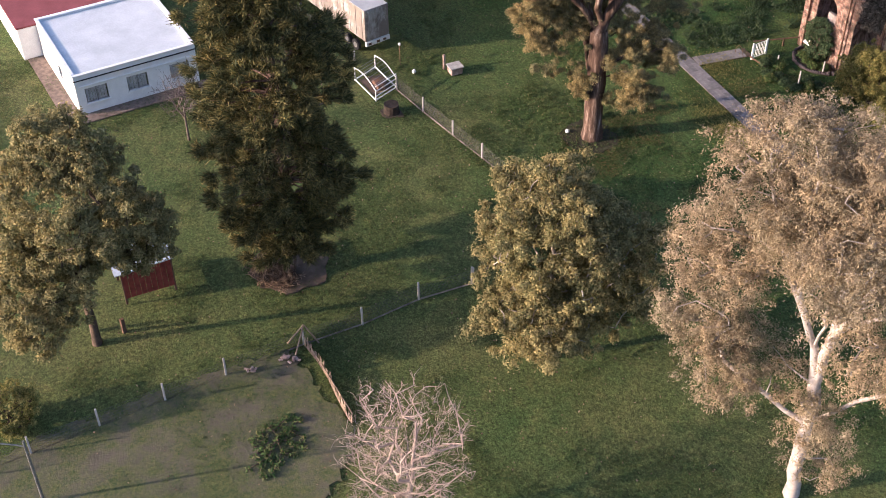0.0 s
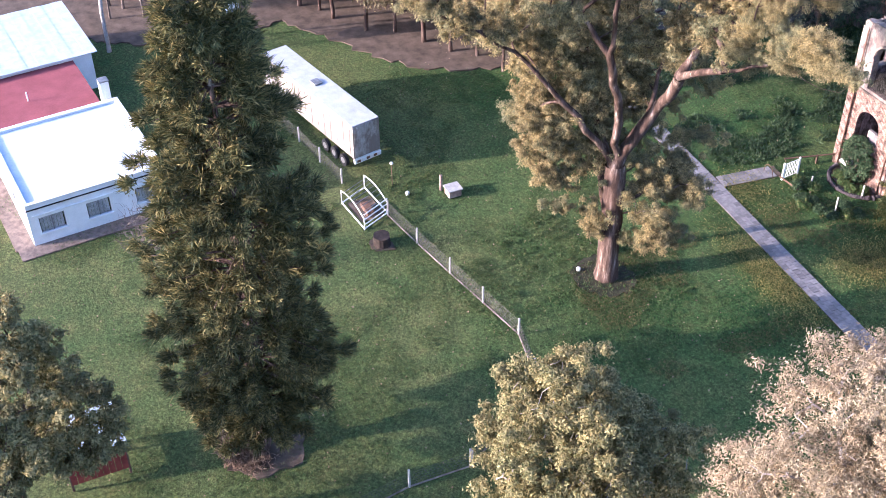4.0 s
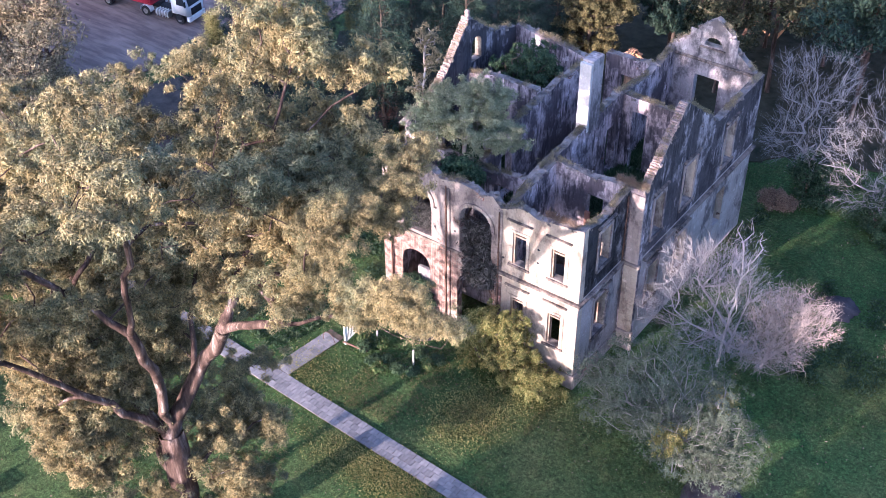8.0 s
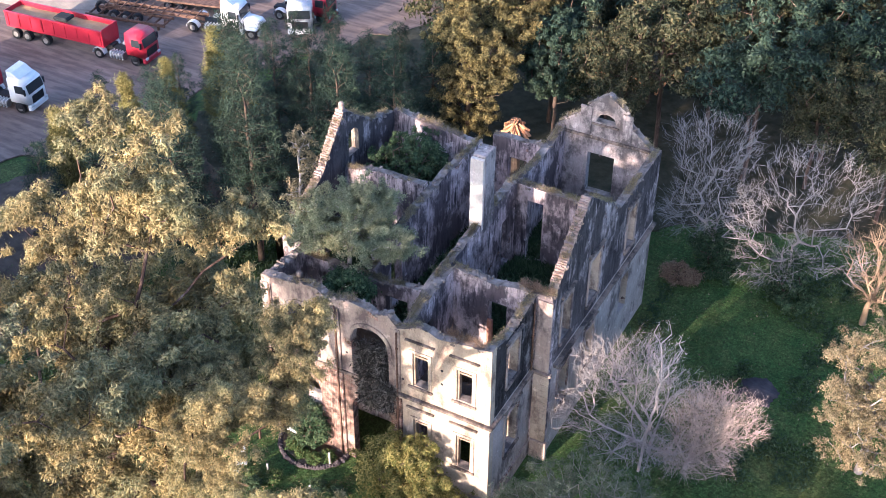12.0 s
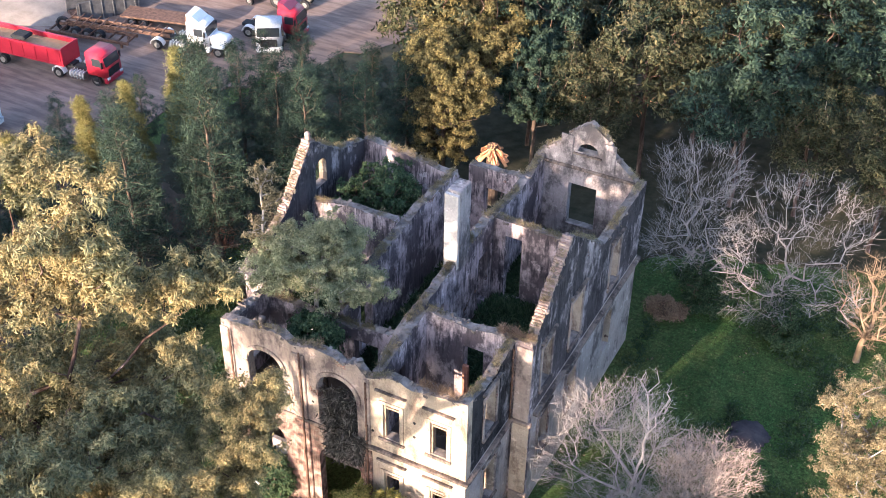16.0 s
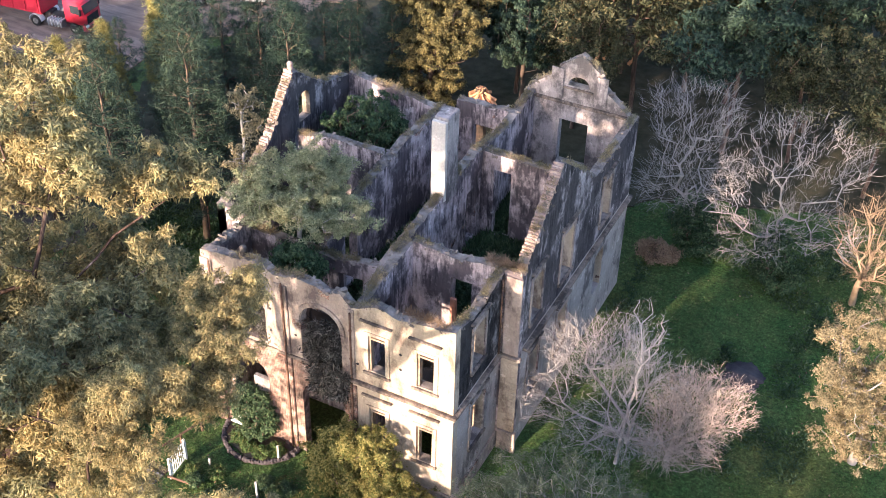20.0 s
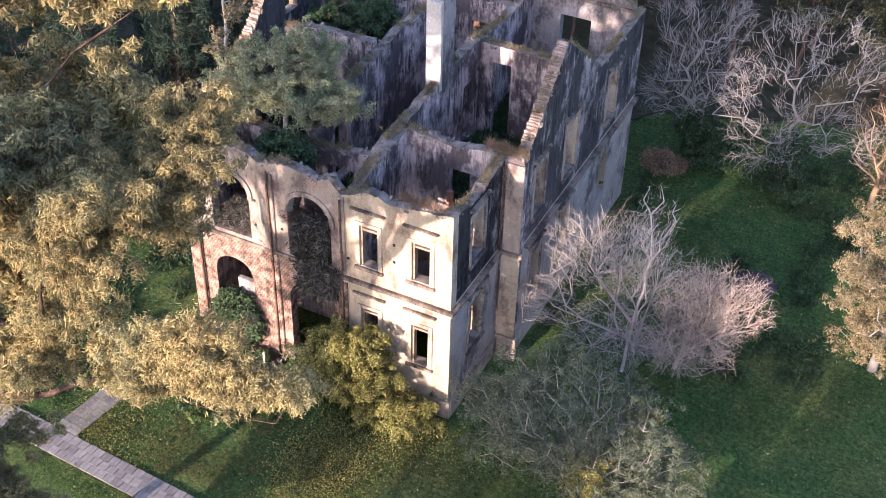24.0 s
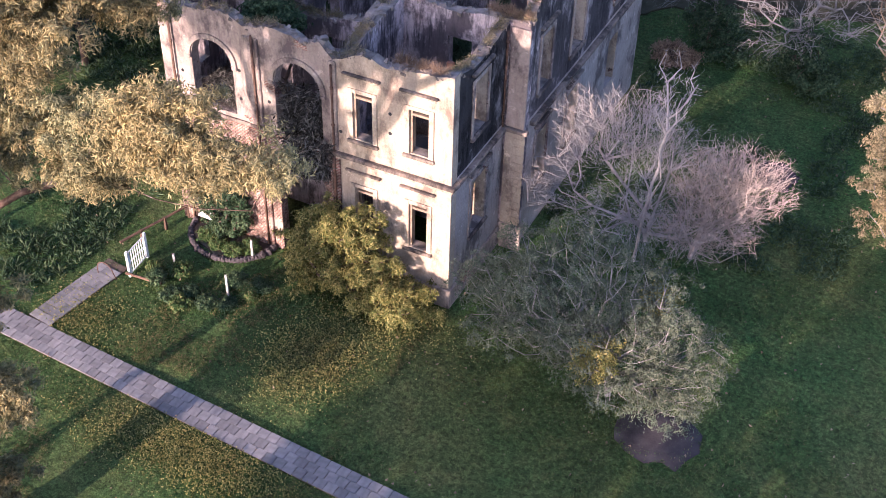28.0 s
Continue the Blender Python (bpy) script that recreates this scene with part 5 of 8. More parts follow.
# sunlit right part of the grey tangle; warm light is put into its twig colour
bare_tree("bare_tree", (9.0, 9.0, 0), [(0, 0, -0.2), (0.1, -0.1, 0.5), (0.2, -0.1, 1.0)], [((1.0, 0.0, 5.4), (2.0, 1.9, 1.6)), ((2.6, 0.6, 4.8), (1.7, 1.8, 1.5)), ((0.0, -0.6, 4.4), (1.8, 1.6, 1.4)), ((1.8, -1.6, 3.8), (1.9, 1.5, 1.3)), ((0.2, -2.6, 3.4), (1.7, 1.4, 1.2))],
          M_TWIGWARM, "leafless tree with dense fine twigs, coloured pinkish for the sun on it", 50, ends=340, r_max=0.10, r_tip=0.010, power=0.42, fuzz=14, twig=0.7, bend=0.34, fan=0.7, reach=0.9)
bare_tree("bare_tree", (6.6, 7.4, 0), [(0, 0, -0.2), (0.3, -0.2, 4), (0.7, -0.4, 8)], [((0.8, -0.5, 10.9), (1.1, 1.1, 1.5)), ((0.6, -0.4, 9.0), (1.0, 1.0, 1.0))], M_BARKPALE, "tall white antler-like dead tree top", 49, ends=46, r_max=0.10, r_tip=0.018, power=0.4, fuzz=6, twig=0.55, bend=0.1, reach=0.6)
for k, (x, y, bl) in enumerate([(3.6, 29.0, [((-1, 1.0, 9.6), (3.6, 3.6, 2.6)), ((0.5, -1.6, 7.4), (3.6, 3.0, 2.2)), ((-1.8, -1.0, 5.2), (2.4, 2.4, 1.8))]), (9.4, 28.0, [((0.8, 1.5, 9.6), (4.6, 3.0, 2.2)), ((-2.0, -1.4, 7.2), (3.4, 3.0, 2.0)), ((3.2, -1.8, 6.4), (3.0, 2.6, 1.8)), ((-1, -3, 4.6), (2.6, 2, 1.5))])]):
    bare_tree("bare_tree", (x, y, 0), [(0, 0, -0.2), (0.2, 0.1, 1.5), (0.2, 0.4, 3.2)], bl, M_BARKGREY, "leafless white-barked tree with spidery branches behind the ruin", 52 + k, ends=210, r_max=0.15, r_tip=0.0105, power=0.45, group="white bare trees", fuzz=9, twig=1.0, bend=0.3, shell=0.5, fan=0.5, reach=0.35, thick=0.013)
    tree("creeper_bush", (x + 0.2, y - 0.4, 0), [(0, 0, -0.1), (0, 0, 1.5)], [((0, 0, 2.2), (1.5, 1.4, 2.2)), ((0.9, -0.5, 0.9), (1.6, 1.4, 0.9))], M_GREEN, M_BARKDARK, "dark creeper round the foot of a bare tree", 500 + k, ends=60, per=110, spread=0.45, leaf=(0.2, 0.12), r_max=0.06, category="bush", group="creepers")
bare_tree("bare_tree", (15.4, 27.9, 0), [(0, 0, -0.2), (0, 0, 1.5), (0.3, 0, 3)], [((0, 0, 6.2), (2.9, 2.9, 2.4)), ((0.5, -0.2, 3.2), (1.8, 1.8, 1.4))], M_GOLDTWIG, "leafless warm-toned tree at the wood's edge", 54, ends=120, r_max=0.22, r_tip=0.024, fuzz=8, twig=0.9, reach=0.5)
tree("yellowing_tree", (18.4, 13.8, 0), [(0, 0, -0.2), (0, 0, 3), (0.2, 0, 5)], [((0, 0, 7.5), (3.3, 3.9, 3.5)), ((0.3, -0.5, 4), (3.2, 3.4, 2.2))], M_DRYOLIVE, M_BARKGREY, "half-bare tree with yellowing leaves", 55, ends=150, per=300, bunch=60, spread=0.5, leaf=(0.17, 0.065), r_max=0.22)
tree("willowy_tree", (8.7, -1.7, 0), [(0, 0, -0.2), (-0.4, 0.2, 2), (-0.9, 0.3, 4)], [((-2.0, 0.3, 5.0), (4.8, 3.6, 2.3)), ((0.8, -0.6, 3.6), (4.0, 3.2, 2.0)), ((-4.4, 0.4, 3.4), (3, 2.8, 1.9)), ((2.8, -1.2, 2.8), (1.8, 1.7, 1.4))], M_WILLOW, M_BARKGREY,
     "loose grey-green willowy tree with thin drooping leaves", 56, ends=700, per=90, spread=0.46, leaf=(0.15, 0.048), r_max=0.13, droop=0.6, r_tip=0.0115, shell=0.3, bunch=30, bend=0.22)
for x, y, z, r, n in ((8.5, -4.1, 4.2, 0.8, 81), (9.8, 0.1, 4.5, 0.6, 82)):
    tree("yellow_shrub", (x, y, 0), [(0, 1.6, -0.1), (0, 1.3, z * 0.5), (0, 0.3, z * 0.9)], [((0, 0, z), (r, r, r * 0.6))], M_BUSH, M_BARKGREY, "yellow-leaved shrub grown through the willowy tree", n, ends=26, per=150, bunch=30, spread=0.3, leaf=(0.15, 0.065), r_max=0.04, category="shrub", group="yellow shrubs")
tree("flowering_bush", (-4.0, -1.9, 0), [(0, 0, -0.1), (0, 0, 0.8)], [((-1.0, 0.1, 2.9), (1.7, 1.0, 2.3)), ((0.9, 0.1, 1.8), (1.9, 1.2, 1.7)), ((2.7, 0.2, 1.0), (1.1, 0.9, 0.9)), ((0.1, 0.3, 3.3), (1.1, 0.8, 2.0)), ((-2.4, 0.2, 2.0), (1.0, 1.0, 1.8))], M_BUSH, M_BARKDARK,
     "sprawling yellow-green bush against the facade", 57, ends=200, per=260, bunch=60, spread=0.45, leaf=(0.20, 0.075), r_max=0.09, droop=0.2, category="bush")
tree("roof_tree", (-11.6, 4.5, 7.0), [(0, 0, -0.1), (0, 0, 2.5), (-0.3, 0.4, 5.0)], [((-0.6, 0.8, 7.0), (3.0, 2.4, 1.2)), ((2.3, 0.2, 6.2), (2.0, 1.7, 0.8)), ((-2.2, -0.4, 6.0), (1.6, 1.4, 0.9)), ((0.4, 1.6, 7.9), (1.6, 1.4, 0.7))], M_PALEGREEN, M_BARKPALE, "grey-green tree growing on the ruin's loggia", 58, ends=120, per=520, bunch=80, spread=0.48, leaf=(0.15, 0.065), r_max=0.14, droop=0.0)
tree("room_tree", (-13.0, 14.3, 7.05), [(0, 0, -0.1), (0, 0, 2.5), (0.1, 0, 3.5)], [((-0.2, 0.2, 5.0), (2.2, 2.0, 2.0)), ((1.2, -0.6, 3.8), (1.5, 1.5, 1.4)), ((-1.4, -0.8, 4.6), (1.2, 1.2, 1.4))], M_GREEN, M_BARKDARK, "green tree filling a roofless room", 59, ends=150, per=150, bunch=40, spread=0.42, leaf=(0.19, 0.10), r_max=0.12)
tree("loggia_bush", (-9.6, 2.0, 7.05), [(0, 0, -0.05), (0, 0, 1.5)], [((-0.6, 0, 4.2), (1.6, 1.1, 1.4))], M_GREEN, M_BARKDARK, "dark green bush above the loggia arches", 60, ends=90, per=80, spread=0.35, leaf=(0.2, 0.12), r_max=0.08, category="bush")
# casuarinas between the ruin and the yard


def wood(name, spots, make, seed, group):
    rng = np.random.default_rng(seed)
    kinds = [make(rng, k) for k in range(3)]
    for k, (x, y, s) in enumerate(spots):
        ob = kinds[k] if k < 3 else copy_thing(kinds[k % 3], Matrix())
        ob.matrix_basis = pose(x, y, 0, 0, 0, rng.uniform(0, 360)) @ Matrix.Diagonal((s, s, s * rng.uniform(0.9, 1.1), 1))


def casuarina(rng, k):
    h = 15
    return tree("casuarina", (0, 0, 0), [(0, 0, -0.3), (0, 0, 7), (0.1, 0, 13)], [((0, 0, 5), (2.8, 2.8, 3)), ((0, 0, 9), (2.3, 2.3, 3.4)), ((0, 0, 13), (1.2, 1.2, 2.8))], M_PINE, M_BARKDARK,
                "dark feathery casuarina at the yard's edge", 70 + k, ends=130, per=60, spread=0.55, leaf=(0.5, 0.06), r_max=0.2, droop=-0.3, group="casuarina wood")


rw = np.random.default_rng(9)
spots = []
for x, y, h in [(-46, 20, 7), (-43, 26, 7.5), (-40, 30, 9), (-36, 33, 9), (-33, 36, 8), (-27, 37, 10), (-24, 39, 11), (-38, 25, 11), (-34, 28, 11), (-30, 31, 11), (-26, 30, 12), (-22, 32, 13),
                (-29, 25, 13), (-33, 21, 14), (-25, 24, 14), (-37, 17, 12), (-43, 14, 9), (-40, 8, 10), (-36, 10, 13), (-33, 14, 14), (-29, 18, 15), (-26, 14, 16), (-23, 20, 15), (-21, 26, 14), (-29, 9, 15)]:
    spots.append((x + rw.uniform(-0.5, 0.5), y + rw.uniform(-0.5, 0.5), h / 15.5))
wood("casuarina", spots, casuarina, 7, "casuarina wood")


def forest_tree(rng, k):
    return tree("forest_tree", (0, 0, 0), [(0, 0, -0.3), (0.2, 0, 5), (0.3, 0.2, 9)], [((0, 0, 11), (3.6, 3.6, 3.6)), ((1.6, 1, 8), (2.8, 2.8, 2.4)), ((-1.8, -0.8, 8.4), (2.8, 2.8, 2.4))], (M_DARKLEAF, M_PINE, M_DARKLEAF)[k], M_BARK,
                "tall tree of the shaded wood behind, its crown coloured dark", 80 + k, ends=80, per=110, spread=0.85, leaf=(0.36, 0.18), r_max=0.3, group="back wood")


spots = []
for y0 in (41, 48, 56, 64):
    for x0 in range(-22 if y0 < 60 else -30, 44, 6):
        spots.append((x0 + rw.uniform(-2, 2), y0 + rw.uniform(-2, 2) + max(0, x0) * 0.1, rw.uniform(0.9, 1.4)))
wood("forest_tree", spots, forest_tree, 8, "back wood")


def leafy_pole(rng, k):
    return tree("plantation_tree", (0, 0, 0), [(0, 0, -0.3), (0, 0, 5), (0.2, 0, 9)], [((0, 0, 9.4), (2.4, 2.4, 2.4)), ((0.5, 0.3, 6.2), (2.3, 2.3, 2.0)), ((-0.4, -0.5, 3.8), (1.6, 1.6, 1.2))], M_DRYOLIVE, M_BARK, "thin half-bare plantation tree with dry brownish leaves", 90 + k, ends=90, per=55, spread=0.8, leaf=(0.30, 0.13), r_max=0.15, group="plantation row")


spots = []
for r in range(5):
    for k in range(11):
        a = Vector((-60 - r * 4, -31 + r * 4.5)).lerp(Vector((-36 - r * 4, -15 + r * 4.5)), k / 10)
        spots.append((a.x + rw.uniform(-0.7, 0.7), a.y + rw.uniform(-0.7, 0.7), rw.uniform(0.85, 1.25)))
wood("plantation_tree", spots, leafy_pole, 10, "plantation row")


def bare_pole(rng, k):
    return bare_tree("bare_plantation_tree", (0, 0, 0), [(0, 0, -0.3), (0, 0, 5), (0.2, 0, 9)], [((0, 0, 9), (2.4, 2.4, 4)), ((0, 0, 5), (2, 2, 2))], M_VINE, "thin leafless pinkish plantation tree", 95 + k, ends=260, fuzz=7, r_max=0.13, group="bare plantation")


spots = [(-60 - rw.uniform(0, 26), -38 - rw.uniform(-8, 8), rw.uniform(0.8, 1.15)) for _ in range(34)]
wood("bare_plantation_tree", spots, bare_pole, 11, "bare plantation")

# ---------------------------------------------------------------- villa: mouldings, crests and fittings
def mould(name, lo, hi, mat, label="", bevel=0.04):
    return part(name, boxed(lo, hi, bevel), mat, villa, label)


# string course between the storeys and broken cornice
mould("string_course", (-5.95, -0.24, 6.92), (0.24, 0.01, 7.12), M_LEDGE, "weathered projecting ledge")
mould("string_course", (-5.85, -0.15, 6.74), (0.15, 0.008, 6.916), M_FACADE)
mould("string_course", (-0.01, 0.012, 6.90), (0.26, 5.49, 7.10), M_LEDGE, "dark projecting ledge")
mould("string_course", (-14.95, -0.14, 6.95), (-5.96, 0.006, 7.15), M_LEDGE, "weathered ledge above bare brick")
mould("string_course", (0.99, 6.2, 6.92), (1.28, 22.7, 7.16), M_LEDGE, "dark ledge along the side wall")
mould("string_course", (-0.1, 5.22, 6.90), (1.3, 5.51, 7.12), M_LEDGE)
mould("plinth", (-5.7, -0.14, 0.0), (0.14, 0.004, 1.15), M_ARCH, "stained plinth")
mould("plinth", (-0.01, 0.02, 0.0), (0.14, 5.48, 1.1), M_ARCH)
mould("plinth", (0.2, 5.25, 0.0), (1.3, 5.52, 1.5), M_ARCH, "pilaster foot")
# hood mouldings, surrounds and sills of the corner bay windows
for u0, u1, z0, z1, _ in (UP1, UP2, LOW1, LOW2):
    w = empty("window_opening", (0, 0, 0))
    w.parent = villa
    top = z1 + 0.85
    part("hood_mould", boxed((u0 - 0.45, -0.18, top), (u1 + 0.45, -0.002, top + 0.11), 0.03), M_LEDGE, w, "projecting hood over the window")
    part("hood_mould", boxed((u0 - 0.35, -0.12, top - 0.12), (u1 + 0.35, -0.002, top - 0.004), 0.03), M_FACADE, w)
    for a, b in ((u0 - 0.24, u0 - 0.003), (u1 + 0.003, u1 + 0.24)):
        part("surround", boxed((a, -0.07, z0 - 0.02), (b, -0.002, z1 + 0.2), 0.015), M_FACADE, w)
    part("surround", boxed((u0, -0.065, z1 + 0.003), (u1, -0.002, z1 + 0.2), 0.015), M_FACADE, w)
    part("sill", boxed((u0 - 0.3, -0.16, z0 - 0.2), (u1 + 0.3, -0.002, z0 - 0.024), 0.03), M_LEDGE, w, "stained sill")
    part("inner_sill", boxed((u0 + 0.004, 0.004, z0 - 0.02), (u1 - 0.004, 0.54, z0 + 0.03), 0.01), M_RUBBLE, w, "dark masonry slab inside the sill")
    part("lintel", boxed((u0 + 0.004, 0.08, z1 - 0.34), (u1 - 0.004, 0.2, z1 - 0.22)), M_WOODPALE, w, "old wooden transom bar")
    part("jamb", boxed((u0 + 0.003, 0.06, z0), (u0 + 0.11, 0.22, z1 - 0.003)), M_WOODPALE, w)
# pilasters of the arcade
for u0, u1 in ((-14.9, -14.35), (-10.35, -9.85), (-9.75, -9.55), (-5.95, -5.6)):
    mould("pilaster", (u0, -0.12, 7.155), (u1, 0.004, 11.75), M_ARCH)
    mould("pilaster", (u0 - 0.05, -0.13, 0.0), (u1 + 0.05, 0.003, 6.94), M_BRICK, "brick pilaster")
for u0, u1, z0, z1, rise in ARCH_UP:
    bm = bmesh.new()
    c, ra = (u0 + u1) / 2, (u1 - u0) / 2
    for k in range(16):
        a0, a1 = math.pi * k / 16, math.pi * (k + 1) / 16
        ring = []
        for a in (a0, a1):
            for s, q in ((0.01, 1), (0.26, 1)):
                ring.append((c + math.cos(a) * (ra + s), z1 + math.sin(a) * (rise + s)))
        vs = [bm.verts.new((x, y, z)) for y in (-0.09, 0.003) for x, z in ring]
        for f in ((0, 1, 3, 2), (4, 6, 7, 5), (0, 4, 5, 1), (2, 3, 7, 6), (1, 5, 7, 3), (0, 2, 6, 4)):
            bm.faces.new([vs[i] for i in f])
    bmesh.ops.remove_doubles(bm, verts=bm.verts, dist=1e-4)
    bmesh.ops.recalc_face_normals(bm, faces=bm.faces)
    part("archivolt", bm, M_ARCH, villa, "moulded arch ring")
    for x in (u0 - 0.28, u1):
        mould("impost", (x, -0.13, z1 - 0.2), (x + 0.28, 0.002, z1), M_ARCH)
# round holes and putlog marks, each a black disc for the shade inside
for x, z in ((-3.0, 9.9), (-3.0, 8.9), (-9.2, 8.6), (-10.7, 9.8), (-13.9, 8.9), (-10.75, 8.3), (-5.5, 8.2)):
    bm = bmesh.new()
    rod(bm, (x, 0.03, z), (x, -0.012, z), 0.09, 0.085, 10)
    part("putlog_hole", bm, M_BLACK, villa, "black disc in place of a hole in the plaster")
# iron rainwater pipes
for x, y, z0, z1 in ((-14.25, -0.17, 0.3, 11.7), (-9.8, -0.17, 0.2, 11.9), (-5.78, -0.17, 0.3, 11.6), (0.09, 5.17, 7.2, 12.2)):
    bm = bmesh.new()
    rod(bm, (x, y, z0), (x, y, z1), 0.055, 0.055, 8)
    for z in np.arange(z0 + 0.6, z1, 1.9):
        rod(bm, (x, y, z), (x, y, z + 0.1), 0.08, 0.08, 8)
    part("rainwater_pipe", bm, M_RUST, villa, "rusty dark downpipe", True)
# blocked brick arch
mould("infill", (-12.3, 0.12, 1.6), (-11.25, 0.4, 4.3), M_LIME, "grey slab in the brick arch", 0.03)
# tall white flue wall
mould("chimney", (-6.4, 9.6, 12.3), (-5.55, 9.85, 17.3), M_FLUE, "tall white flue wall", 0.03)
# grey render puts the dimness of the flue's shaded side into its colour
mould("chimney", (-6.38, 9.853, 12.0), (-5.53, 11.2, 17.45), M_LIME, "stack behind the white flue, greyer for its shaded side", 0.06)
# pediment trim on the end wall
for x in (-4.6, -1.75):
    mould("pilaster", (x, 21.95, 13.0), (x + 0.8, 22.052, 15.1), M_LIME, "", 0.02)
mould("string_course", (-6.3, 21.86, 12.75), (0.44, 22.053, 12.95), M_LEDGE, "pinkish ledge under the pediment")
mould("string_course", (-3.75, 21.88, 13.85), (-1.85, 22.052, 13.98), M_LEDGE)
# pilaster on the return of the main block
mould("pilaster", (0.15, 5.36, 1.51), (1.12, 5.503, 6.9), M_FACADE, "pale quoined pilaster", 0.02)
for k in range(11):
    mould("quoin", (0.62, 5.32, 1.7 + k * 0.46), (1.18, 5.358, 2.02 + k * 0.46), M_FACADE, "", 0.02)
mould("pilaster", (0.15, 5.38, 7.13), (1.08, 5.502, 12.3), M_ARCH, "", 0.02)
# window surrounds on the dark side walls
for x, holes in ((0.0, [SIDE_UP, SIDE_LOW]), (1.0, [(7.0, 8.3, 8.3, 11.2, 0), (11.0, 12.6, 8.2, 11.4, 0), (17.2, 18.6, 8.2, 11.2, 0), (11.2, 12.6, 2.8, 5.8, 0), (7.2, 8.5, 2.8, 5.8, 0)])):
    for u0, u1, z0, z1, _ in holes:
        w = empty("window_opening", (0, 0, 0))
        w.parent = villa
        for a, b in ((u0 - 0.22, u0 - 0.003), (u1 + 0.003, u1 + 0.22)):
            part("surround", boxed((x + 0.002, a, z0), (x + 0.07, b, z1 + 0.2), 0.015), M_ARCH, w)
        part("surround", boxed((x + 0.002, u0, z1 + 0.003), (x + 0.065, u1, z1 + 0.2), 0.015), M_ARCH, w)
        part("hood_mould", boxed((x + 0.002, u0 - 0.35, z1 + 0.5), (x + 0.2, u1 + 0.35, z1 + 0.64), 0.03), M_LEDGE, w)
        part("sill", boxed((x + 0.002, u0 - 0.25, z0 - 0.18), (x + 0.16, u1 + 0.25, z0 - 0.004), 0.03), M_LEDGE, w)
# stepped brick edge of the raking gables
for base, prof, y0, y1 in ((0.45, gable_r, 6.3, 10.1), (-16.85, gable_l, 8.3, 11.6)):
    y = y0
    while y < y1:
        d = rngV.uniform(0.06, 0.13)
        z = prof(y + d)
        part("brick_step", boxed((base - rngV.uniform(0.0, 0.06), y, z - 0.16), (base + rngV.uniform(0.45, 0.58), y + d * 1.1, z + rngV.uniform(-0.06, 0.10)), 0.012), M_BRICKEDGE, villa)
        y += d
bm = bmesh.new()
bmesh.ops.create_icosphere(bm, subdivisions=2, radius=0.19, matrix=pose(-16.55, 11.65, 16.95))
rod(bm, (-16.55, 11.65, 16.6), (-16.55, 11.65, 17.0), 0.2, 0.14)
part("finial", bm, M_BRICKEDGE, villa, "broken pinkish finial", True)
bm = bmesh.new()
bmesh.ops.create_icosphere(bm, subdivisions=2, radius=0.22, matrix=pose(-12.3, 0.3, 12.9))
rod(bm, (-12.3, 0.3, 12.4), (-12.3, 0.3, 12.8), 0.24, 0.16)
part("finial", bm, M_LEDGE, villa, "round stone finial on the parapet", True)
mould("post", (-2.95, 5.3, 7.1), (-2.6, 5.49, 9.7), M_ORANGEBRICK, "bare orange brick jamb", 0.03)

# loose masonry and plants along the wall tops
CRESTS = [(0, 0.28, -14.8, -5.8, crest((-14.85, 12.2), (-12.4, 12.45), (-11.4, 12.7), (-10.2, 12.2), (-8.7, 12.6), (-7.2, 12.2), (-6.4, 12.5), (-5.75, 11.9))), (0, 0.28, -5.7, -0.1, crest((-5.75, 11.9), (-5.2, 12.0), (-4.4, 12.5), (-2.9, 12.1), (-2.2, 12.3), (0, 12.55))),
          (1, -5.5, 0.6, 5.5, crest((0.55, 11.9), (3, 12.3), (5.5, 12.5))), (1, -0.28, 0.5, 5.5, crest((0, 12.5), (2.5, 12.1), (5.5, 12.5))), (0, 5.77, -5.3, 1.0, crest((-5.3, 12.5), (-2.5, 12.3), (-0.6, 12.6), (1.0, 12.6))),
          (1, -5.87, 2.0, 22, crest((2.0, 11.6), (4.0, 12.3), (9, 12.7), (14, 13.2), (18, 12.6), (22, 13.2))), (1, -10.0, 4.2, 18, crest((4.2, 11.8), (8, 12.6), (13, 13.2), (18, 12.9))), (0, 3.95, -14.3, -6.2, crest((-14.3, 11.4), (-9.2, 11.2), (-6.15, 11.7))),
          (0, 11.25, -15.9, -10.3, crest((-15.9, 12.8), (-13.7, 13.3), (-10.3, 13.3))), (0, 17.9, -16.3, -9.8, crest((-16.3, 13.6), (-13, 13.3), (-9.75, 12.7))), (0, 14.85, -5.6, 0.4, crest((-5.6, 12.9), (0.45, 12.7))), (0, 22.3, -6.3, 0.4, back_r),
          (1, -16.57, 4.3, 17.4, gable_l), (0, 19.8, -9.7, -6.2, crest((-9.75, 12.6), (-6.15, 12.8))), (1, 0.72, 6.1, 22.4, gable_r), (1, -14.57, 0.6, 4.2, crest((0.5, 12.1), (4.2, 11.7)))]
rngC = np.random.default_rng(77)
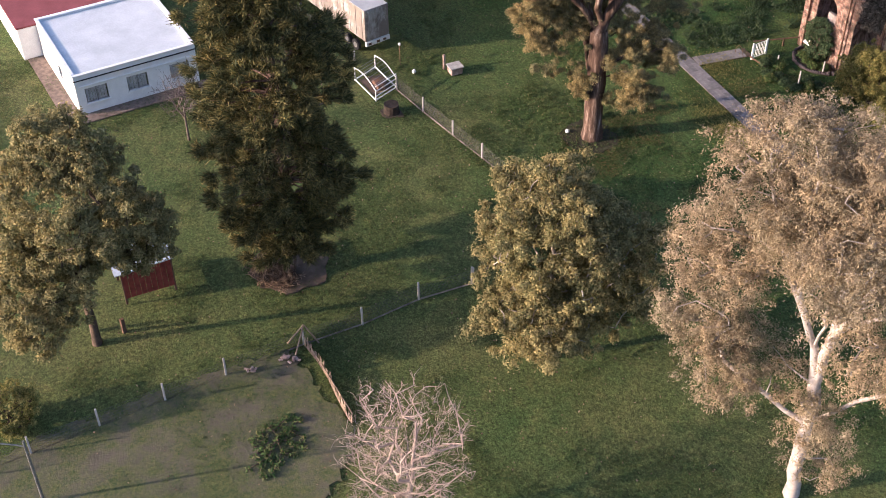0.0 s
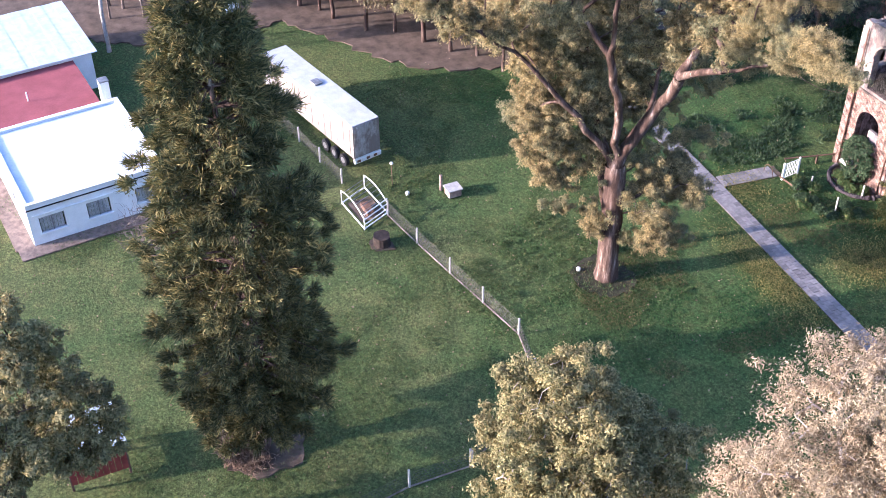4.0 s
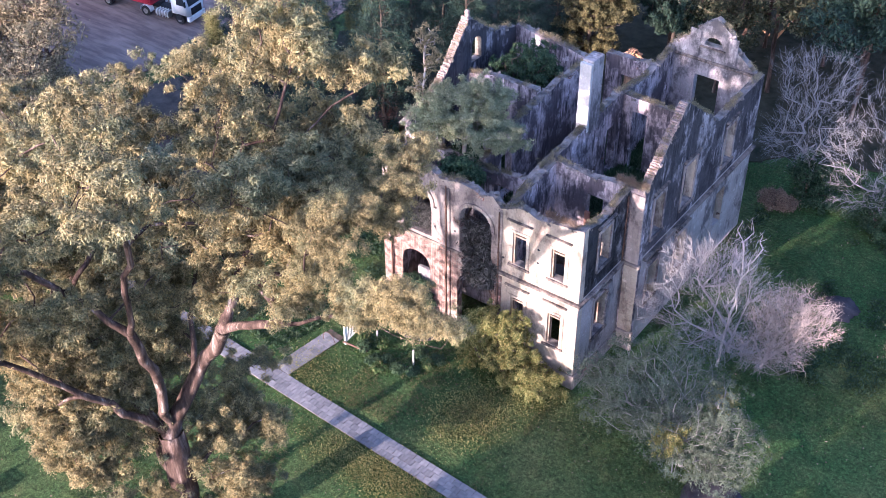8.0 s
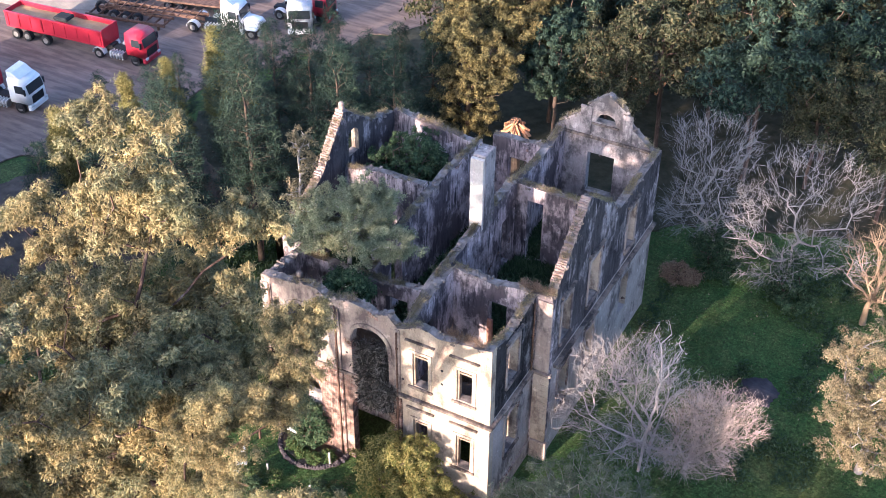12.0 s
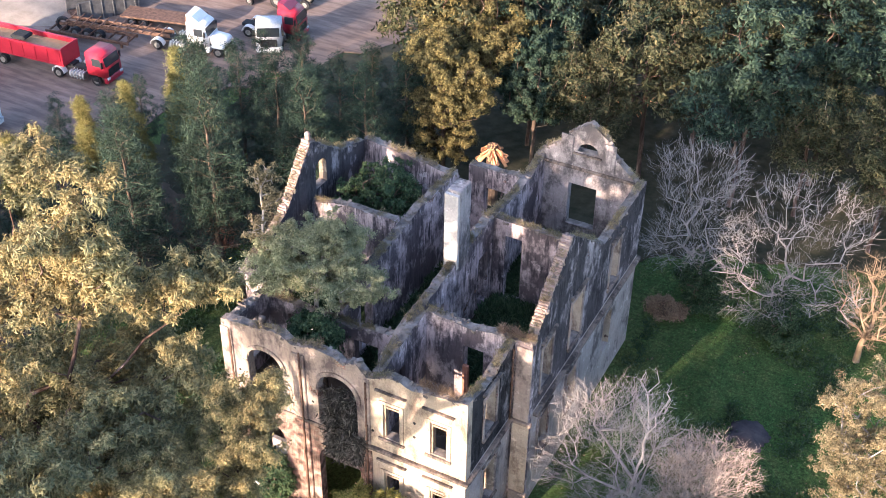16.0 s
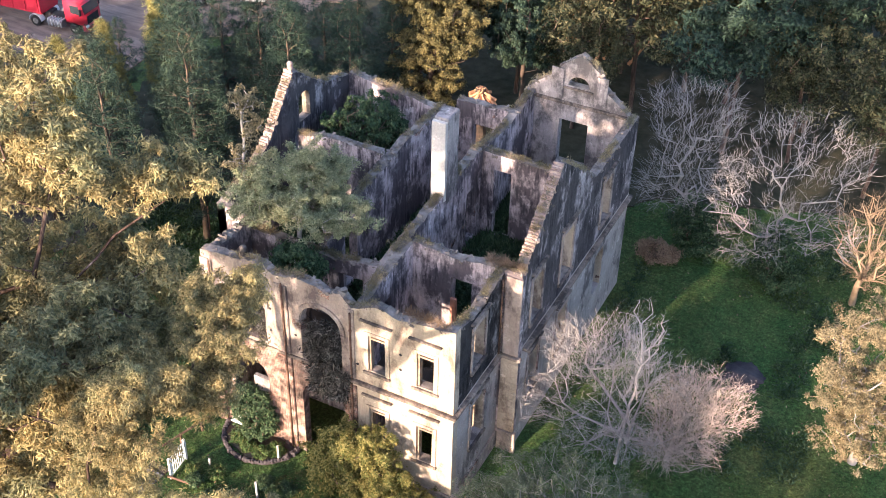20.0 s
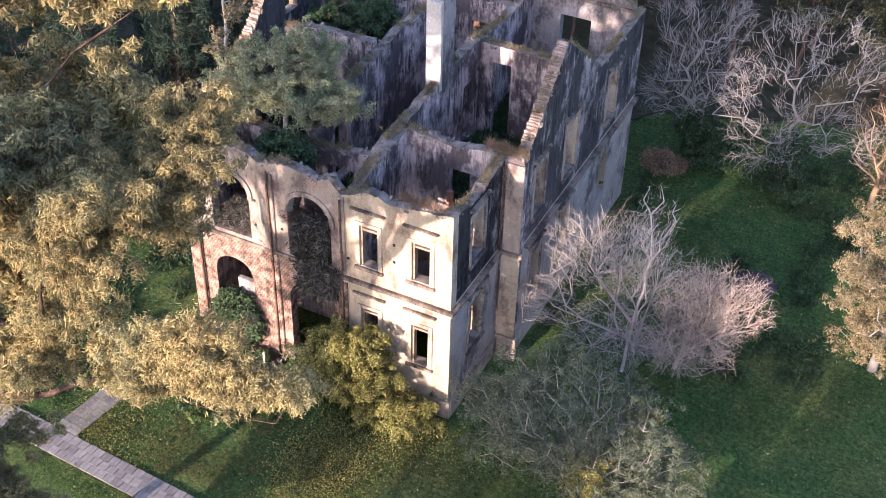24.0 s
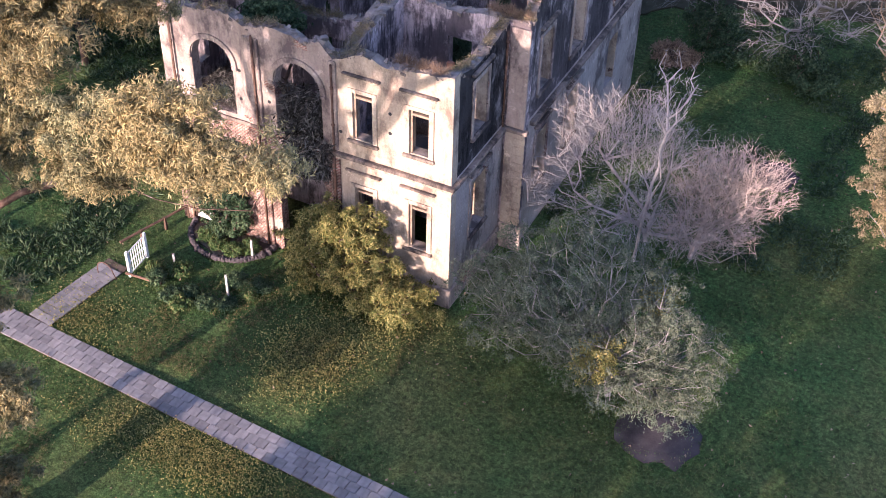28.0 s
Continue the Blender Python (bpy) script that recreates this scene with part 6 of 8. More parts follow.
for axis, across, u0, u1, prof in CRESTS:
    bm = bmesh.new()
    L = u1 - u0
    for k in range(int(L * 9)):
        u = rngC.uniform(u0, u1)
        w = across + rngC.uniform(-0.22, 0.22)
        c = Vector(((u, w) if axis == 0 else (w, u)) + (prof(u) - 0.08 + rngC.uniform(-0.12, 0.07),))
        r = bmesh.ops.create_cube(bm, size=1.0, matrix=Matrix.Translation(c) @ Euler((rngC.normal(0, 0.3), rngC.normal(0, 0.3), rngC.uniform(0, 3))).to_matrix().to_4x4() @ Matrix.Diagonal((rngC.uniform(0.12, 0.34), rngC.uniform(0.10, 0.24), rngC.uniform(0.07, 0.2), 1)))
        for v in r["verts"]:
            v.co += Vector(rngC.normal(0, 0.02, 3))
    tagged(part("rubble", bm, M_RUBBLE, villa, "loose broken masonry along the wall top"), kind="stuff")
    n = int(L * 26)
    f = rngC.uniform(0, 1, n)
    gap = np.array([noise.noise((across * 0.7 + v * L * 0.5, u0, 3.0)) for v in f]) > -0.05
    us = u0 + L * f[gap]
    zs, ws = np.array([prof(u) for u in us]) + 0.03, np.full(len(us), across)
    cs = np.stack([us, ws, zs] if axis == 0 else [ws, us, zs], 1) + rngC.normal(0, 0.12, (len(us), 3)) * (1, 1, 0.4)
    if len(cs):
        v, q = leaves(rngC, cs, 16, 0.12, 0.20, 0.020, -0.6, 0.8)
        tagged(part("weed_growth", quick_mesh("weed_growth", v, q, M_DRYOLIVE), None, villa, "dry weeds rooted in the wall top"), kind="stuff")
# dry reddish grass tufts
for x0, x1, y, z in ((-2.9, -0.6, 0.4, 12.35), (-1.0, 0.9, 5.8, 12.7), (-3.2, -1.2, 1.6, 8.2)):
    cs = np.stack([rngC.uniform(x0, x1, 60), np.full(60, y) + rngC.normal(0, 0.12, 60), np.full(60, z)], 1)
    v, q = leaves(rngC, cs, 14, 0.10, 0.42, 0.022, -1.0, 0.7)
    tagged(part("dry_grass", quick_mesh("dry_grass", v, q, M_STRAW), None, villa, "dry reddish grass tuft"), kind="stuff")
# dead vines hanging in the arch
rngD = np.random.default_rng(5)
cs = np.stack([rngD.uniform(-8.6, -6.7, 430), rngD.uniform(0.0, 0.9, 430), 6.1 + 3.6 * rngD.beta(1.1, 1.7, 430)], 1)
low = np.stack([rngD.uniform(-8.1, -6.1, 150), rngD.uniform(-0.35, 0.1, 150), rngD.uniform(5.3, 7.4, 150)], 1)
v, q = leaves(rngD, np.concatenate([cs, low]), 12, 0.24, 0.48, 0.075, 0.1, 1.0)
ob = part("dead_vines", quick_mesh("dead_vines", v, q, M_DEADVINE), None, None, "tangle of dead grey vines hanging in the arch")
tagged(ob, category="vine")
cs = np.stack([rngD.uniform(-13.2, -11.1, 240), rngD.uniform(0.3, 1.6, 240), 7.1 + 1.6 * rngD.beta(1.0, 2.0, 240)], 1)
v, q = leaves(rngD, cs, 18, 0.2, 0.4, 0.035, 0.0, 1.0)
tagged(part("dead_vines", quick_mesh("dead_vines", v, q, M_DEADVINE), None, None, "tangle of dead grey vines on the loggia floor"), category="vine")
# grass on the ground inside the rooms
for x0, x1, y0, y1 in ((-5.4, 0.3, 6.2, 14.4), (-9.6, -6.3, 4.4, 19), (-16, -10.5, 5, 10.8), (-5.4, 0.3, 15.2, 21.9), (-16, -10.5, 11.8, 17.4)):
    n = 500
    cs = np.stack([rngD.uniform(x0, x1, n), rngD.uniform(y0, y1, n), np.full(n, 7.2)], 1)
    v, q = leaves(rngD, cs, 26, 0.28, 0.5, 0.10, -0.5, 0.6)
    tagged(part("undergrowth", quick_mesh("undergrowth", v, q, M_GREEN), None, None, "green undergrowth on the floor of a roofless room"), category="undergrowth", kind="stuff")

# ---------------------------------------------------------------- white bungalow
def oriented(origin, angle):
    return pose(origin[0], origin[1], 0, 0, 0, angle)


house = empty("white_bungalow", (-30.55, -58.0, 0), "white flat-roofed bungalow with a low parapet", "house")
house.rotation_euler = (0, 0, radians(95))      # local x runs along the window front, local y goes back
H = 3.55
part("wall", wall(0, 10.0, 0, 0.25, 0, H, 0, [(0.7, 2.5, 0.95, 2.25, 0), (4.1, 5.8, 0.95, 2.25, 0), (7.7, 9.3, 0.95, 2.25, 0)], width=3), M_WHITE, house, "white rendered front wall")
part("wall", wall(0.25, 10.6, 0, 0.25, 1, H, 0, [(4.0, 5.0, 1.0, 2.2, 0)], width=3), M_WHITE, house)
part("wall", wall(0.25, 10.6, 9.75, 10.0, 1, H, 0, (), width=3), M_WHITE, house)
part("wall", wall(0.25, 9.75, 10.35, 10.6, 0, H, 0, (), width=3), M_WHITE, house)
part("roof", boxed((0.25, 0.25, 3.1), (9.75, 10.35, 3.42)), M_ROOFWHITE, house, "bright white waterproofed flat roof")
part("coping", boxed((-0.08, -0.1, H + 0.003), (10.08, 0.22, H + 0.05), 0.02), M_WHITE, house)
part("coping", boxed((-0.08, 0.304, H + 0.003), (0.22, 10.3, H + 0.05), 0.02), M_WHITE, house)
part("coping", boxed((9.78, 0.304, H + 0.003), (10.08, 10.3, H + 0.05), 0.02), M_WHITE, house)
part("coping", boxed((-0.08, 10.304, H + 0.003), (10.08, 10.7, H + 0.07), 0.02), M_WHITE, house)
part("gutter", boxed((-0.05, -0.10, 3.08), (10.05, -0.004, 3.13)), M_BLACK, house, "thin dark line under the parapet")
part("canopy", boxed((0.3, -0.12, 2.52), (9.7, -0.004, 2.58), 0.02), M_WHITE, house, "narrow white eyebrow above the windows")
for u0, u1 in ((0.7, 2.5), (4.1, 5.8), (7.7, 9.3)):
    w = part("window", boxed((u0, 0.10, 0.95), (u1, 0.13, 2.25)), M_CLEAR, house, "sliding window")
    w.visible_shadow = False
    for k in range(3):
        x = u0 + (u1 - u0) * k / 2
        part("frame", boxed((x - 0.04, 0.04, 0.95), (x + 0.04, 0.098, 2.25)), M_STEEL, w)
    for k in range(7):
        x = u0 + 0.08 + (u1 - u0 - 0.16) * k / 7
        part("curtain", boxed((x, 0.135, 1.0), (x + (u1 - u0) / 7 * 0.84, 0.17, 2.2), 0.01), M_CURTAIN, w)
    part("sill", boxed((u0 - 0.1, -0.12, 0.84), (u1 + 0.1, 0.03, 0.945), 0.015), M_WHITE, w)
part("chimney", boxed((9.0, 10.9, 2.6), (9.7, 11.6, 5.0), 0.03), M_WHITE, house, "white chimney stack")
part("chimney_cap", boxed((8.95, 10.85, 5.004), (9.75, 11.65, 5.12), 0.02), M_STEEL, house)
wing = empty("red_roofed_wing", (-30.55, -58.0, 0), "low wing with a dull red flat roof", "house")
wing.rotation_euler = (0, 0, radians(95))
part("wall", wall(-1.6, 8.8, 10.8, 11.0, 0, 2.9, 0, (), width=4), M_WHITE, wing)
part("wall", wall(11.0, 19.0, -1.6, -1.4, 1, 2.9, 0, (), width=4), M_WHITE, wing)
part("wall", wall(11.0, 19.0, 8.6, 8.8, 1, 2.9, 0, (), width=4), M_WHITE, wing)
part("roof", boxed((-1.7, 10.75, 2.95), (8.9, 19.0, 3.1)), M_ROOFRED, wing, "dull red coated roof")
bm = bmesh.new()
rod(bm, (4, 14.5, 3.1), (4, 14.5, 3.9), 0.06)
part("vent_pipe", bm, M_WHITE, wing)
barn = empty("metal_roofed_hall", (-30.55, -58.0, 0), "low hall with a pale sheet-metal roof", "building")
barn.rotation_euler = (0, 0, radians(95))
part("wall", wall(-2, 10.5, 19.05, 19.3, 0, 3.4, 0, (), width=4), M_WHITE, barn)
part("wall", wall(-2, 10.5, 28.6, 28.8, 0, 3.4, 0, (), width=4), M_WHITE, barn)
part("wall", wall(19.3, 28.6, 10.3, 10.5, 1, 3.4, 0, (), width=4), M_WHITE, barn)
part("wall", wall(19.3, 28.6, -2.0, -1.8, 1, 3.4, 0, (), width=4), M_WHITE, barn)
for k in range(14):
    x = -2.5 + k * 0.96
    part("roof_sheet", boxed((x, 18.7, 3.45 + 0.02 * (k % 2)), (x + 0.97, 29.2, 3.52 + 0.02 * (k % 2))), M_TIN, barn)
apron = part("terrace", boxed((-1.2, -1.3, -0.1), (10.6, -0.004, 0.06)), M_APRON, None, "brown tiled apron along the house")
apron.matrix_world = oriented((-30.55, -58.0), 95)
tagged(apron, category="terrace", kind="structure")
apron = part("terrace", boxed((-1.35, 0.0, -0.1), (-0.004, 18, 0.062)), M_APRON, None, "brown tiled apron beside the house")
apron.matrix_world = oriented((-30.55, -58.0), 95)
tagged(apron, category="terrace", kind="structure")
drive = part("driveway", boxed((-85, -52.5, -0.2), (-60, -47.5, 0.07)), M_CONCRETE, None, "pale concrete driveway")
tagged(drive, category="driveway", kind="structure")

# ---------------------------------------------------------------- box trailer
tr = empty("box_trailer", (-29.0, -34.2, 0), "long white box semi-trailer streaked with rust", "trailer")
tr.rotation_euler = (0, 0, radians(191.5))
part("body", boxed((0, -2.4, 1.42), (13.7, 0, 4.3), 0.03), M_TRAILER, tr, "stained white panel body")
part("roof", boxed((0.03, -2.37, 4.303), (13.67, -0.03, 4.34)), M_VANROOF, tr)
part("hatch", boxed((6.6, -1.6, 4.343), (7.5, -0.9, 4.46), 0.02), M_STEEL, tr, "grey roof hatch")
for k in range(15):
    part("rib", boxed((0.4 + k * 0.92, 0.003, 1.5), (0.45 + k * 0.92, 0.03, 4.25)), M_TRAILER, tr)
for y in (-2.36, -1.22):
    part("door", boxed((-0.05, y, 1.5), (-0.004, y + 1.1, 4.2), 0.01), M_TRAILER, tr, "rear door with grey stains")
part("bumper", boxed((-0.12, -2.4, 1.0), (0.1, 0, 1.4), 0.02), M_WHITE, tr, "white bumper bar with rusty marks")
for y in (-2.0, -1.35, -0.5):
    part("tail_light", boxed((-0.15, y, 1.1), (-0.122, y + 0.3, 1.3)), M_RUST, tr)
part("chassis", boxed((0.2, -1.7, 1.0), (13.2, -0.7, 1.41)), M_BLACK, tr)
for x in (1.6, 2.9, 4.2):
    for y in (-2.3, -0.1):
        bm = bmesh.new()
        rod(bm, (x, y - 0.14, 0.5), (x, y + 0.14, 0.5), 0.5, 0.5, 18)
        wh = part("wheel", bm, M_BLACK, tr)
        bm = bmesh.new()
        rod(bm, (x, y - 0.16, 0.5), (x, y + 0.16, 0.5), 0.26, 0.26, 12)
        part("rim", bm, M_STEEL, wh)
for y in (-2.0, -0.4):
    part("landing_leg", boxed((11.3, y - 0.1, 0), (11.5, y + 0.1, 1.41)), M_STEEL, tr)
for x in (12.6, 13.4):
    part("tank", boxed((x - 0.3, -0.15, 0.7), (x + 0.3, 0.25, 1.3), 0.1), M_WHITE, tr)

# water tower behind the trailer
tw = empty("water_tower", (-52.2, -36.9, 0), "white water tank on a lattice stand", "water tank")
bm = bmesh.new()
rod(bm, (0, 0, 3.0), (0, 0, 6.7), 1.1, 1.1, 24)
rod(bm, (0, 0, 6.7), (0, 0, 7.1), 1.14, 0.4, 24)
rod(bm, (0, 0, 2.7), (0, 0, 3.0), 0.5, 1.1, 24)
part("tank", bm, M_WHITE, tw, "white round tank")
for a in range(4):
    c0, s0 = math.cos(a * math.pi / 2 + 0.8), math.sin(a * math.pi / 2 + 0.8)
    c1, s1 = math.cos((a + 1) * math.pi / 2 + 0.8), math.sin((a + 1) * math.pi / 2 + 0.8)
    bm = bmesh.new()
    rod(bm, (1.5 * c0, 1.5 * s0, 0), (1.0 * c0, 1.0 * s0, 4.0), 0.07, 0.07, 6)
    part("leg", bm, M_WHITE, tw)
    bm = bmesh.new()
    rod(bm, (1.35 * c0, 1.35 * s0, 1.2), (1.15 * c1, 1.15 * s1, 2.6), 0.03, 0.03, 5)
    rod(bm, (1.35 * c0, 1.35 * s0, 1.2), (1.35 * c1, 1.35 * s1, 1.2), 0.03, 0.03, 5)
    part("brace", bm, M_WHITE, tw)
for x, y, hh in ((-56.2, -47.0, 11), (-64.5, -42.0, 11)):
    bare_tree("pole_tree", (x, y, 0), [(0, 0, -0.2), (0.1, 0, 6), (0.2, 0.1, hh)], [((0, 0, hh + 2), (2, 2, 2))], M_BARKPALE, "slim pale bare trunk beside the hall", int(-x), ends=150, r_max=0.2, r_tip=0.02)

# the broken tops of the walls show their rubble core
for ob in villa.children:
    if ob.type == "MESH" and ob.name.split(".")[0] in ("wall", "partition", "inner_wall", "side_wall"):
        me = ob.data
        me.materials.append(M_RUBBLE)
        for p in me.polygons:
            if p.normal.z > 0.35 and p.center.z > 7.6:
                p.material_index = 1
        # window reveals in the side walls: paler plaster paints in the light they catch
        if me.materials[0] in (M_MOULD, M_BLACKENED, M_LOWSIDE):
            me.materials.append(M_FACADE)
            for p in me.polygons:
                if abs(p.normal.y) > 0.9:
                    p.material_index = 2

# ---------------------------------------------------------------- lawn furniture, fences
def post_thing(name, x, y, h, mat, label, group="", w=0.06, lean=0.0):
    bm = bmesh.new()
    box(bm, (-w, -w, -0.1), (w, w, h), 0.015)
    ob = part(name, bm, mat, None, label)
    ob.matrix_world = pose(x, y, 0, lean, lean * 0.6, 20)
    return tagged(ob, category="post", group=group)


def wire_fence(name, pts, h, label, group, top=1.15, spacing=None, kerb=False):
    """Concrete posts with wire netting between them."""
    f = empty(name, (pts[0][0], pts[0][1], 0), label, "fence")
    o = Vector((pts[0][0], pts[0][1], 0))
    for x, y in pts:
        part("post", boxed((x - o.x - 0.06, y - o.y - 0.06, -0.1), (x - o.x + 0.06, y - o.y + 0.06, h), 0.015), M_CONCRETE, f)
    for (x0, y0), (x1, y1) in zip(pts, pts[1:]):
        a, b = Vector((x0, y0, 0)) - o, Vector((x1, y1, 0)) - o
        bm = bmesh.new()
        for k in range(6):
            z = 0.06 + k * (top - 0.06) / 5
            rod(bm, a + Vector((0, 0, z)), b + Vector((0, 0, z)), 0.008, None, 3)
        L = (b - a).length
        n = int(L / 0.28)
        for k in range(n):
            p, q = a.lerp(b, k / n), a.lerp(b, min(1, (k + 2) / n))
            rod(bm, p + Vector((0, 0, 0.05)), q + Vector((0, 0, top)), 0.005, None, 3)
            rod(bm, q + Vector((0, 0, 0.05)), p + Vector((0, 0, top)), 0.005, None, 3)
        part("netting", bm, M_WIRE, f, "grey wire netting")
        if kerb:
            d = (b - a).normalized()
            m = Matrix.Translation(a) @ d.to_track_quat("X", "Z").to_matrix().to_4x4()
            # dark rubble colour takes in the shadow line along the fence foot
            part("kerb", boxed((0, -0.035, -0.1), (L, 0.035, 0.06), 0.01, m), M_RUBBLE, f, "low footing, darkened for the shadow line at its foot")
    return f


wire_fence("wire_fence", [(-42, -38.0), (-38.6, -37.2), (-35.2, -36.5), (-31.8, -36.0), (-28.4, -35.5)], 1.35, "wire netting fence beside the trailer", "")
wire_fence("wire_fence", [(-23.2, -33.9), (-19.3, -33.3), (-15.3, -32.6), (-11.6, -31.9), (-7.8, -31.2), (-4.2, -32.0), (-1.5, -35.0), (0.9, -38.8)], 1.35, "wire netting fence across the lawn", "", kerb=True)
wire_fence("wire_fence", [(0.9, -38.9), (0.8, -42.7), (1.4, -46.9), (1.5, -50.9), (2.0, -56.1), (2.45, -60.0), (2.8, -64.0), (3.2, -68.0), (3.5, -72)], 1.45, "wire netting fence with concrete posts", "", kerb=True)
pal = empty("palisade", (1.5, -50.9, 0), "leaning weathered cane and board fence", "fence")
rngP = np.random.default_rng(3)
for k in range(46):
    f = k / 45
    x, y = 0.2 + f * 7.2, 0.15 * math.sin(f * 5) + 0.4 * f
    h = 1.0 * rngP.uniform(0.7, 1.05) * (1 - 0.25 * f)
    bm = bmesh.new()
    box(bm, (-0.07, -0.02, 0), (0.07, 0.02, h), 0.008, pose(x, y, 0, rngP.uniform(-8, 8), rngP.uniform(-6, 6), rngP.uniform(-15, 15)))
    part("board", bm, M_WOODPALE, pal)
bm = bmesh.new()
rod(bm, (0.2, 0, 0.85), (7.3, 0.4, 0.65), 0.035, None, 6)
part("rail", bm, M_WOODPALE, pal)
for a, b in (((-0.5, -0.9, 0), (0.1, 0.1, 1.75)), ((0.7, -0.8, 0), (0.1, 0.1, 1.75)), ((0.3, 0.9, 0), (0.1, 0.1, 1.7))):
    bm = bmesh.new()
    rod(bm, a, b, 0.06, 0.045, 7)
    part("pole", bm, M_WOODPALE, pal, "pale leaning corner pole")
for x, y in ((2.3, -54.6), (2.2, -52.4), (2.6, -52.0)):
    heap = empty("brick_heap", (x, y, 0), "small heap of red bricks beside the fence", "rubble")
    for k in range(7):
        c = rngP.uniform(-0.3, 0.3, 2)
        part("brick", boxed((-0.14, -0.07, 0.0), (0.14, 0.07, 0.10), 0.012, pose(c[0], c[1], 0.09 * (k % 3), rngP.uniform(-12, 12), rngP.uniform(-12, 12), rngP.uniform(0, 180))), M_BRICKEDGE, heap)
patch("trodden_corner", [(3.0, -72), (1.9, -64), (1.6, -58), (1.4, -51.9), (5.0, -51.5), (9.2, -50.6), (12.4, -52.6), (15.0, -56), (15.0, -62), (10, -72)], 0.06, M_TROD, "worn grass and bare earth in the fence corner", "ground", 8, 0.4, 0.3)

# pergola frame of the dug swing seat
fr = empty("arched_pergola", (-22.3, -36.1, 0), "white arched garden frame with wire sides", "garden frame")
ux, uy = Vector((-3.65, -0.35, 0)), Vector((-1.1, 2.25, 0))
cor = [Vector((0, 0, 0)), ux, ux + uy, uy]
for a, b in zip(cor, cor[1:] + cor[:1]):
    bm = bmesh.new()
    rod(bm, a + Vector((0, 0, 0.1)), b + Vector((0, 0, 0.1)), 0.055, None, 6)
    part("base_rail", bm, M_WHITE, fr)
for c, h in zip(cor, (1.0, 1.2, 1.2, 1.0)):
    bm = bmesh.new()
    rod(bm, c, c + Vector((0, 0, h)), 0.05, None, 6)
    part("post", bm, M_WHITE, fr)
for c in (Vector((0, 0, 0)), uy):
    bm = bmesh.new()
    prev = c + ux + Vector((0, 0, 1.2))
    for k in range(1, 9):
        f = k / 8
        p = c + ux * (1 - f) + Vector((0, 0, 1.2 - 0.2 * f + 0.35 * math.sin(math.pi * f)))
        rod(bm, prev, p, 0.04, None, 6)
        prev = p
    part("arch", bm, M_WHITE, fr, "bent white top rail")
for k in range(1, 8):
    f = k / 8
    bm = bmesh.new()
    z = 1.2 - 0.2 * f + 0.35 * math.sin(math.pi * f)
    rod(bm, ux * (1 - f) + Vector((0, 0, z)), ux * (1 - f) + uy + Vector((0, 0, z)), 0.025, None, 5)
    part("slat", bm, M_STEEL, fr)
for k in range(1, 4):
    bm = bmesh.new()
    rod(bm, uy * 0 + Vector((0, 0, 0.45 * k)), uy + Vector((0, 0, 0.45 * k)), 0.045, None, 6)
    part("rail", bm, M_WHITE, fr)
part("floor", boxed((-3.4, 0.1, 0.02), (-0.8, 2.0, 0.06), 0, pose(-0.1, 0.05, 0, 0, 0, 3)), M_DIRT, fr)
part("bench", boxed((-2.6, 0.7, 0.1), (-1.2, 1.3, 0.5), 0.04), M_RUST, fr, "dark bench seat")
bm = bmesh.new()
rod(bm, (0, 0, -0.1), (0, 0, 0.8), 0.66, 0.58, 14)
for v in bm.verts:
    v.co += Vector((0.10 * noise.noise(v.co * 2), 0.10 * noise.noise(v.co * 2 + Vector((5, 0, 0))), 0.08 * noise.noise(v.co * 3)))
ob = part("tree_stump", bm, M_BLACKWOOD, None, "dark sawn tree stump in a patch of earth")
ob.location = (-20.2, -35.6, 0)
tagged(ob, category="tree stump")
patch("earth_patch", [(-20.9, -36.3), (-19.6, -36.4), (-19.3, -35.1), (-20.6, -34.9)], 0.06, M_DIRT, "bare earth round the stump", "ground", 12, 0.25, 0.15)
patch("root_litter", [(-12.6, -24.2), (-11.6, -25.2), (-9.8, -25.2), (-8.4, -24.0), (-8.2, -22.4), (-9.6, -21.2), (-11.6, -21.4), (-12.8, -22.6)], 0.06, M_DARKGROUND, "dark ground round the eucalyptus roots", "ground", 13, 0.3, 0.2)

well = empty("well_box", (-23.6, -28.6, 0), "small concrete box with a pale lid and a brick pier", "box")
part("box", boxed((-0.35, -0.4, 0), (0.55, 0.6, 0.6), 0.03), M_BRICKEDGE, well)
part("lid", boxed((-0.45, -0.5, 0.604), (0.65, 0.7, 0.69), 0.02), M_CONCRETE, well, "pale slab lid")
part("pier", boxed((-0.85, -0.6, 0), (-0.65, -0.4, 1.4), 0.03), M_BRICKEDGE, well)
for x, y, h in ((-24.9, -31.6, 0), (-11.7, -24.5, 0.0)):
    bm = bmesh.new()
    bmesh.ops.create_icosphere(bm, subdivisions=2, radius=0.17, matrix=pose(0, 0, 0.17))
    rod(bm, (0, 0, 0), (0, 0, 0.1), 0.14, 0.12)
    ob = part("white_bucket", bm, M_WHITE, None, "small white rounded bucket on the grass", True)
    ob.location = (x, y, 0)
    tagged(ob, category="bucket")
bm = bmesh.new()
rod(bm, (0, 0, 0), (0, 0, 2.0), 0.03, None, 6)
ob = empty("garden_lamp", (-26.4, -32.2, 0), "white globe lamp on a thin dark post", "lamp")
part("post", bm, M_RUST, ob)
bm = bmesh.new()
bmesh.ops.create_icosphere(bm, subdivisions=2, radius=0.13, matrix=pose(0, 0, 2.1))
part("globe", bm, M_WHITE, ob, "white globe", True)
bm = bmesh.new()
rod(bm, (0, 0, 0), (0, 0, 1.6), 0.03, None, 5)
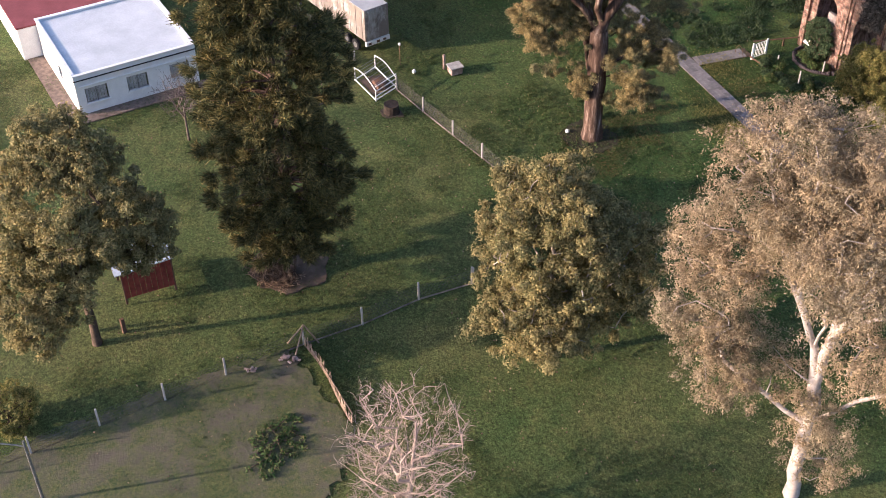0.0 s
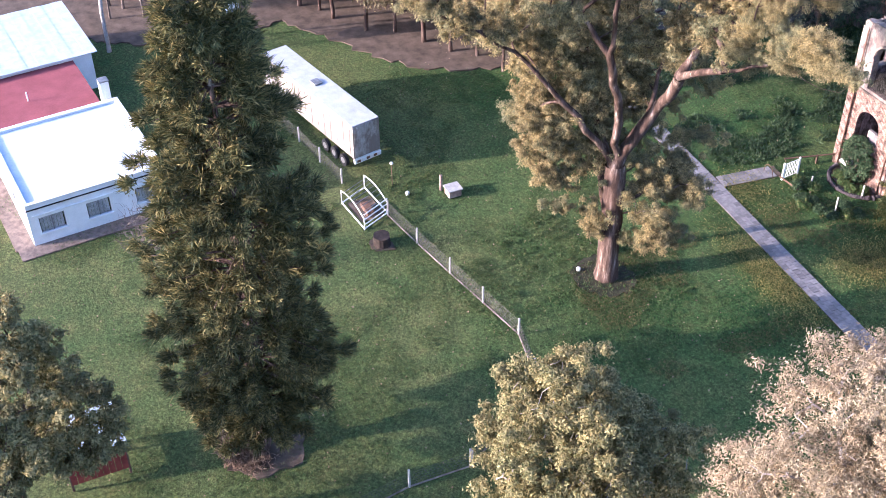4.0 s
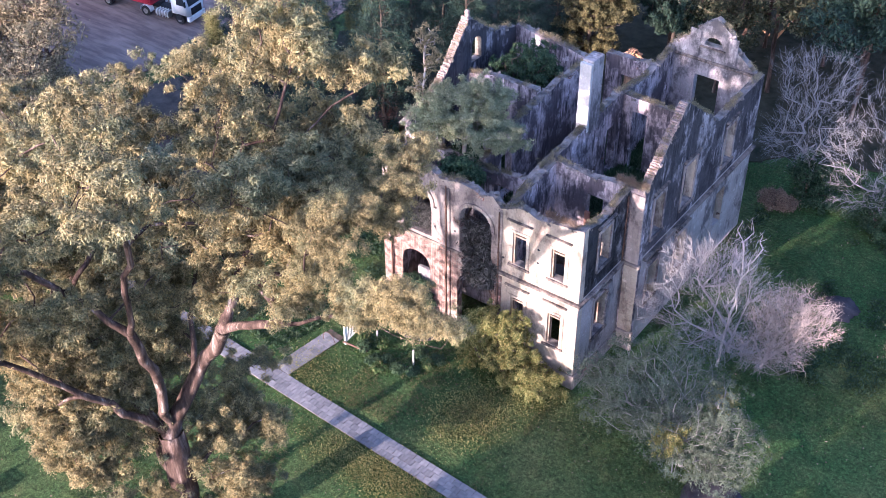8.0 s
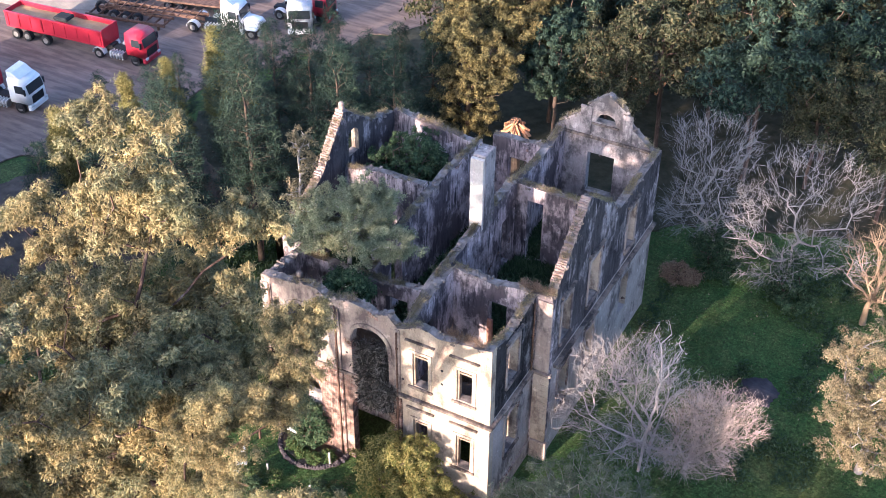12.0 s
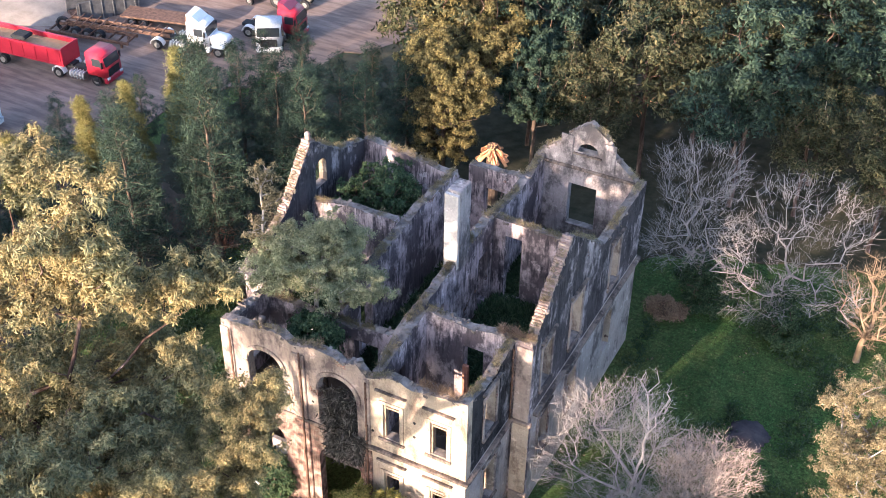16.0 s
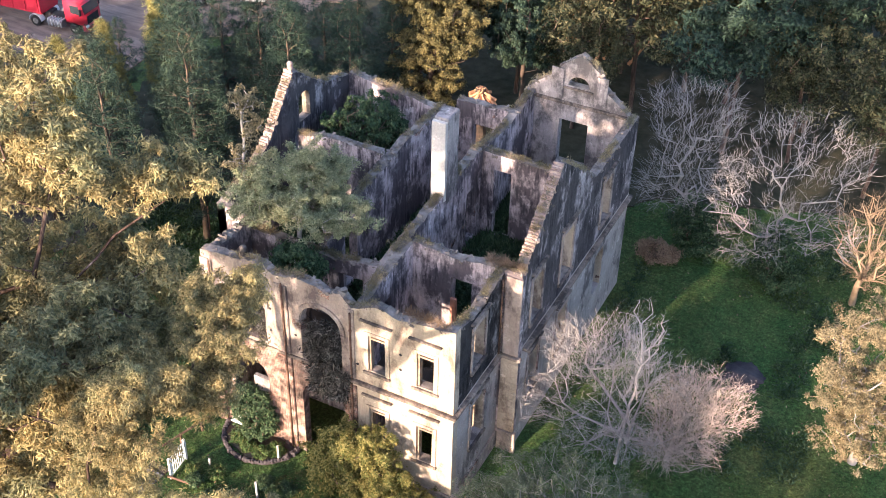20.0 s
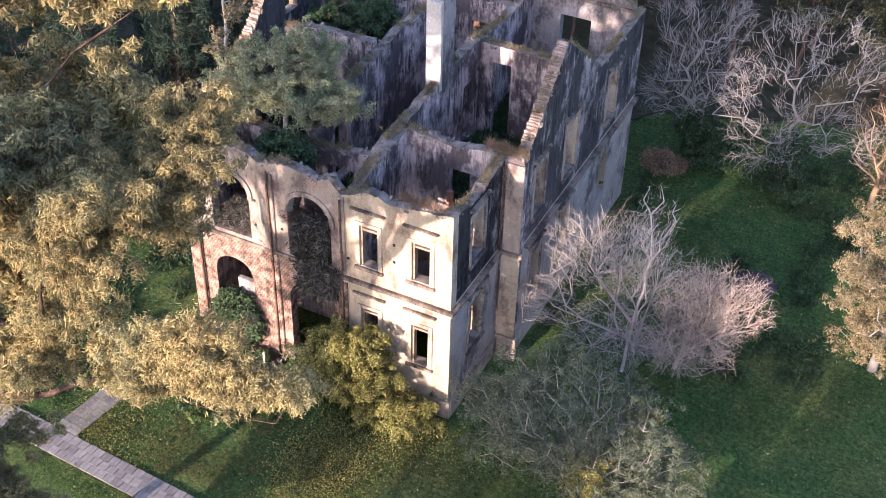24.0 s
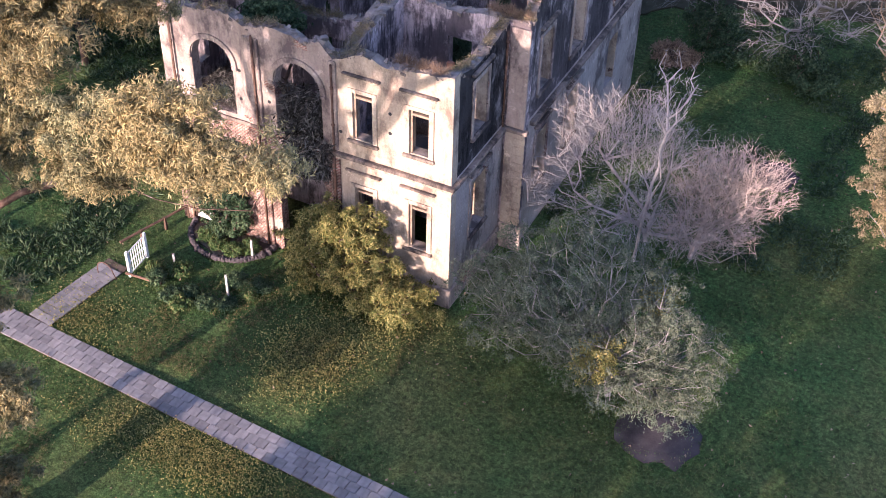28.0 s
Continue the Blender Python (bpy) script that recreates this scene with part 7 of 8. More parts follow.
rod(bm, (-0.5, 0, 1.2), (0.5, 0, 1.25), 0.025, None, 5)
ob = part("stake", bm, M_WOODPALE, None, "thin crossed wooden stake in the lawn")
ob.location = (-26.5, -39.2, 0)
tagged(ob, category="stake")

shed = empty("red_shed", (-7.0, -58.4, 0), "small red board shed with a pale tin roof", "shed")
for k in range(9):
    part("board", boxed((0.02, -1.6 + k * 0.36, 0.5), (0.08, -1.6 + k * 0.36 + 0.34, 2.9), 0.01), M_REDWOOD, shed)
for k in range(9):
    part("board", boxed((-2.6 + k * 0.29, 1.62, 0.5), (-2.6 + k * 0.29 + 0.27, 1.68, 2.8), 0.01), M_REDWOOD, shed)
part("roof", boxed((-2.9, -1.9, 2.95), (0.35, 1.95, 3.02), 0, pose(0, 0, 0, 3, 3, 0)), M_TIN, shed, "pale tin roof")
for x, y in ((0, -1.6), (0, 1.65), (-2.6, 1.65), (-2.6, -1.6)):
    part("post", boxed((x - 0.07, y - 0.07, 0), (x + 0.07, y + 0.07, 3.0), 0.01), M_WOODDARK, shed)
for x, y in ((-4.5, -60.8), (-5.4, -62.6)):
    post_thing("wooden_post", x, y, 1.1, M_WOODDARK, "short dark wooden post", "", 0.12)
lp = empty("street_lamp", (7.0, -68.0, 0), "pale metal lamp post with a bent arm", "street lamp")
bm = bmesh.new()
rod(bm, (0, 0, 0), (0, 0, 5.0), 0.10, 0.07, 10)
part("pole", bm, M_STEEL, lp)
bm = bmesh.new()
prev = Vector((0, 0, 4.6))
for k in range(1, 8):
    f = k / 7
    p = Vector((-0.6 * f, -1.9 * f, 4.6 + 0.5 * math.sin(f * 1.6)))
    rod(bm, prev, p, 0.045, None, 8)
    prev = p
part("arm", bm, M_STEEL, lp)
part("head", boxed((-0.9, -2.5, 4.95), (-0.45, -1.8, 5.12), 0.06), M_CONCRETE, lp)

# ---------------------------------------------------------------- garden in front of the ruin
gate = empty("white_gate", (-14.45, -5.2, 0), "white barred garden gate standing open", "gate")
gx = Vector((-0.15, 1.5, 0)).normalized()
for k in range(2):
    part("post", boxed((gx.x * 1.55 * k - 0.07, gx.y * 1.55 * k - 0.07, 0), (gx.x * 1.55 * k + 0.07, gx.y * 1.55 * k + 0.07, 1.55), 0.02), M_WHITE, gate)
for k in range(1, 9):
    p = gx * 1.55 * k / 9
    bm = bmesh.new()
    rod(bm, p + Vector((0, 0, 0.12)), p + Vector((0, 0, 1.42)), 0.03, None, 6)
    part("bar", bm, M_WHITE, gate)
for z in (0.15, 0.8, 1.4):
    bm = bmesh.new()
    rod(bm, Vector((0, 0, z)), gx * 1.55 + Vector((0, 0, z)), 0.035, None, 6)
    part("rail", bm, M_WHITE, gate)
hoop = bmesh.new()
prev = Vector((0, 0, 0))
for k in range(1, 11):
    a = math.pi * k / 10
    p = Vector((-0.5 + 0.5 * math.cos(a), -0.1, 0.95 * math.sin(a) ** 0.6))
    rod(hoop, prev, p, 0.025, None, 6)
    prev = p
ob = part("hoop", hoop, M_RUST, None, "bent pipe hoop beside the gate")
ob.location = (-14.9, -5.7, 0)
tagged(ob, category="hoop")
rail = empty("rail_fence", (-15.9, -4.0, 0), "low pale wooden rail running to the ruin", "fence")
bm = bmesh.new()
rod(bm, (0, 0, 0.7), (1.2, 3.9, 0.75), 0.07, None, 6)
part("rail", bm, M_WOODDARK, rail)
for f in (0.3, 0.65, 1.0):
    part("post", boxed((1.2 * f - 0.06, 3.9 * f - 0.06, 0), (1.2 * f + 0.06, 3.9 * f + 0.06, 0.8)), M_WOODDARK, rail)
rail = empty("rail_fence", (-14.5, -5.4, 0), "low pale wooden rail by the flower bed", "fence")
bm = bmesh.new()
rod(bm, (0, 0, 0.35), (1.9, 0.2, 0.32), 0.07, None, 6)
part("rail", bm, M_WOODDARK, rail)
for x, y, h in ((-9.5, -4.2, 1.35), (-10.0, -1.35, 1.2), (-13.0, -3.6, 0.8)):
    post_thing("white_post", x, y, h, M_CONCRETE, "short white post in the garden bed", "garden posts", 0.055)
patch("flower_bed", [(-14.0, -0.8), (-13.0, -1.7), (-11.2, -2.1), (-9.9, -1.3), (-9.6, 0.0), (-13.9, 0.0)], 0.10, M_DIRT, "dark semicircular flower bed by the facade", "flower bed", 15, 0.3, 0.1)
rngB = np.random.default_rng(8)
kerbst = empty("bed_edging", (-11.8, 0, 0), "curved edging of rough stones", "edging")
for k in range(40):
    a = math.pi * (1.02 + 0.96 * k / 39)
    s = rngB.uniform(0.13, 0.22)
    bm = bmesh.new()
    bmesh.ops.create_icosphere(bm, subdivisions=1, radius=s, matrix=pose(2.35 * math.cos(a), 2.25 * math.sin(a), 0.12, *rngB.uniform(0, 180, 3)))
    for v in bm.verts:
        v.co += Vector(rngB.normal(0, 0.02, 3))
    part("stone", bm, M_ASH, kerbst)
sign = empty("garden_box", (-12.9, -0.1, 0), "small white house-shaped box on a post", "garden box")
part("post", boxed((-0.06, -0.06, 0), (0.06, 0.06, 0.9)), M_WOODPALE, sign)
part("box", boxed((-0.35, -0.3, 0.9), (0.35, 0.3, 1.35), 0.02), M_CONCRETE, sign)
part("roof", boxed((-0.45, -0.45, 1.36), (0.45, 0.0, 1.42), 0, pose(0, 0, 0.1, 20, 0, 0)), M_WHITE, sign)


def low_plant(x, y, r, h, mat, seed, label):
    tree("garden_shrub", (x, y, 0), [(0, 0, -0.05), (0, 0, h * 0.35)], [((0, 0, h * 0.6), (r, r, h * 0.45))], mat, M_BARKDARK, label, seed, ends=40, per=40, spread=0.16, leaf=(0.14, 0.08), r_max=0.04, category="shrub", group="garden shrubs")


for k, (x, y) in enumerate([(-13.6, -4.4), (-12.9, -5.0), (-12.0, -5.5), (-11.0, -5.8), (-10.0, -5.4), (-9.2, -4.8), (-8.6, -4.0), (-8.2, -3.1), (-9.8, -3.4), (-12.6, -4.0), (-11.2, -4.8)]):
    low_plant(x + rngB.uniform(-0.2, 0.2), y + rngB.uniform(-0.2, 0.2), rngB.uniform(0.35, 0.6), rngB.uniform(0.35, 0.75), M_GREEN if k % 3 else M_WEED, 300 + k, "low dark shrub in the round garden bed")
for k, (x, y) in enumerate([(-12.9, -1.0), (-12.0, -1.4), (-11.0, -1.5), (-10.4, -0.9)]):
    low_plant(x, y, 0.45, 0.5, M_WEED, 330 + k, "low plants in the stone-edged bed")
tree("ivy_bush", (-12.1, -0.7, 0), [(0, 0, -0.1), (0, 0, 1.0)], [((0, 0.2, 2.0), (1.5, 0.7, 2.0))], M_GREEN, M_BARKDARK, "dark green climber in front of the brick arch", 340, ends=120, per=60, spread=0.28, leaf=(0.18, 0.11), r_max=0.06, category="bush")
bare_tree("red_sapling", (-26.1, 14.3, 0), [(0, 0, -0.1), (0.1, 0, 2.4), (0.1, 0.1, 3.6)], [((0.1, 0, 5.0), (1.1, 1.1, 1.5))], M_REDTWIG, "small bare reddish sapling beside the ruin", 360, ends=90, fuzz=4, r_max=0.07)
# reddish bush, mounds
patch("earth_mound", [(9.6, 17.0), (10.6, 16.2), (12.0, 16.6), (12.3, 18.2), (11.2, 19.2), (9.8, 18.6)], 0.02, M_ASH, "dark mound of earth on the lawn", "mound", 16, 0.2, 0.12, "", 0.4)
patch("ash_mound", [(9.7, -3.9), (10.9, -4.6), (12.6, -4.4), (13.4, -3.1), (12.8, -1.7), (10.8, -1.4), (9.7, -2.4)], 0.03, M_ASH, "round grey ash patch under the willowy tree", "mound", 17, 0.4, 0.15, "", 0.12)
tree("reddish_bush", (2.4, 26.0, 0), [(0, 0, -0.1), (0, 0, 0.8)], [((0, 0, 0.9), (1.3, 1.1, 0.7)), ((0.9, 0.4, 0.6), (0.7, 0.8, 0.5))], M_STRAW, M_BARKDARK, "low reddish-brown bush by the bare trees", 345, ends=120, per=40, spread=0.3, leaf=(0.22, 0.06), r_max=0.06, category="bush")
# scattered pale leaves and stones on the lawn
n = 2600
cs = np.stack([rngB.uniform(-45, 22, n), rngB.uniform(-66, 32, n), np.full(n, 0.10)], 1)
v, q = leaves(rngB, cs, 1, 0.02, 0.16, 0.11, 0.0, 0.1)
ob = part("fallen_leaves", quick_mesh("fallen_leaves", v, q, M_STRAW), None, None, "scattered dry leaves on the lawn")
tagged(ob, category="leaves", kind="stuff")
rngL = np.random.default_rng(19)
# yellow litter laid thick here also draws in the lawn's sunlit patches
for x, y, sx, sy, n in ((-3.9, -5.8, 1.3, 1.5, 7000), (-5.6, -12.9, 2.8, 0.9, 9000), (-2.4, -2.6, 2.2, 0.8, 2400), (-14.6, -8.6, 1.4, 1.2, 2200)):
    cs = np.stack([rngL.normal(x, sx, n), rngL.normal(y, sy, n), np.full(n, 0.10)], 1)
    cs = cs[np.abs(cs[:, 1] + 10.44 + 0.0559 * (cs[:, 0] + 16.0)) > 0.75]
    v, q = leaves(rngL, cs, 1, 0.02, 0.105, 0.06, 0.0, 0.1)
    tagged(part("fallen_leaves", quick_mesh("fallen_leaves", v, q, M_BUSH), None, None, "drift of yellow leaves by the path, also standing for sunlit lawn"), category="leaves", kind="stuff")
# weed tufts over the lawn
def tufts(name, n, x0, x1, y0, y1, size, mat, seed, label, lean=-0.7, per=7):
    r = np.random.default_rng(seed)
    xs, ys = r.uniform(x0, x1, n * 3), r.uniform(y0, y1, n * 3)
    keep = np.array([noise.noise((x * 0.11, y * 0.11, seed)) + 0.6 * noise.noise((x * 0.4, y * 0.4, seed)) > 0.02 for x, y in zip(xs, ys)])
    keep &= ~(np.abs(ys + 10.44 + 0.0559 * (xs + 16.0)) < 0.8) & ~((xs > -17.0) & (xs < 1.2) & (ys > -0.4) & (ys < 23))
    xs, ys = xs[keep][:n], ys[keep][:n]
    cs = np.stack([xs, ys, np.full(len(xs), 0.02)], 1)
    v, q = leaves(r, cs, per, 0.10, size, size * 0.22, lean, 0.15)
    ob = part(name, quick_mesh(name, v, q, mat), None, None, label)
    tagged(ob, category="grass", kind="stuff")


tufts("grass", 60000, -42, 24, -66, 32, 0.12, M_WEED, 61, "short grass and weed tufts over the lawn")
tufts("weeds", 1100, -30, -6, -33, -13, 0.24, M_WEED, 62, "taller broad-leaved weeds round the eucalyptus")
tufts("weeds", 2600, -33, -17.2, -10, 17, 0.40, M_GREEN, 67, "tall green weeds beside the ruin")
tufts("weeds", 1800, 1.5, 16, 8, 34, 0.34, M_GREEN, 63, "taller weeds beside the ruin")
tufts("dry_grass", 5000, -12, 0, -26, -1, 0.10, M_GOLD, 64, "yellow grass tufts on the lawn before the ruin")
tree("nettle_clump", (8.6, -55.0, 0), [(0, 0, -0.1), (0, 0, 0.4)], [((0, 0, 0.15), (1.7, 1.5, 0.08)), ((1.2, -1.2, 0.14), (1.2, 1.0, 0.06)), ((-1.0, 1.0, 0.12), (0.9, 0.9, 0.05))], M_WEED, M_BARKDARK, "spreading patch of low green weeds in the fence corner", 350, ends=70, per=16, spread=0.22, leaf=(0.25, 0.12), r_max=0.03, category="weeds")
bare_tree("young_tree", (-23.6, -51.2, 0), [(0, 0, -0.1), (0, 0, 1.8), (0.2, 0, 3)], [((0, 0, 4.2), (2.4, 2.2, 1.6))], M_VINE, "small thin young tree near the bungalow", 352, ends=160, fuzz=3, r_max=0.08)
tree("hedge_bush", (0.6, -68.6, 0), [(0, 0, -0.1), (0, 0, 0.7)], [((0, 0, 1.4), (1.9, 1.9, 1.4))], M_BUSH, M_BARKDARK, "round orange-tipped bush by the fence", 353, ends=130, per=60, spread=0.3, leaf=(0.18, 0.09), r_max=0.06, category="bush")
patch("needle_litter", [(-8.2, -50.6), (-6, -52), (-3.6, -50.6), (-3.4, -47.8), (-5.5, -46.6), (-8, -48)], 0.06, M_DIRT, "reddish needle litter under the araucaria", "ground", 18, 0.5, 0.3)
for x, y, r in ((-5.0, -50.3, 1.2), (-6.6, -50.6, 0.9)):
    cs = np.random.default_rng(int(r * 10)).normal(0, 1, (160, 3)) * (r * 0.5, r * 0.5, 0.12) + (x, y, 0.25)
    v, q = leaves(np.random.default_rng(4), np.abs(cs) * np.sign(cs), 10, 0.12, 0.35, 0.05, 0.0, 0.4)
    tagged(part("fallen_fronds", quick_mesh("fallen_fronds", v, q, M_STRAW), None, None, "heap of reddish fallen fronds"), category="litter", kind="stuff")

# ---------------------------------------------------------------- trucks in the yard
def wheel(parent, x, y, r=0.5, w=0.3):
    bm = bmesh.new()
    rod(bm, (x, y - w / 2, r), (x, y + w / 2, r), r, r, 20)
    wh = part("wheel", bm, M_BLACK, parent)
    bm = bmesh.new()
    rod(bm, (x, y - w / 2 - 0.02, r), (x, y + w / 2 + 0.02, r), r * 0.56, r * 0.56, 14)
    part("rim", bm, M_STEEL, wh)


def ring_mesh(r, q, n=20, k=8):
    """Vertices and faces of a ring."""
    a, b = np.meshgrid(np.arange(n) * 2 * np.pi / n, np.arange(k) * 2 * np.pi / k, indexing="ij")
    v = np.stack([(r + q * np.cos(b)) * np.cos(a), (r + q * np.cos(b)) * np.sin(a), q * np.sin(b)], -1).reshape(-1, 3)
    i, j = np.meshgrid(np.arange(n), np.arange(k), indexing="ij")
    f = np.stack([i * k + j, (i + 1) % n * k + j, (i + 1) % n * k + (j + 1) % k, i * k + (j + 1) % k], -1).reshape(-1, 4)
    return v, f


def cab(parent, x0, paint, high=True):
    """Truck cab; its front faces +x, x0 is the front bumper."""
    bm = bmesh.new()
    prof = [(0, 0.95), (0, 1.9), (-0.25, 2.95), (-0.75, 3.25), (-2.1, 3.35 if high else 3.25), (-2.1, 0.95)]
    L = [bm.verts.new((x0 + x, -1.2, z)) for x, z in prof]
    R = [bm.verts.new((x0 + x, 1.2, z)) for x, z in prof]
    bm.faces.new(L), bm.faces.new(R[::-1])
    for i in range(len(prof)):
        j = (i + 1) % len(prof)
        bm.faces.new((L[j], L[i], R[i], R[j]))
    bmesh.ops.recalc_face_normals(bm, faces=bm.faces)
    bmesh.ops.bevel(bm, geom=list(bm.edges), offset=0.09, segments=2, affect="EDGES")
    c = part("cab", bm, paint, parent, "", True)
    part("windscreen", boxed((-0.02, -1.05, -0.42), (0.02, 1.05, 0.42), 0.01, pose(x0 - 0.1, 0, 2.42, 0, -13.5, 0)), M_GLASSDARK, c)
    for y in (-1.215, 1.215):
        part("side_window", boxed((x0 - 1.35, y - 0.01, 2.0), (x0 - 0.45, y + 0.01, 2.75), 0.005), M_GLASSDARK, c)
        part("mirror", boxed((x0 - 0.3, y * 1.12 - 0.1, 2.0), (x0 - 0.15, y * 1.12 + 0.1, 2.6), 0.03), M_BLACK, c)
        part("headlight", boxed((x0 - 0.02, y * 0.78 - 0.2, 0.75), (x0 + 0.13, y * 0.78 + 0.2, 0.98), 0.03), M_CURTAIN, c)
        part("step", boxed((x0 - 1.5, y * 0.98 - 0.08, 0.45), (x0 - 0.9, y * 0.98 + 0.08, 0.9), 0.03), M_BLACK, c)
    part("grille", boxed((x0 + 0.005, -0.8, 1.0), (x0 + 0.05, 0.8, 1.75), 0.02), M_BLACK, c)
    part("bumper", boxed((x0 - 0.35, -1.22, 0.4), (x0 + 0.1, 1.22, 0.94), 0.08), paint, c)
    if high:
        bm = bmesh.new()
        pts = [(-0.8, 3.33), (-2.05, 3.4), (-2.05, 4.0), (-1.5, 3.85)]
        A = [bm.verts.new((x0 + x, -1.0, z)) for x, z in pts]
        B = [bm.verts.new((x0 + x, 1.0, z)) for x, z in pts]
        bm.faces.new(A), bm.faces.new(B[::-1])
        for i in range(4):
            j = (i + 1) % 4
            bm.faces.new((A[j], A[i], B[i], B[j]))
        bmesh.ops.recalc_face_normals(bm, faces=bm.faces)
        part("wind_deflector", bm, paint, c)


def tractor(parent, x0, paint, high=True):
    cab(parent, x0, paint, high)
    part("chassis", boxed((x0 - 6.3, -0.45, 0.7), (x0 - 0.5, 0.45, 1.0), 0.02), M_BLACK, parent)
    for y in (-1.05, 1.05):
        bm = bmesh.new()
        rod(bm, (x0 - 4.0, y, 0.72), (x0 - 2.4, y, 0.72), 0.36, 0.36, 14)
        part("fuel_tank", bm, M_STEEL, parent, "ribbed silver fuel tank", False)
        for k in range(5):
            part("tank_strap", boxed((x0 - 3.85 + k * 0.33, y - 0.375, 0.4), (x0 - 3.80 + k * 0.33, y + 0.375, 1.09), 0.01), M_CURTAIN, parent)
        wheel(parent, x0 - 1.2, y)
        wheel(parent, x0 - 5.3, y, 0.5, 0.5)
        bm = bmesh.new()
        prev = None
        for k in range(9):
            a = math.pi * k / 8
            p = Vector((x0 - 5.3 + 0.66 * math.cos(a), y, 0.55 + 0.6 * math.sin(a)))
            if prev is not None:
                d = (p - prev)
                box(bm, (-d.length / 2, -0.28, -0.02), (d.length / 2, 0.28, 0.02), 0, Matrix.Translation((p + prev) / 2) @ d.to_track_quat("X", "Z").to_matrix().to_4x4())
            prev = p
        part("mudguard", bm, M_CURTAIN, parent)


def tipper(parent, x1, L, paint, load):
    """Open dump body from x1 backwards."""
    x0 = x1 - L
    body = empty("dump_body", (0, 0, 0))
    body.parent = parent
    for y in (-1.25, 1.15):
        part("side", boxed((x0, y, 1.35), (x1, y + 0.1, 2.75), 0.02), paint, body)
        part("rim", boxed((x0, y - 0.06, 2.754), (x1, y + 0.16, 2.9), 0.02), paint, body)
        for k in range(9):
            part("rib", boxed((x0 + 0.3 + k * (L - 0.6) / 8, y + (-0.06 if y < 0 else 0.102), 1.4), (x0 + 0.4 + k * (L - 0.6) / 8, y + (-0.002 if y < 0 else 0.16), 2.72)), paint, body)
    part("front", boxed((x1 - 0.1, -1.15, 1.35), (x1, 1.15, 3.0), 0.02), paint, body)
    part("tailgate", boxed((x0, -1.15, 1.35), (x0 + 0.1, 1.15, 2.9), 0.02), paint, body)
    part("bed", boxed((x0, -1.2, 1.2), (x1, 1.2, 1.346)), paint, body)
    bm = bmesh.new()
    bmesh.ops.create_grid(bm, x_segments=24, y_segments=8, size=0.5, matrix=Matrix.Translation(((x0 + x1) / 2, 0, 2.45)) @ Matrix.Diagonal((L - 0.22, 2.28, 1, 1)))
    for v in bm.verts:
        v.co.z += 0.12 * noise.noise((v.co.x, v.co.y * 2, 0.3))
    part("load", bm, load, body, "sandy load", True)
    for k in range(3):
        for y in (-1.0, 1.0):
            wheel(parent, x0 + 0.9 + k * 1.35 + (0.9 if k == 2 else 0), y, 0.5, 0.5)
    part("chassis", boxed((x0 + 0.2, -0.5, 0.85), (x1 + 0.4, 0.5, 1.19), 0.02), M_BLACK, parent)


t1 = empty("dump_truck", (-52.7, 33.9, 0.1), "red articulated dump truck with a sandy load", "truck")
t1.rotation_euler = (0, 0, radians(5))
tractor(t1, 0, M_TRUCKRED, False)
tipper(t1, -4.6, 11.5, M_TRUCKRED, M_SAND)
part("tarp_roll", boxed((-10.2, -1.25, 2.95), (-8.6, 0.2, 3.35), 0.15), M_BLACK, t1, "black rolled tarpaulin")
t2 = empty("dump_truck", (-55.9, 22.2, 0.1), "white truck with a dark red dump trailer", "truck")
t2.rotation_euler = (0, 0, radians(8))
tractor(t2, 0, M_WHITE, True)
tipper(t2, -4.6, 10, M_TRUCKRED, M_SAND)
t3 = empty("truck", (-46.9, 43.6, 0.1), "white truck with a bare chassis trailer", "truck")
t3.rotation_euler = (0, 0, radians(12))
tractor(t3, -1.7, M_WHITE, True)
bm = bmesh.new()
box(bm, (-1.75, -0.85, 0.95), (0.0, 0.85, 1.95), 0.22)
for v in bm.verts:
    if v.co.x > -0.6:
        v.co.z -= 0.18 * (v.co.z > 1.4)
part("bonnet", bm, M_WHITE, t3, "long white bonnet", True)
for y in (-0.95, 0.95):
    part("wing", boxed((-1.4, y - 0.3, 0.9), (-0.1, y + 0.3, 1.25), 0.14), M_WHITE, t3)
    wheel(t3, -0.8, y)
part("bumper", boxed((-0.12, -1.15, 0.4), (0.12, 1.15, 0.8), 0.06), M_STEEL, t3)
for y in (-0.5, 0.45):
    part("beam", boxed((-17, y, 1.0), (-6, y + 0.12, 1.35)), M_RUST, t3)
for k in range(12):
    part("crossbar", boxed((-16.8 + k * 0.9, -1.1, 1.36), (-16.7 + k * 0.9, 1.1, 1.44)), M_RUST, t3)
for k in range(3):
    for y in (-1.0, 1.0):
        wheel(t3, -15.8 + k * 1.3, y, 0.5, 0.5)
t4 = empty("truck", (-43.4, 45.0, 0.1), "old grey-white truck parked in the yard", "truck")
t4.rotation_euler = (0, 0, radians(-60))
tractor(t4, 0, M_CURTAIN, False)
t5 = empty("truck", (-42.5, 49.5, 0.1), "red truck parked behind the others", "truck")
t5.rotation_euler = (0, 0, radians(10))
tractor(t5, 0, M_TRUCKRED, True)
# scrap and machinery along the back of the yard
patch("sand_mound", [(-80, 38), (-72, 36), (-66, 40), (-67, 47), (-74, 52), (-84, 48)], 0.12, M_PALESAND, "pale heap of spread sand and gravel", "sand heap", 21, 1.5, 0.6, "", 0.9)
skip = empty("steel_skip", (-63.6, 45.0, 0.1), "open dark steel skip container with rusty floor", "container")
skip.rotation_euler = (0, 0, radians(62))
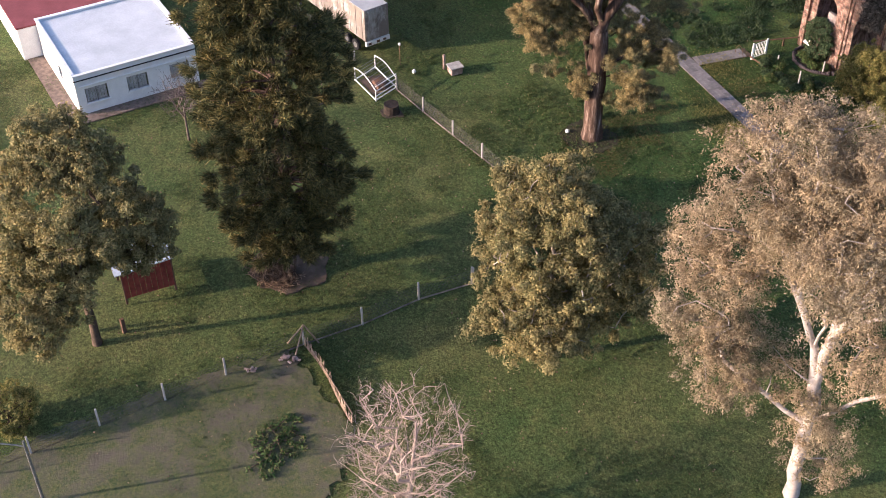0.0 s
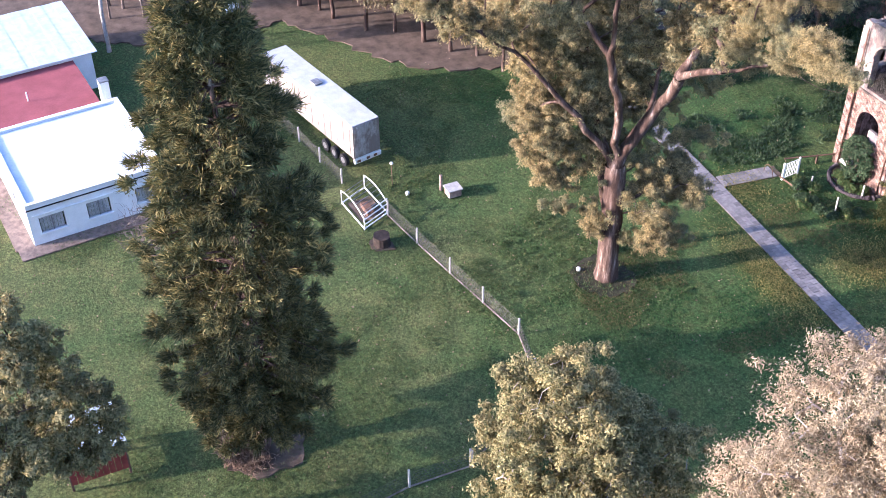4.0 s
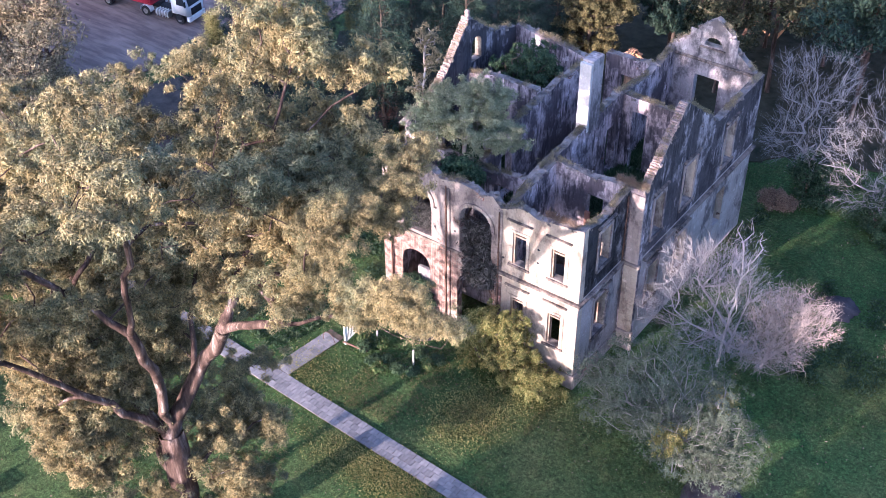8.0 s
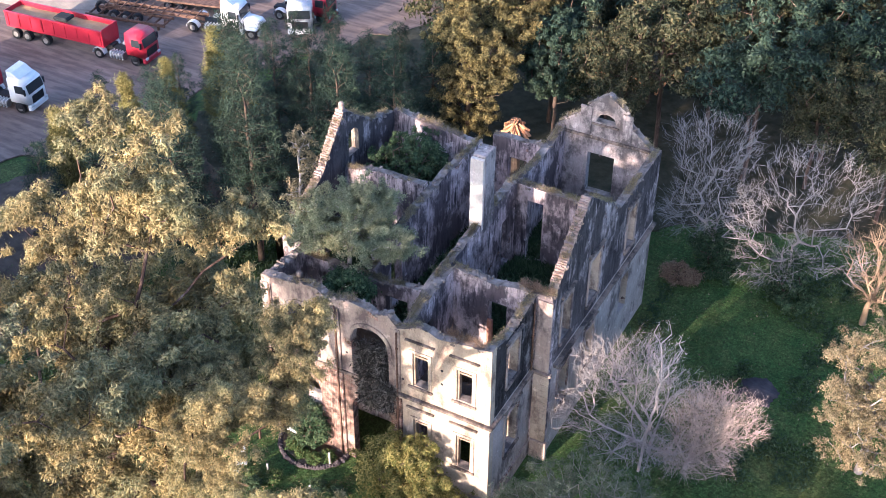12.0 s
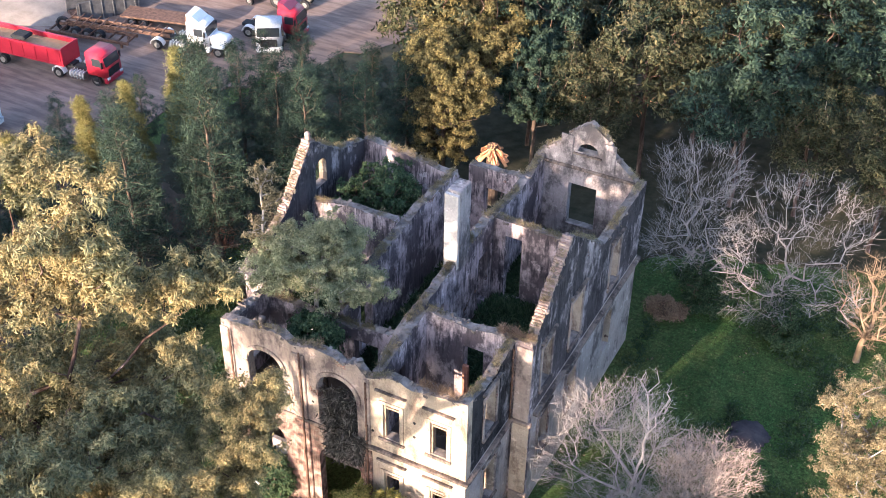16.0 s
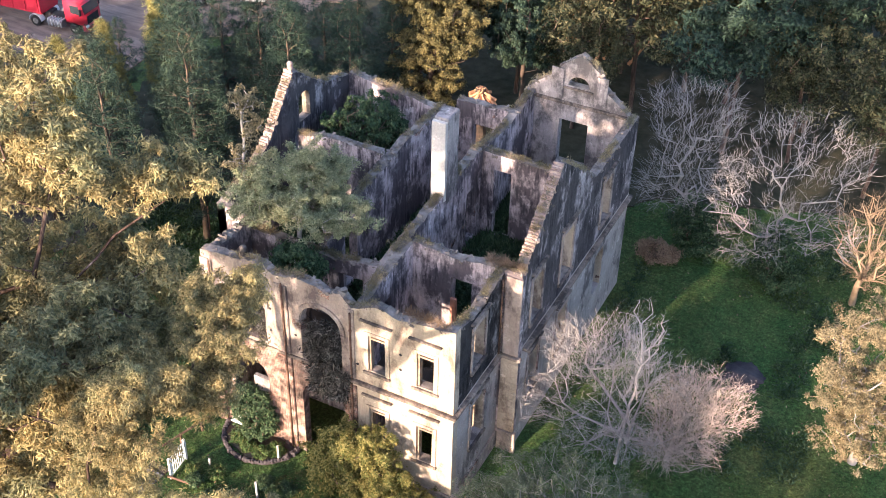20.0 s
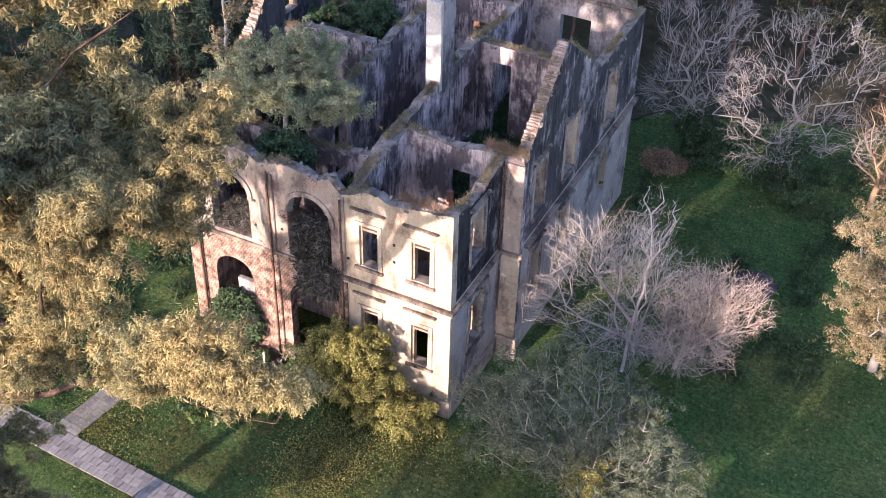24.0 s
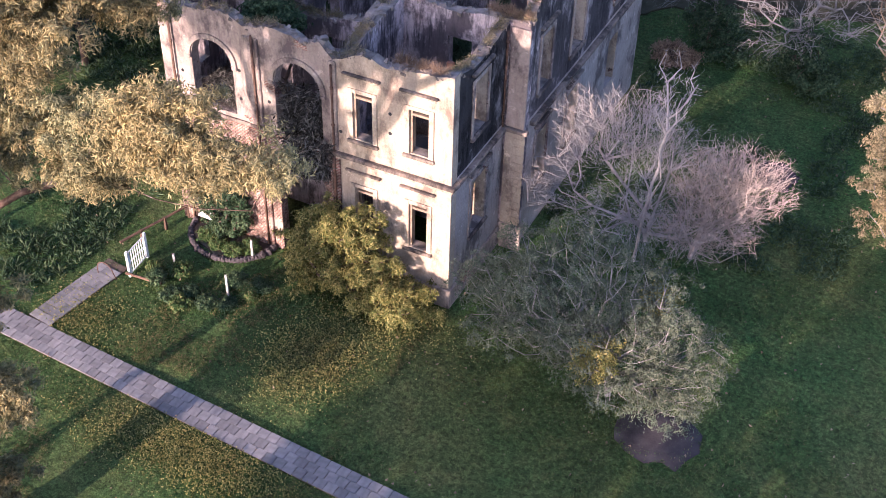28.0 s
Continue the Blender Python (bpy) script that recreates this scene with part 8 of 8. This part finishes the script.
for lo, hi in (((-3.2, -1.7, 0.0), (3.2, -1.6, 2.2)), ((-3.2, 1.6, 0.0), (3.2, 1.7, 2.2)), ((3.1, -1.6, 0.0), (3.2, 1.6, 2.2))):
    part("side", boxed(lo, hi, 0.02), M_SKIP, skip, "dull blue-grey side")
part("floor", boxed((-3.2, -1.6, 0.1), (3.1, 1.6, 0.2)), M_RUST, skip)
for k in range(6):
    for y in (-1.76, 1.7):
        part("rib", boxed((-3.0 + k * 1.15, y, 0.0), (-2.9 + k * 1.15, y + 0.06, 2.15)), M_STEEL, skip)
ladder = empty("chassis_frame", (-60.4, 39.6, 0.1), "rusty bare trailer chassis lying in the yard", "chassis")
ladder.rotation_euler = (0, 0, radians(10))
for y in (-0.9, 0.9):
    part("beam", boxed((-4.5, y - 0.09, 0.5), (4.5, y + 0.09, 0.8), 0.02), M_RUST, ladder)
for k in range(9):
    part("crossbar", boxed((-4.3 + k * 1.06, -0.8, 0.55), (-4.18 + k * 1.06, 0.8, 0.72)), M_RUST, ladder)
for x in (-3.6, 3.6):
    for y in (-0.7, 0.7):
        part("stand", boxed((x - 0.1, y - 0.1, 0.0), (x + 0.1, y + 0.1, 0.496)), M_RUST, ladder)
deck = empty("low_loader", (-56.6, 45.4, 0.1), "rusty flat low-loader trailer deck", "trailer")
deck.rotation_euler = (0, 0, radians(14))
part("deck", boxed((-3.8, -1.2, 0.85), (3.8, 1.2, 1.05), 0.03), M_RUST, deck, "rusty plank deck")
part("gooseneck", boxed((3.0, -0.9, 1.05), (4.8, 0.9, 1.6), 0.12), M_RUST, deck)
for x in (-2.6, -1.3):
    for y in (-1.0, 1.0):
        wheel(deck, x, y, 0.45, 0.3)
for k, (x, y, rot) in enumerate([(-62.8, 51.0, 20), (-58.6, 52.6, 35), (-53.2, 54.5, -10), (-48.0, 55.5, 15)]):
    mach = empty("old_tractor", (x, y, 0.1), "rusty disused tractor with large wheels", "tractor", "old tractors")
    mach.rotation_euler = (0, 0, radians(rot))
    part("hood", boxed((0.2, -0.45, 0.9), (2.2, 0.45, 1.6), 0.08), M_TRUCKRED if k == 2 else M_RUST, mach)
    part("seat", boxed((-1.3, -0.5, 1.2), (-0.5, 0.5, 1.9), 0.08), M_BLACK, mach)
    part("axle", boxed((-1.1, -1.1, 0.6), (-0.7, 1.1, 0.9), 0.04), M_RUST, mach)
    part("canopy", boxed((-1.6, -0.8, 2.5), (0.3, 0.8, 2.6), 0.04), M_RUST, mach)
    for px, py in ((-1.5, -0.7), (-1.5, 0.7), (0.2, -0.7), (0.2, 0.7)):
        part("post", boxed((px - 0.04, py - 0.04, 0.9), (px + 0.04, py + 0.04, 2.496)), M_RUST, mach)
    for y1 in (-1.05, 1.05):
        wheel(mach, -0.9, y1, 0.85, 0.45)
        wheel(mach, 1.8, y1 * 0.75, 0.5, 0.3)
tyre = part("loose_tyre", quick_mesh("loose_tyre", *ring_mesh(0.55, 0.2), M_BLACK, True), None, None, "black tyre leaning beside the trucks")
tyre.matrix_world = pose(-64.2, 39.9, 0.75, 80, 0, 20)
tagged(tyre, category="tyre")

# ---------------------------------------------------------------- trees behind the ruin
tree("golden_tree", (-18.6, 33.0, 0), [(0, 0, -0.2), (0, 0, 4), (0.1, 0, 8)], [((0, 0, 7.0), (2.6, 2.4, 4.5)), ((1.5, 0.5, 9.5), (2.4, 2.2, 2.6)), ((-0.8, 0, 11.5), (2.0, 2.0, 2.0))], M_GOLD, M_BARKDARK, "golden-brown leafy tree behind the ruin", 401, ends=150, per=330, spread=0.5, leaf=(0.26, 0.12), r_max=0.3)
tree("golden_tree", (-20.0, 40.0, 0), [(0, 0, -0.2), (0, 0, 6), (0.1, 0, 11)], [((0, 0, 14), (5.0, 4.5, 4.5)), ((2.5, -1, 10.5), (3.4, 3.2, 3))], M_GOLD, M_BARK, "tall yellowing tree behind the ruin", 402, ends=130, per=330, spread=0.6, leaf=(0.30, 0.14), r_max=0.35)
tree("blue_green_tree", (-13.5, 39.0, 0), [(0, 0, -0.2), (0, 0, 4), (0.1, 0, 7)], [((0, 0, 8.5), (3.0, 3.0, 4.0))], M_PINE, M_BARKDARK, "dark blue-green tree behind the ruin", 403, ends=90, per=300, spread=0.5, leaf=(0.26, 0.13), r_max=0.2)
for k, (x, y, s) in enumerate([(-40.0, 17.1, 0.62), (-37.8, 19.4, 0.68), (-36.8, 24.2, 0.74), (-35.4, 25.2, 0.56), (-42.5, 12.0, 0.55)]):
    tree("young_casuarina", (x, y, 0), [(0, 0, -0.2), (0, 0, 7 * s), (0.1, 0, 13 * s)], [((0, 0, 14.5 * s), (0.35, 0.35, 2.0 * s)), ((0, 0, 11 * s), (0.9, 0.9, 2.4 * s)), ((0, 0, 7 * s), (1.3, 1.3, 3 * s))], M_GOLDTIP, M_BARKDARK, "slender yellow-tipped young casuarina tree", 410 + k, ends=120, per=120, spread=0.42, leaf=(0.4, 0.05), r_max=0.15, droop=-0.4, group="young casuarinas")
tree("sapling", (-15.6, 4.9, 7.0), [(0, 0, -0.05), (0.2, 0, 5), (0.6, -0.1, 11)], [((0.7, 0, 11.4), (0.7, 0.6, 0.7)), ((0.9, 0.3, 9.6), (0.6, 0.6, 0.7)), ((0.1, -0.2, 8.0), (0.6, 0.6, 0.9)), ((0.5, 0.2, 6.2), (0.6, 0.6, 0.8))], M_DRYOLIVE, M_BARKPALE, "thin tall sapling rising from the ruin", 420, ends=60, per=60, bunch=30, spread=0.35, leaf=(0.2, 0.08), r_max=0.07)
wreck = empty("splintered_trunk", (-14.3, 33.0, 0), "splintered fallen trunk with bright orange heartwood", "fallen tree")
rngW = np.random.default_rng(6)
for k in range(20):
    bm = bmesh.new()
    a = rngW.uniform(0, 6.28)
    rod(bm, (rngW.normal(0, 0.2), rngW.normal(0, 0.2), 5.4), (1.3 * math.cos(a), 1.0 * math.sin(a), 3.2 + rngW.uniform(0, 1.9)), 0.05, 0.12, 5)
    part("splinter", bm, M_ORANGE, wreck)
bm = bmesh.new()
rod(bm, (0, 0, -0.1), (0, 0, 5.4), 0.6, 0.4, 12)
part("trunk", bm, M_BARKDARK, wreck)
for k in range(10):
    bm = bmesh.new()
    rod(bm, (1.5 + rngW.normal(0, 0.5), 0, 2.5), (3.2 + rngW.normal(0, 1), rngW.normal(0, 1), 3.0 + rngW.normal(0, 1)), 0.10, 0.07, 5)
    part("branch", bm, M_RUST, wreck, "dark red broken branch")
wreck2 = empty("splintered_trunk", (-12.0, 51.0, 0), "broken trunk with orange wood among dark trees", "fallen tree")
for k in range(12):
    bm = bmesh.new()
    x = rngW.normal(0, 3)
    rod(bm, (x, rngW.normal(0, 0.8), 0.2), (x + rngW.normal(0, 1.2), rngW.normal(0, 1), 2 + rngW.uniform(0, 3)), 0.18, 0.08, 5)
    part("splinter", bm, M_ORANGE if k % 3 else M_RUST, wreck2)

# ---------------------------------------------------------------- paved path, slab by slab
path_bed = part("path_bed", boxed((-16, -0.69, -0.1), (42, 0.69, 0.05)), M_DIRT, None, "earth bed of the paved path")
path_bed.matrix_world = pose(-16.0, -10.44, 0, 0, 0, -3.2)
tagged(path_bed, category="path", kind="structure")
branch_bed = part("path_bed", boxed((-0.66, 0, -0.1), (0.66, 5.0, 0.052)), M_DIRT, None, "earth bed of the branch path")
branch_bed.matrix_world = pose(-16.2, -9.68, 0, 0, 0, -7.5)
tagged(branch_bed, category="path", kind="structure")
kinds = []
for k in range(6):
    bm = bmesh.new()
    box(bm, (-0.236, -0.234, 0), (0.236, 0.234, 0.05), 0.008)
    for v in bm.verts:
        v.co += Vector((rngB.normal(0, 0.006), rngB.normal(0, 0.006), 0))
    me = bpy.data.meshes.new("slab")
    bm.to_mesh(me)
    bm.free()
    me.materials.append(M_SLAB)
    kinds.append(me)
for i in range(100):
    for j in range(3):
        if rngB.uniform() < 0.02:
            continue
        s = new("slab", kinds[int(rngB.integers(6))])
        s.matrix_basis = pose(-15.8 + i * 0.5 + (0.25 if j == 1 else 0), -0.48 + j * 0.48, 0.043 + rngB.uniform(-0.004, 0.004), rngB.normal(0, 0.25), rngB.normal(0, 0.25), 90 * int(rngB.integers(4)) + rngB.normal(0, 0.6))
        s.parent = path_bed
for i in range(9):
    for j in range(3):
        s = new("slab", kinds[int(rngB.integers(6))])
        s.matrix_basis = pose(-0.44 + j * 0.44, 0.28 + i * 0.5, 0.045 + rngB.uniform(-0.004, 0.004), rngB.normal(0, 0.25), rngB.normal(0, 0.25), 90 * int(rngB.integers(4)) + rngB.normal(0, 0.6))
        s.parent = branch_bed
